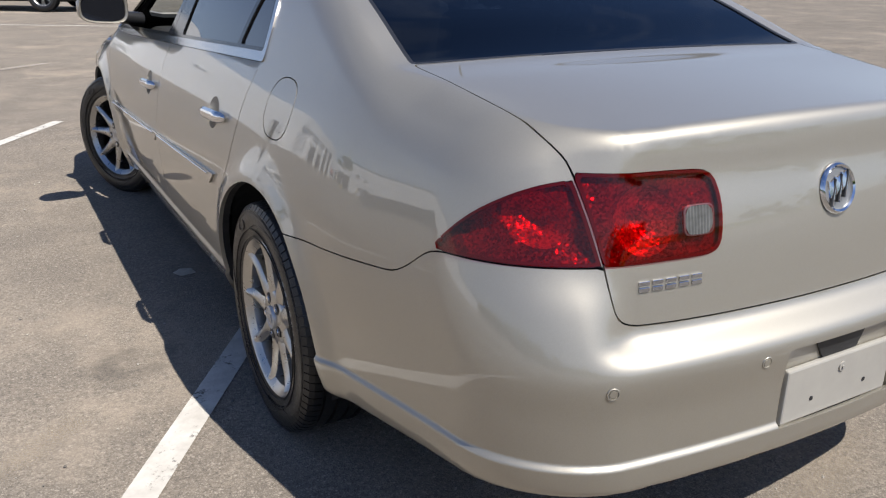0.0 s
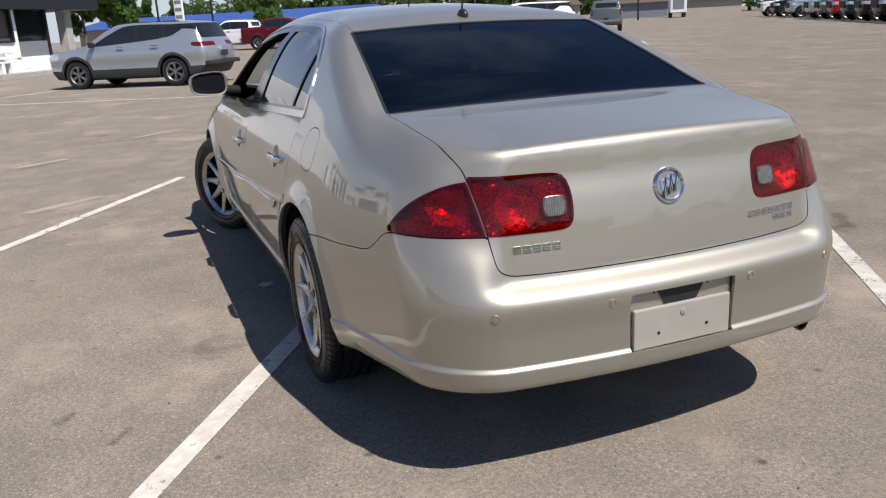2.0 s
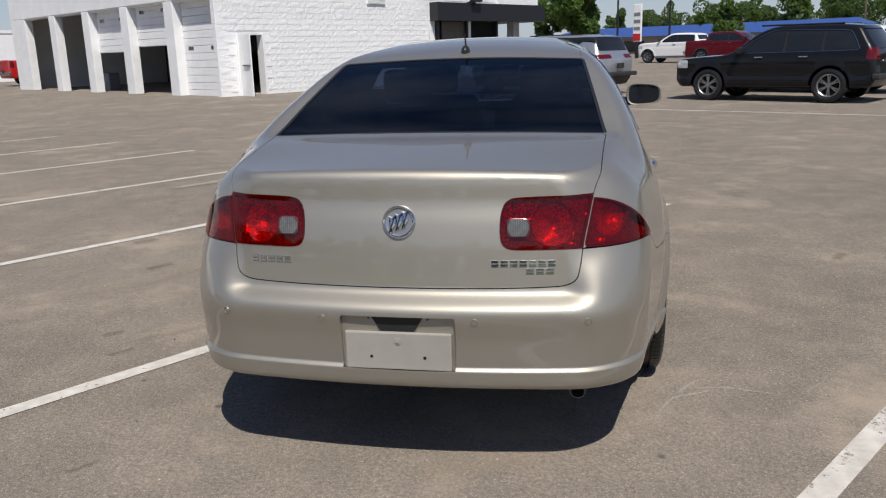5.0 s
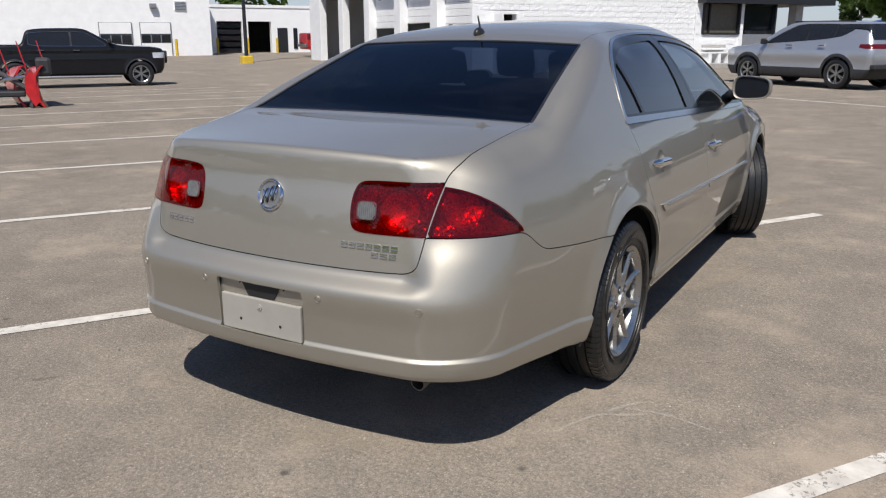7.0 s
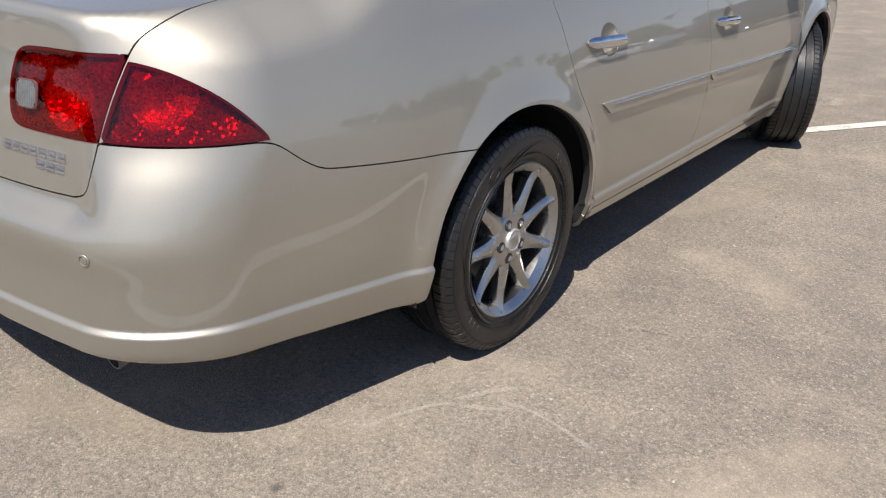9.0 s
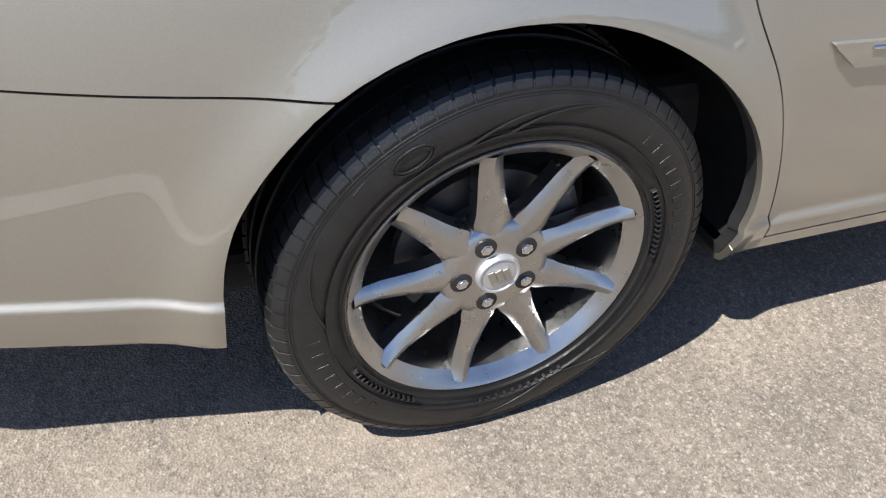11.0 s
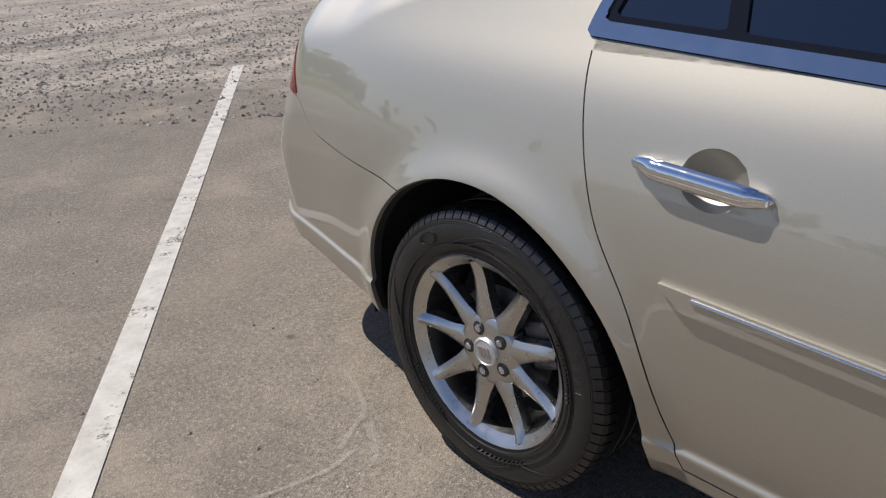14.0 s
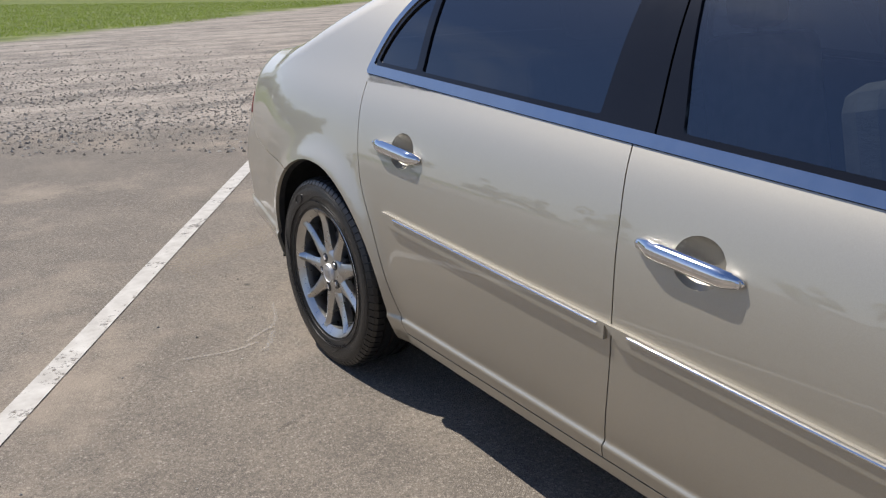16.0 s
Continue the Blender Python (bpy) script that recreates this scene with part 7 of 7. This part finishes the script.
M_LEAF = (foliage("leaf_green", (0.045, 0.090, 0.022), (0.120, 0.200, 0.050)), foliage("leaf_dark", (0.045, 0.080, 0.030), (0.115, 0.175, 0.060)), foliage("leaf_olive", (0.050, 0.065, 0.020), (0.130, 0.150, 0.050)))
M_BARK = plain("bark", (0.11, 0.09, 0.07), 0.9, 0.0, 0.3, 6.0, 0.6, 30.0)


def crown_mesh(rs, height, spread, low, n, size):
    """Leaves in uneven clumps: (verts, faces)."""
    clumps = [(rs.normal(0, 0.38, 3), rs.uniform(0.16, 0.34)) for _ in range(16)]
    c = np.array([k[0] for k in clumps])
    r = np.array([k[1] for k in clumps])
    pick = rs.integers(0, len(c), n)
    d = rs.normal(size=(n, 3))
    d /= np.linalg.norm(d, axis=1)[:, None]
    pt = c[pick] + d * (r[pick] * rs.uniform(0.55, 1.0, n) ** 0.5)[:, None]
    pt[:, 2] = np.clip(pt[:, 2], -0.75, 0.95)
    pt = pt * [spread, spread, (height - low) / 1.75] + [0, 0, low + (height - low) * 0.46]
    a = rs.normal(size=(n, 3))
    a /= np.linalg.norm(a, axis=1)[:, None]
    b = np.cross(a, rs.normal(size=(n, 3)))
    b /= np.linalg.norm(b, axis=1)[:, None]
    sz = size * rs.uniform(0.5, 1.2, n)[:, None]
    quad = np.stack([pt - a * sz, pt - b * sz * 0.55, pt + a * sz, pt + b * sz * 0.55], 1).reshape(-1, 3)
    return quad, np.arange(4 * n).reshape(-1, 4)


def tree(p, s, height, spread, low, n, size, leaf, seed, label):
    rs = np.random.default_rng(seed)
    e = empty("tree", lot_pose(p, s, 0, seed * 37), label, "tree", "trees round the lot")
    bm = bmesh.new()
    rod(bm, (0, 0, -0.2), (0.1, 0, low + 0.5), 0.03 * height, 0.018 * height, 9)
    rod(bm, (0.1, 0, low + 0.4), (0, 0.1, height * 0.8), 0.018 * height, 0.005 * height, 8)
    for k in range(6):
        a = k * 1.05 + seed
        z = low + 0.2 + 0.1 * k * height * 0.6
        rod(bm, (0.05, 0, z), (spread * 0.6 * math.cos(a), spread * 0.6 * math.sin(a), z + height * 0.16), 0.010 * height, 0.003 * height, 6)
    part("trunk", bm, M_BARK, e)
    v, f = crown_mesh(rs, height, spread, low, n, size)
    mesh_object("crown", v.tolist(), f.tolist(), leaf, e)


tree(-40.5, 61, 9.0, 3.4, 1.2, 5200, 0.30, M_LEAF[0], 1, "broad green tree beside the building")
tree(-47, 66, 7.0, 3.0, 1.0, 3000, 0.30, M_LEAF[1], 2, "dark green tree behind the building")
tree(-30.6, 71, 4.9, 2.1, 1.6, 3200, 0.22, M_LEAF[0], 3, "small round green street tree")
tree(-36, 100, 9, 3.4, 1.5, 1800, 0.45, M_LEAF[1], 4, "tall tree behind the blue-roofed store")
tree(-50, 44, 8.0, 3.2, 2.2, 2600, 0.35, M_LEAF[0], 5, "green tree behind the workshop roof")
tree(-75, 17, 9.5, 4.0, 2.0, 2200, 0.4, M_LEAF[0], 6, "green tree rising behind the service wing")

rs = np.random.default_rng(11)
verts, faces, tv, tf = [], [], [], []
for k in range(64):
    p = -75 + 150 * k / 63 + rs.uniform(-1.5, 1.5)
    s = 122 + rs.uniform(-10, 18) - 0.22 * max(0.0, p)
    hgt = rs.uniform(5.5, 9.0) if p < -20 else rs.uniform(7, 11.5) if p < 5 else rs.uniform(10, 15)
    v, f = crown_mesh(rs, hgt, rs.uniform(2.6, 4.4), 0.8, 4600, 0.21)
    o = lot(p, s)
    faces.append(f + sum(len(q) for q in verts))
    verts.append(v + np.array(o))
    t = len(tv)
    for dx, dy, dz in ((-0.2, -0.2, 0), (0.2, -0.2, 0), (0.2, 0.2, 0), (-0.2, 0.2, 0), (-0.1, -0.1, hgt * 0.8), (0.1, -0.1, hgt * 0.8), (0.1, 0.1, hgt * 0.8), (-0.1, 0.1, hgt * 0.8)):
        tv.append((o.x + dx, o.y + dy, o.z + dz))
    tf += [tuple(t + i for i in q) for q in ((0, 1, 5, 4), (1, 2, 6, 5), (2, 3, 7, 6), (3, 0, 4, 7))]
for k in range(40):
    v, f = crown_mesh(rs, rs.uniform(10, 15), rs.uniform(3.4, 5.0), 0.4, 2600, 0.30)
    faces.append(f + sum(len(q) for q in verts))
    verts.append(v + np.array(lot(-22 + 2.5 * k + rs.uniform(-1, 1), 141 - 0.22 * max(0.0, -22 + 2.5 * k) + rs.uniform(-5, 5))))
woods = mesh_object("woods", np.concatenate(verts).tolist(), np.concatenate(faces).tolist(), M_LEAF[1])
tagged(woods, "belt of mixed green trees along the horizon", "woods", kind="stuff")
trunks = mesh_object("woods_trunks", tv, tf, M_BARK)
tagged(trunks, "trunks of the trees along the horizon", "woods", kind="stuff")
# the same belt goes on behind the field
verts, faces = [], []
for k in range(64):
    p = -130 + 260 * k / 63 + rs.uniform(-1.0, 1.0)
    v, f = crown_mesh(rs, rs.uniform(10, 13), rs.uniform(5.0, 6.5), 0.0, 2000, 0.5)
    faces.append(f + sum(len(q) for q in verts))
    verts.append(v + np.array(lot(p, -84 + rs.uniform(-4, 4))))
tagged(mesh_object("field_woods", np.concatenate(verts).tolist(), np.concatenate(faces).tolist(), M_LEAF[1]), "belt of trees across the field", "woods", kind="stuff")

# scattered clumps along the far side of the lot
verts, faces = [], []
for k in range(22):
    if k in (3, 4, 9, 10, 15):
        continue
    v, f = crown_mesh(rs, rs.uniform(6, 12), rs.uniform(3.5, 5.5), 0.3, 900, 0.5)
    faces.append(f + sum(len(q) for q in verts))
    verts.append(v + np.array(lot(105 + rs.uniform(-8, 8), -90 + 9.5 * k)))
tagged(mesh_object("side_woods", np.concatenate(verts).tolist(), np.concatenate(faces).tolist(), M_LEAF[1]), "broken belt of trees along the side of the lot", "woods", kind="stuff")

# ---- turf and loose stones ----
rs = np.random.default_rng(21)
n = 90000
p, s = rs.uniform(2, 30, 4 * n), -15.2 - rs.uniform(0, 1, 4 * n) ** 1.6 * 30
edge = np.maximum(s + 15.5, 13.5 + 0.235 * s - p) + 0.9 * np.sin(0.7 * p + 0.3 * s) + 0.6 * np.sin(1.9 * p - 0.8 * s + 1)
keep = np.nonzero(edge + np.abs(rs.normal(0, 0.8, 4 * n)) < 0)[0][:n]
p, s, n = p[keep], s[keep], len(keep)
c = np.stack([p * EP.x + s * ES.x, p * EP.y + s * ES.y, np.zeros(n)], 1)
ang = rs.uniform(0, 6.28, n)
w = np.stack([np.cos(ang), np.sin(ang), np.zeros(n)], 1) * rs.uniform(0.006, 0.018, n)[:, None]
top = c + np.stack([rs.normal(0, 0.05, n), rs.normal(0, 0.05, n), rs.uniform(0.02, 0.075, n)], 1)
blades = np.stack([c - w, c + w, top], 1).reshape(-1, 3)
tagged(mesh_object("grass", blades.tolist(), np.arange(3 * n).reshape(-1, 3).tolist(), foliage("turf", (0.09, 0.13, 0.025), (0.22, 0.26, 0.06))), "rough mown grass at the edge of the gravel", "grass", kind="stuff")


def stones(n, place, lo, hi, name, label, seed):
    rs = np.random.default_rng(seed)
    base = np.array([(1, 0, 0), (-1, 0, 0), (0, 1, 0), (0, -1, 0), (0, 0, 0.8), (0, 0, -0.5)], float)
    tri = np.array([(0, 2, 4), (2, 1, 4), (1, 3, 4), (3, 0, 4), (2, 0, 5), (1, 2, 5), (3, 1, 5), (0, 3, 5)])
    c = place(rs, n)
    size = lo + (hi - lo) * rs.uniform(0, 1, n) ** 3
    v = base[None] * rs.uniform(0.6, 1.2, (n, 6, 1)) * size[:, None, None]
    a = rs.uniform(0, 6.28, n)
    x, y = v[..., 0].copy(), v[..., 1].copy()
    v[..., 0], v[..., 1] = x * np.cos(a)[:, None] - y * np.sin(a)[:, None], x * np.sin(a)[:, None] + y * np.cos(a)[:, None]
    v = v + c[:, None, :]
    f = (tri[None] + 6 * np.arange(n)[:, None, None]).reshape(-1, 3)
    m = Nodes(name)
    m.set(Base_Color=m.ramp(m.add("ShaderNodeNewGeometry").outputs["Random Per Island"], (0.0, (0.12, 0.108, 0.095)), (0.6, (0.26, 0.235, 0.20)), (1.0, (0.46, 0.43, 0.38))), Roughness=0.9, Diffuse_Roughness=0.5)
    tagged(mesh_object(name, v.reshape(-1, 3).tolist(), f.tolist(), m.mat), label, "stones", kind="stuff")


def on_gravel(rs, n):
    # thrown up in ridges beside the wheel ruts
    p, s = rs.uniform(-8, 16, 4 * n), -3.2 - np.abs(rs.normal(0, 4.2, 4 * n))
    u, v = (p + s) * 0.707, (s - p) * 0.707
    ridge = 0.5 + 0.5 * np.sin(3.1 * v + 0.8 * np.sin(0.9 * u) + 1.7 * np.sin(0.63 * v))
    keep = np.argsort(rs.uniform(0, 1, 4 * n) ** (1 / (0.30 + ridge)))[-n:]
    p, s = p[keep], s[keep]
    return np.stack([p * EP.x + s * ES.x, p * EP.y + s * ES.y, np.full(n, 0.002)], 1)


def on_lot(rs, n):
    x, y = rs.uniform(-5, 5, n), rs.uniform(-4, 6, n)
    return np.stack([x, y, np.array([rise(q) for q in y]) + 0.001], 1)


stones(52000, on_gravel, 0.004, 0.024, "gravel", "loose grey gravel beyond the asphalt edge", 31)
stones(3500, on_lot, 0.0018, 0.0075, "loose_grit", "scattered grit and small stones on the asphalt", 32)
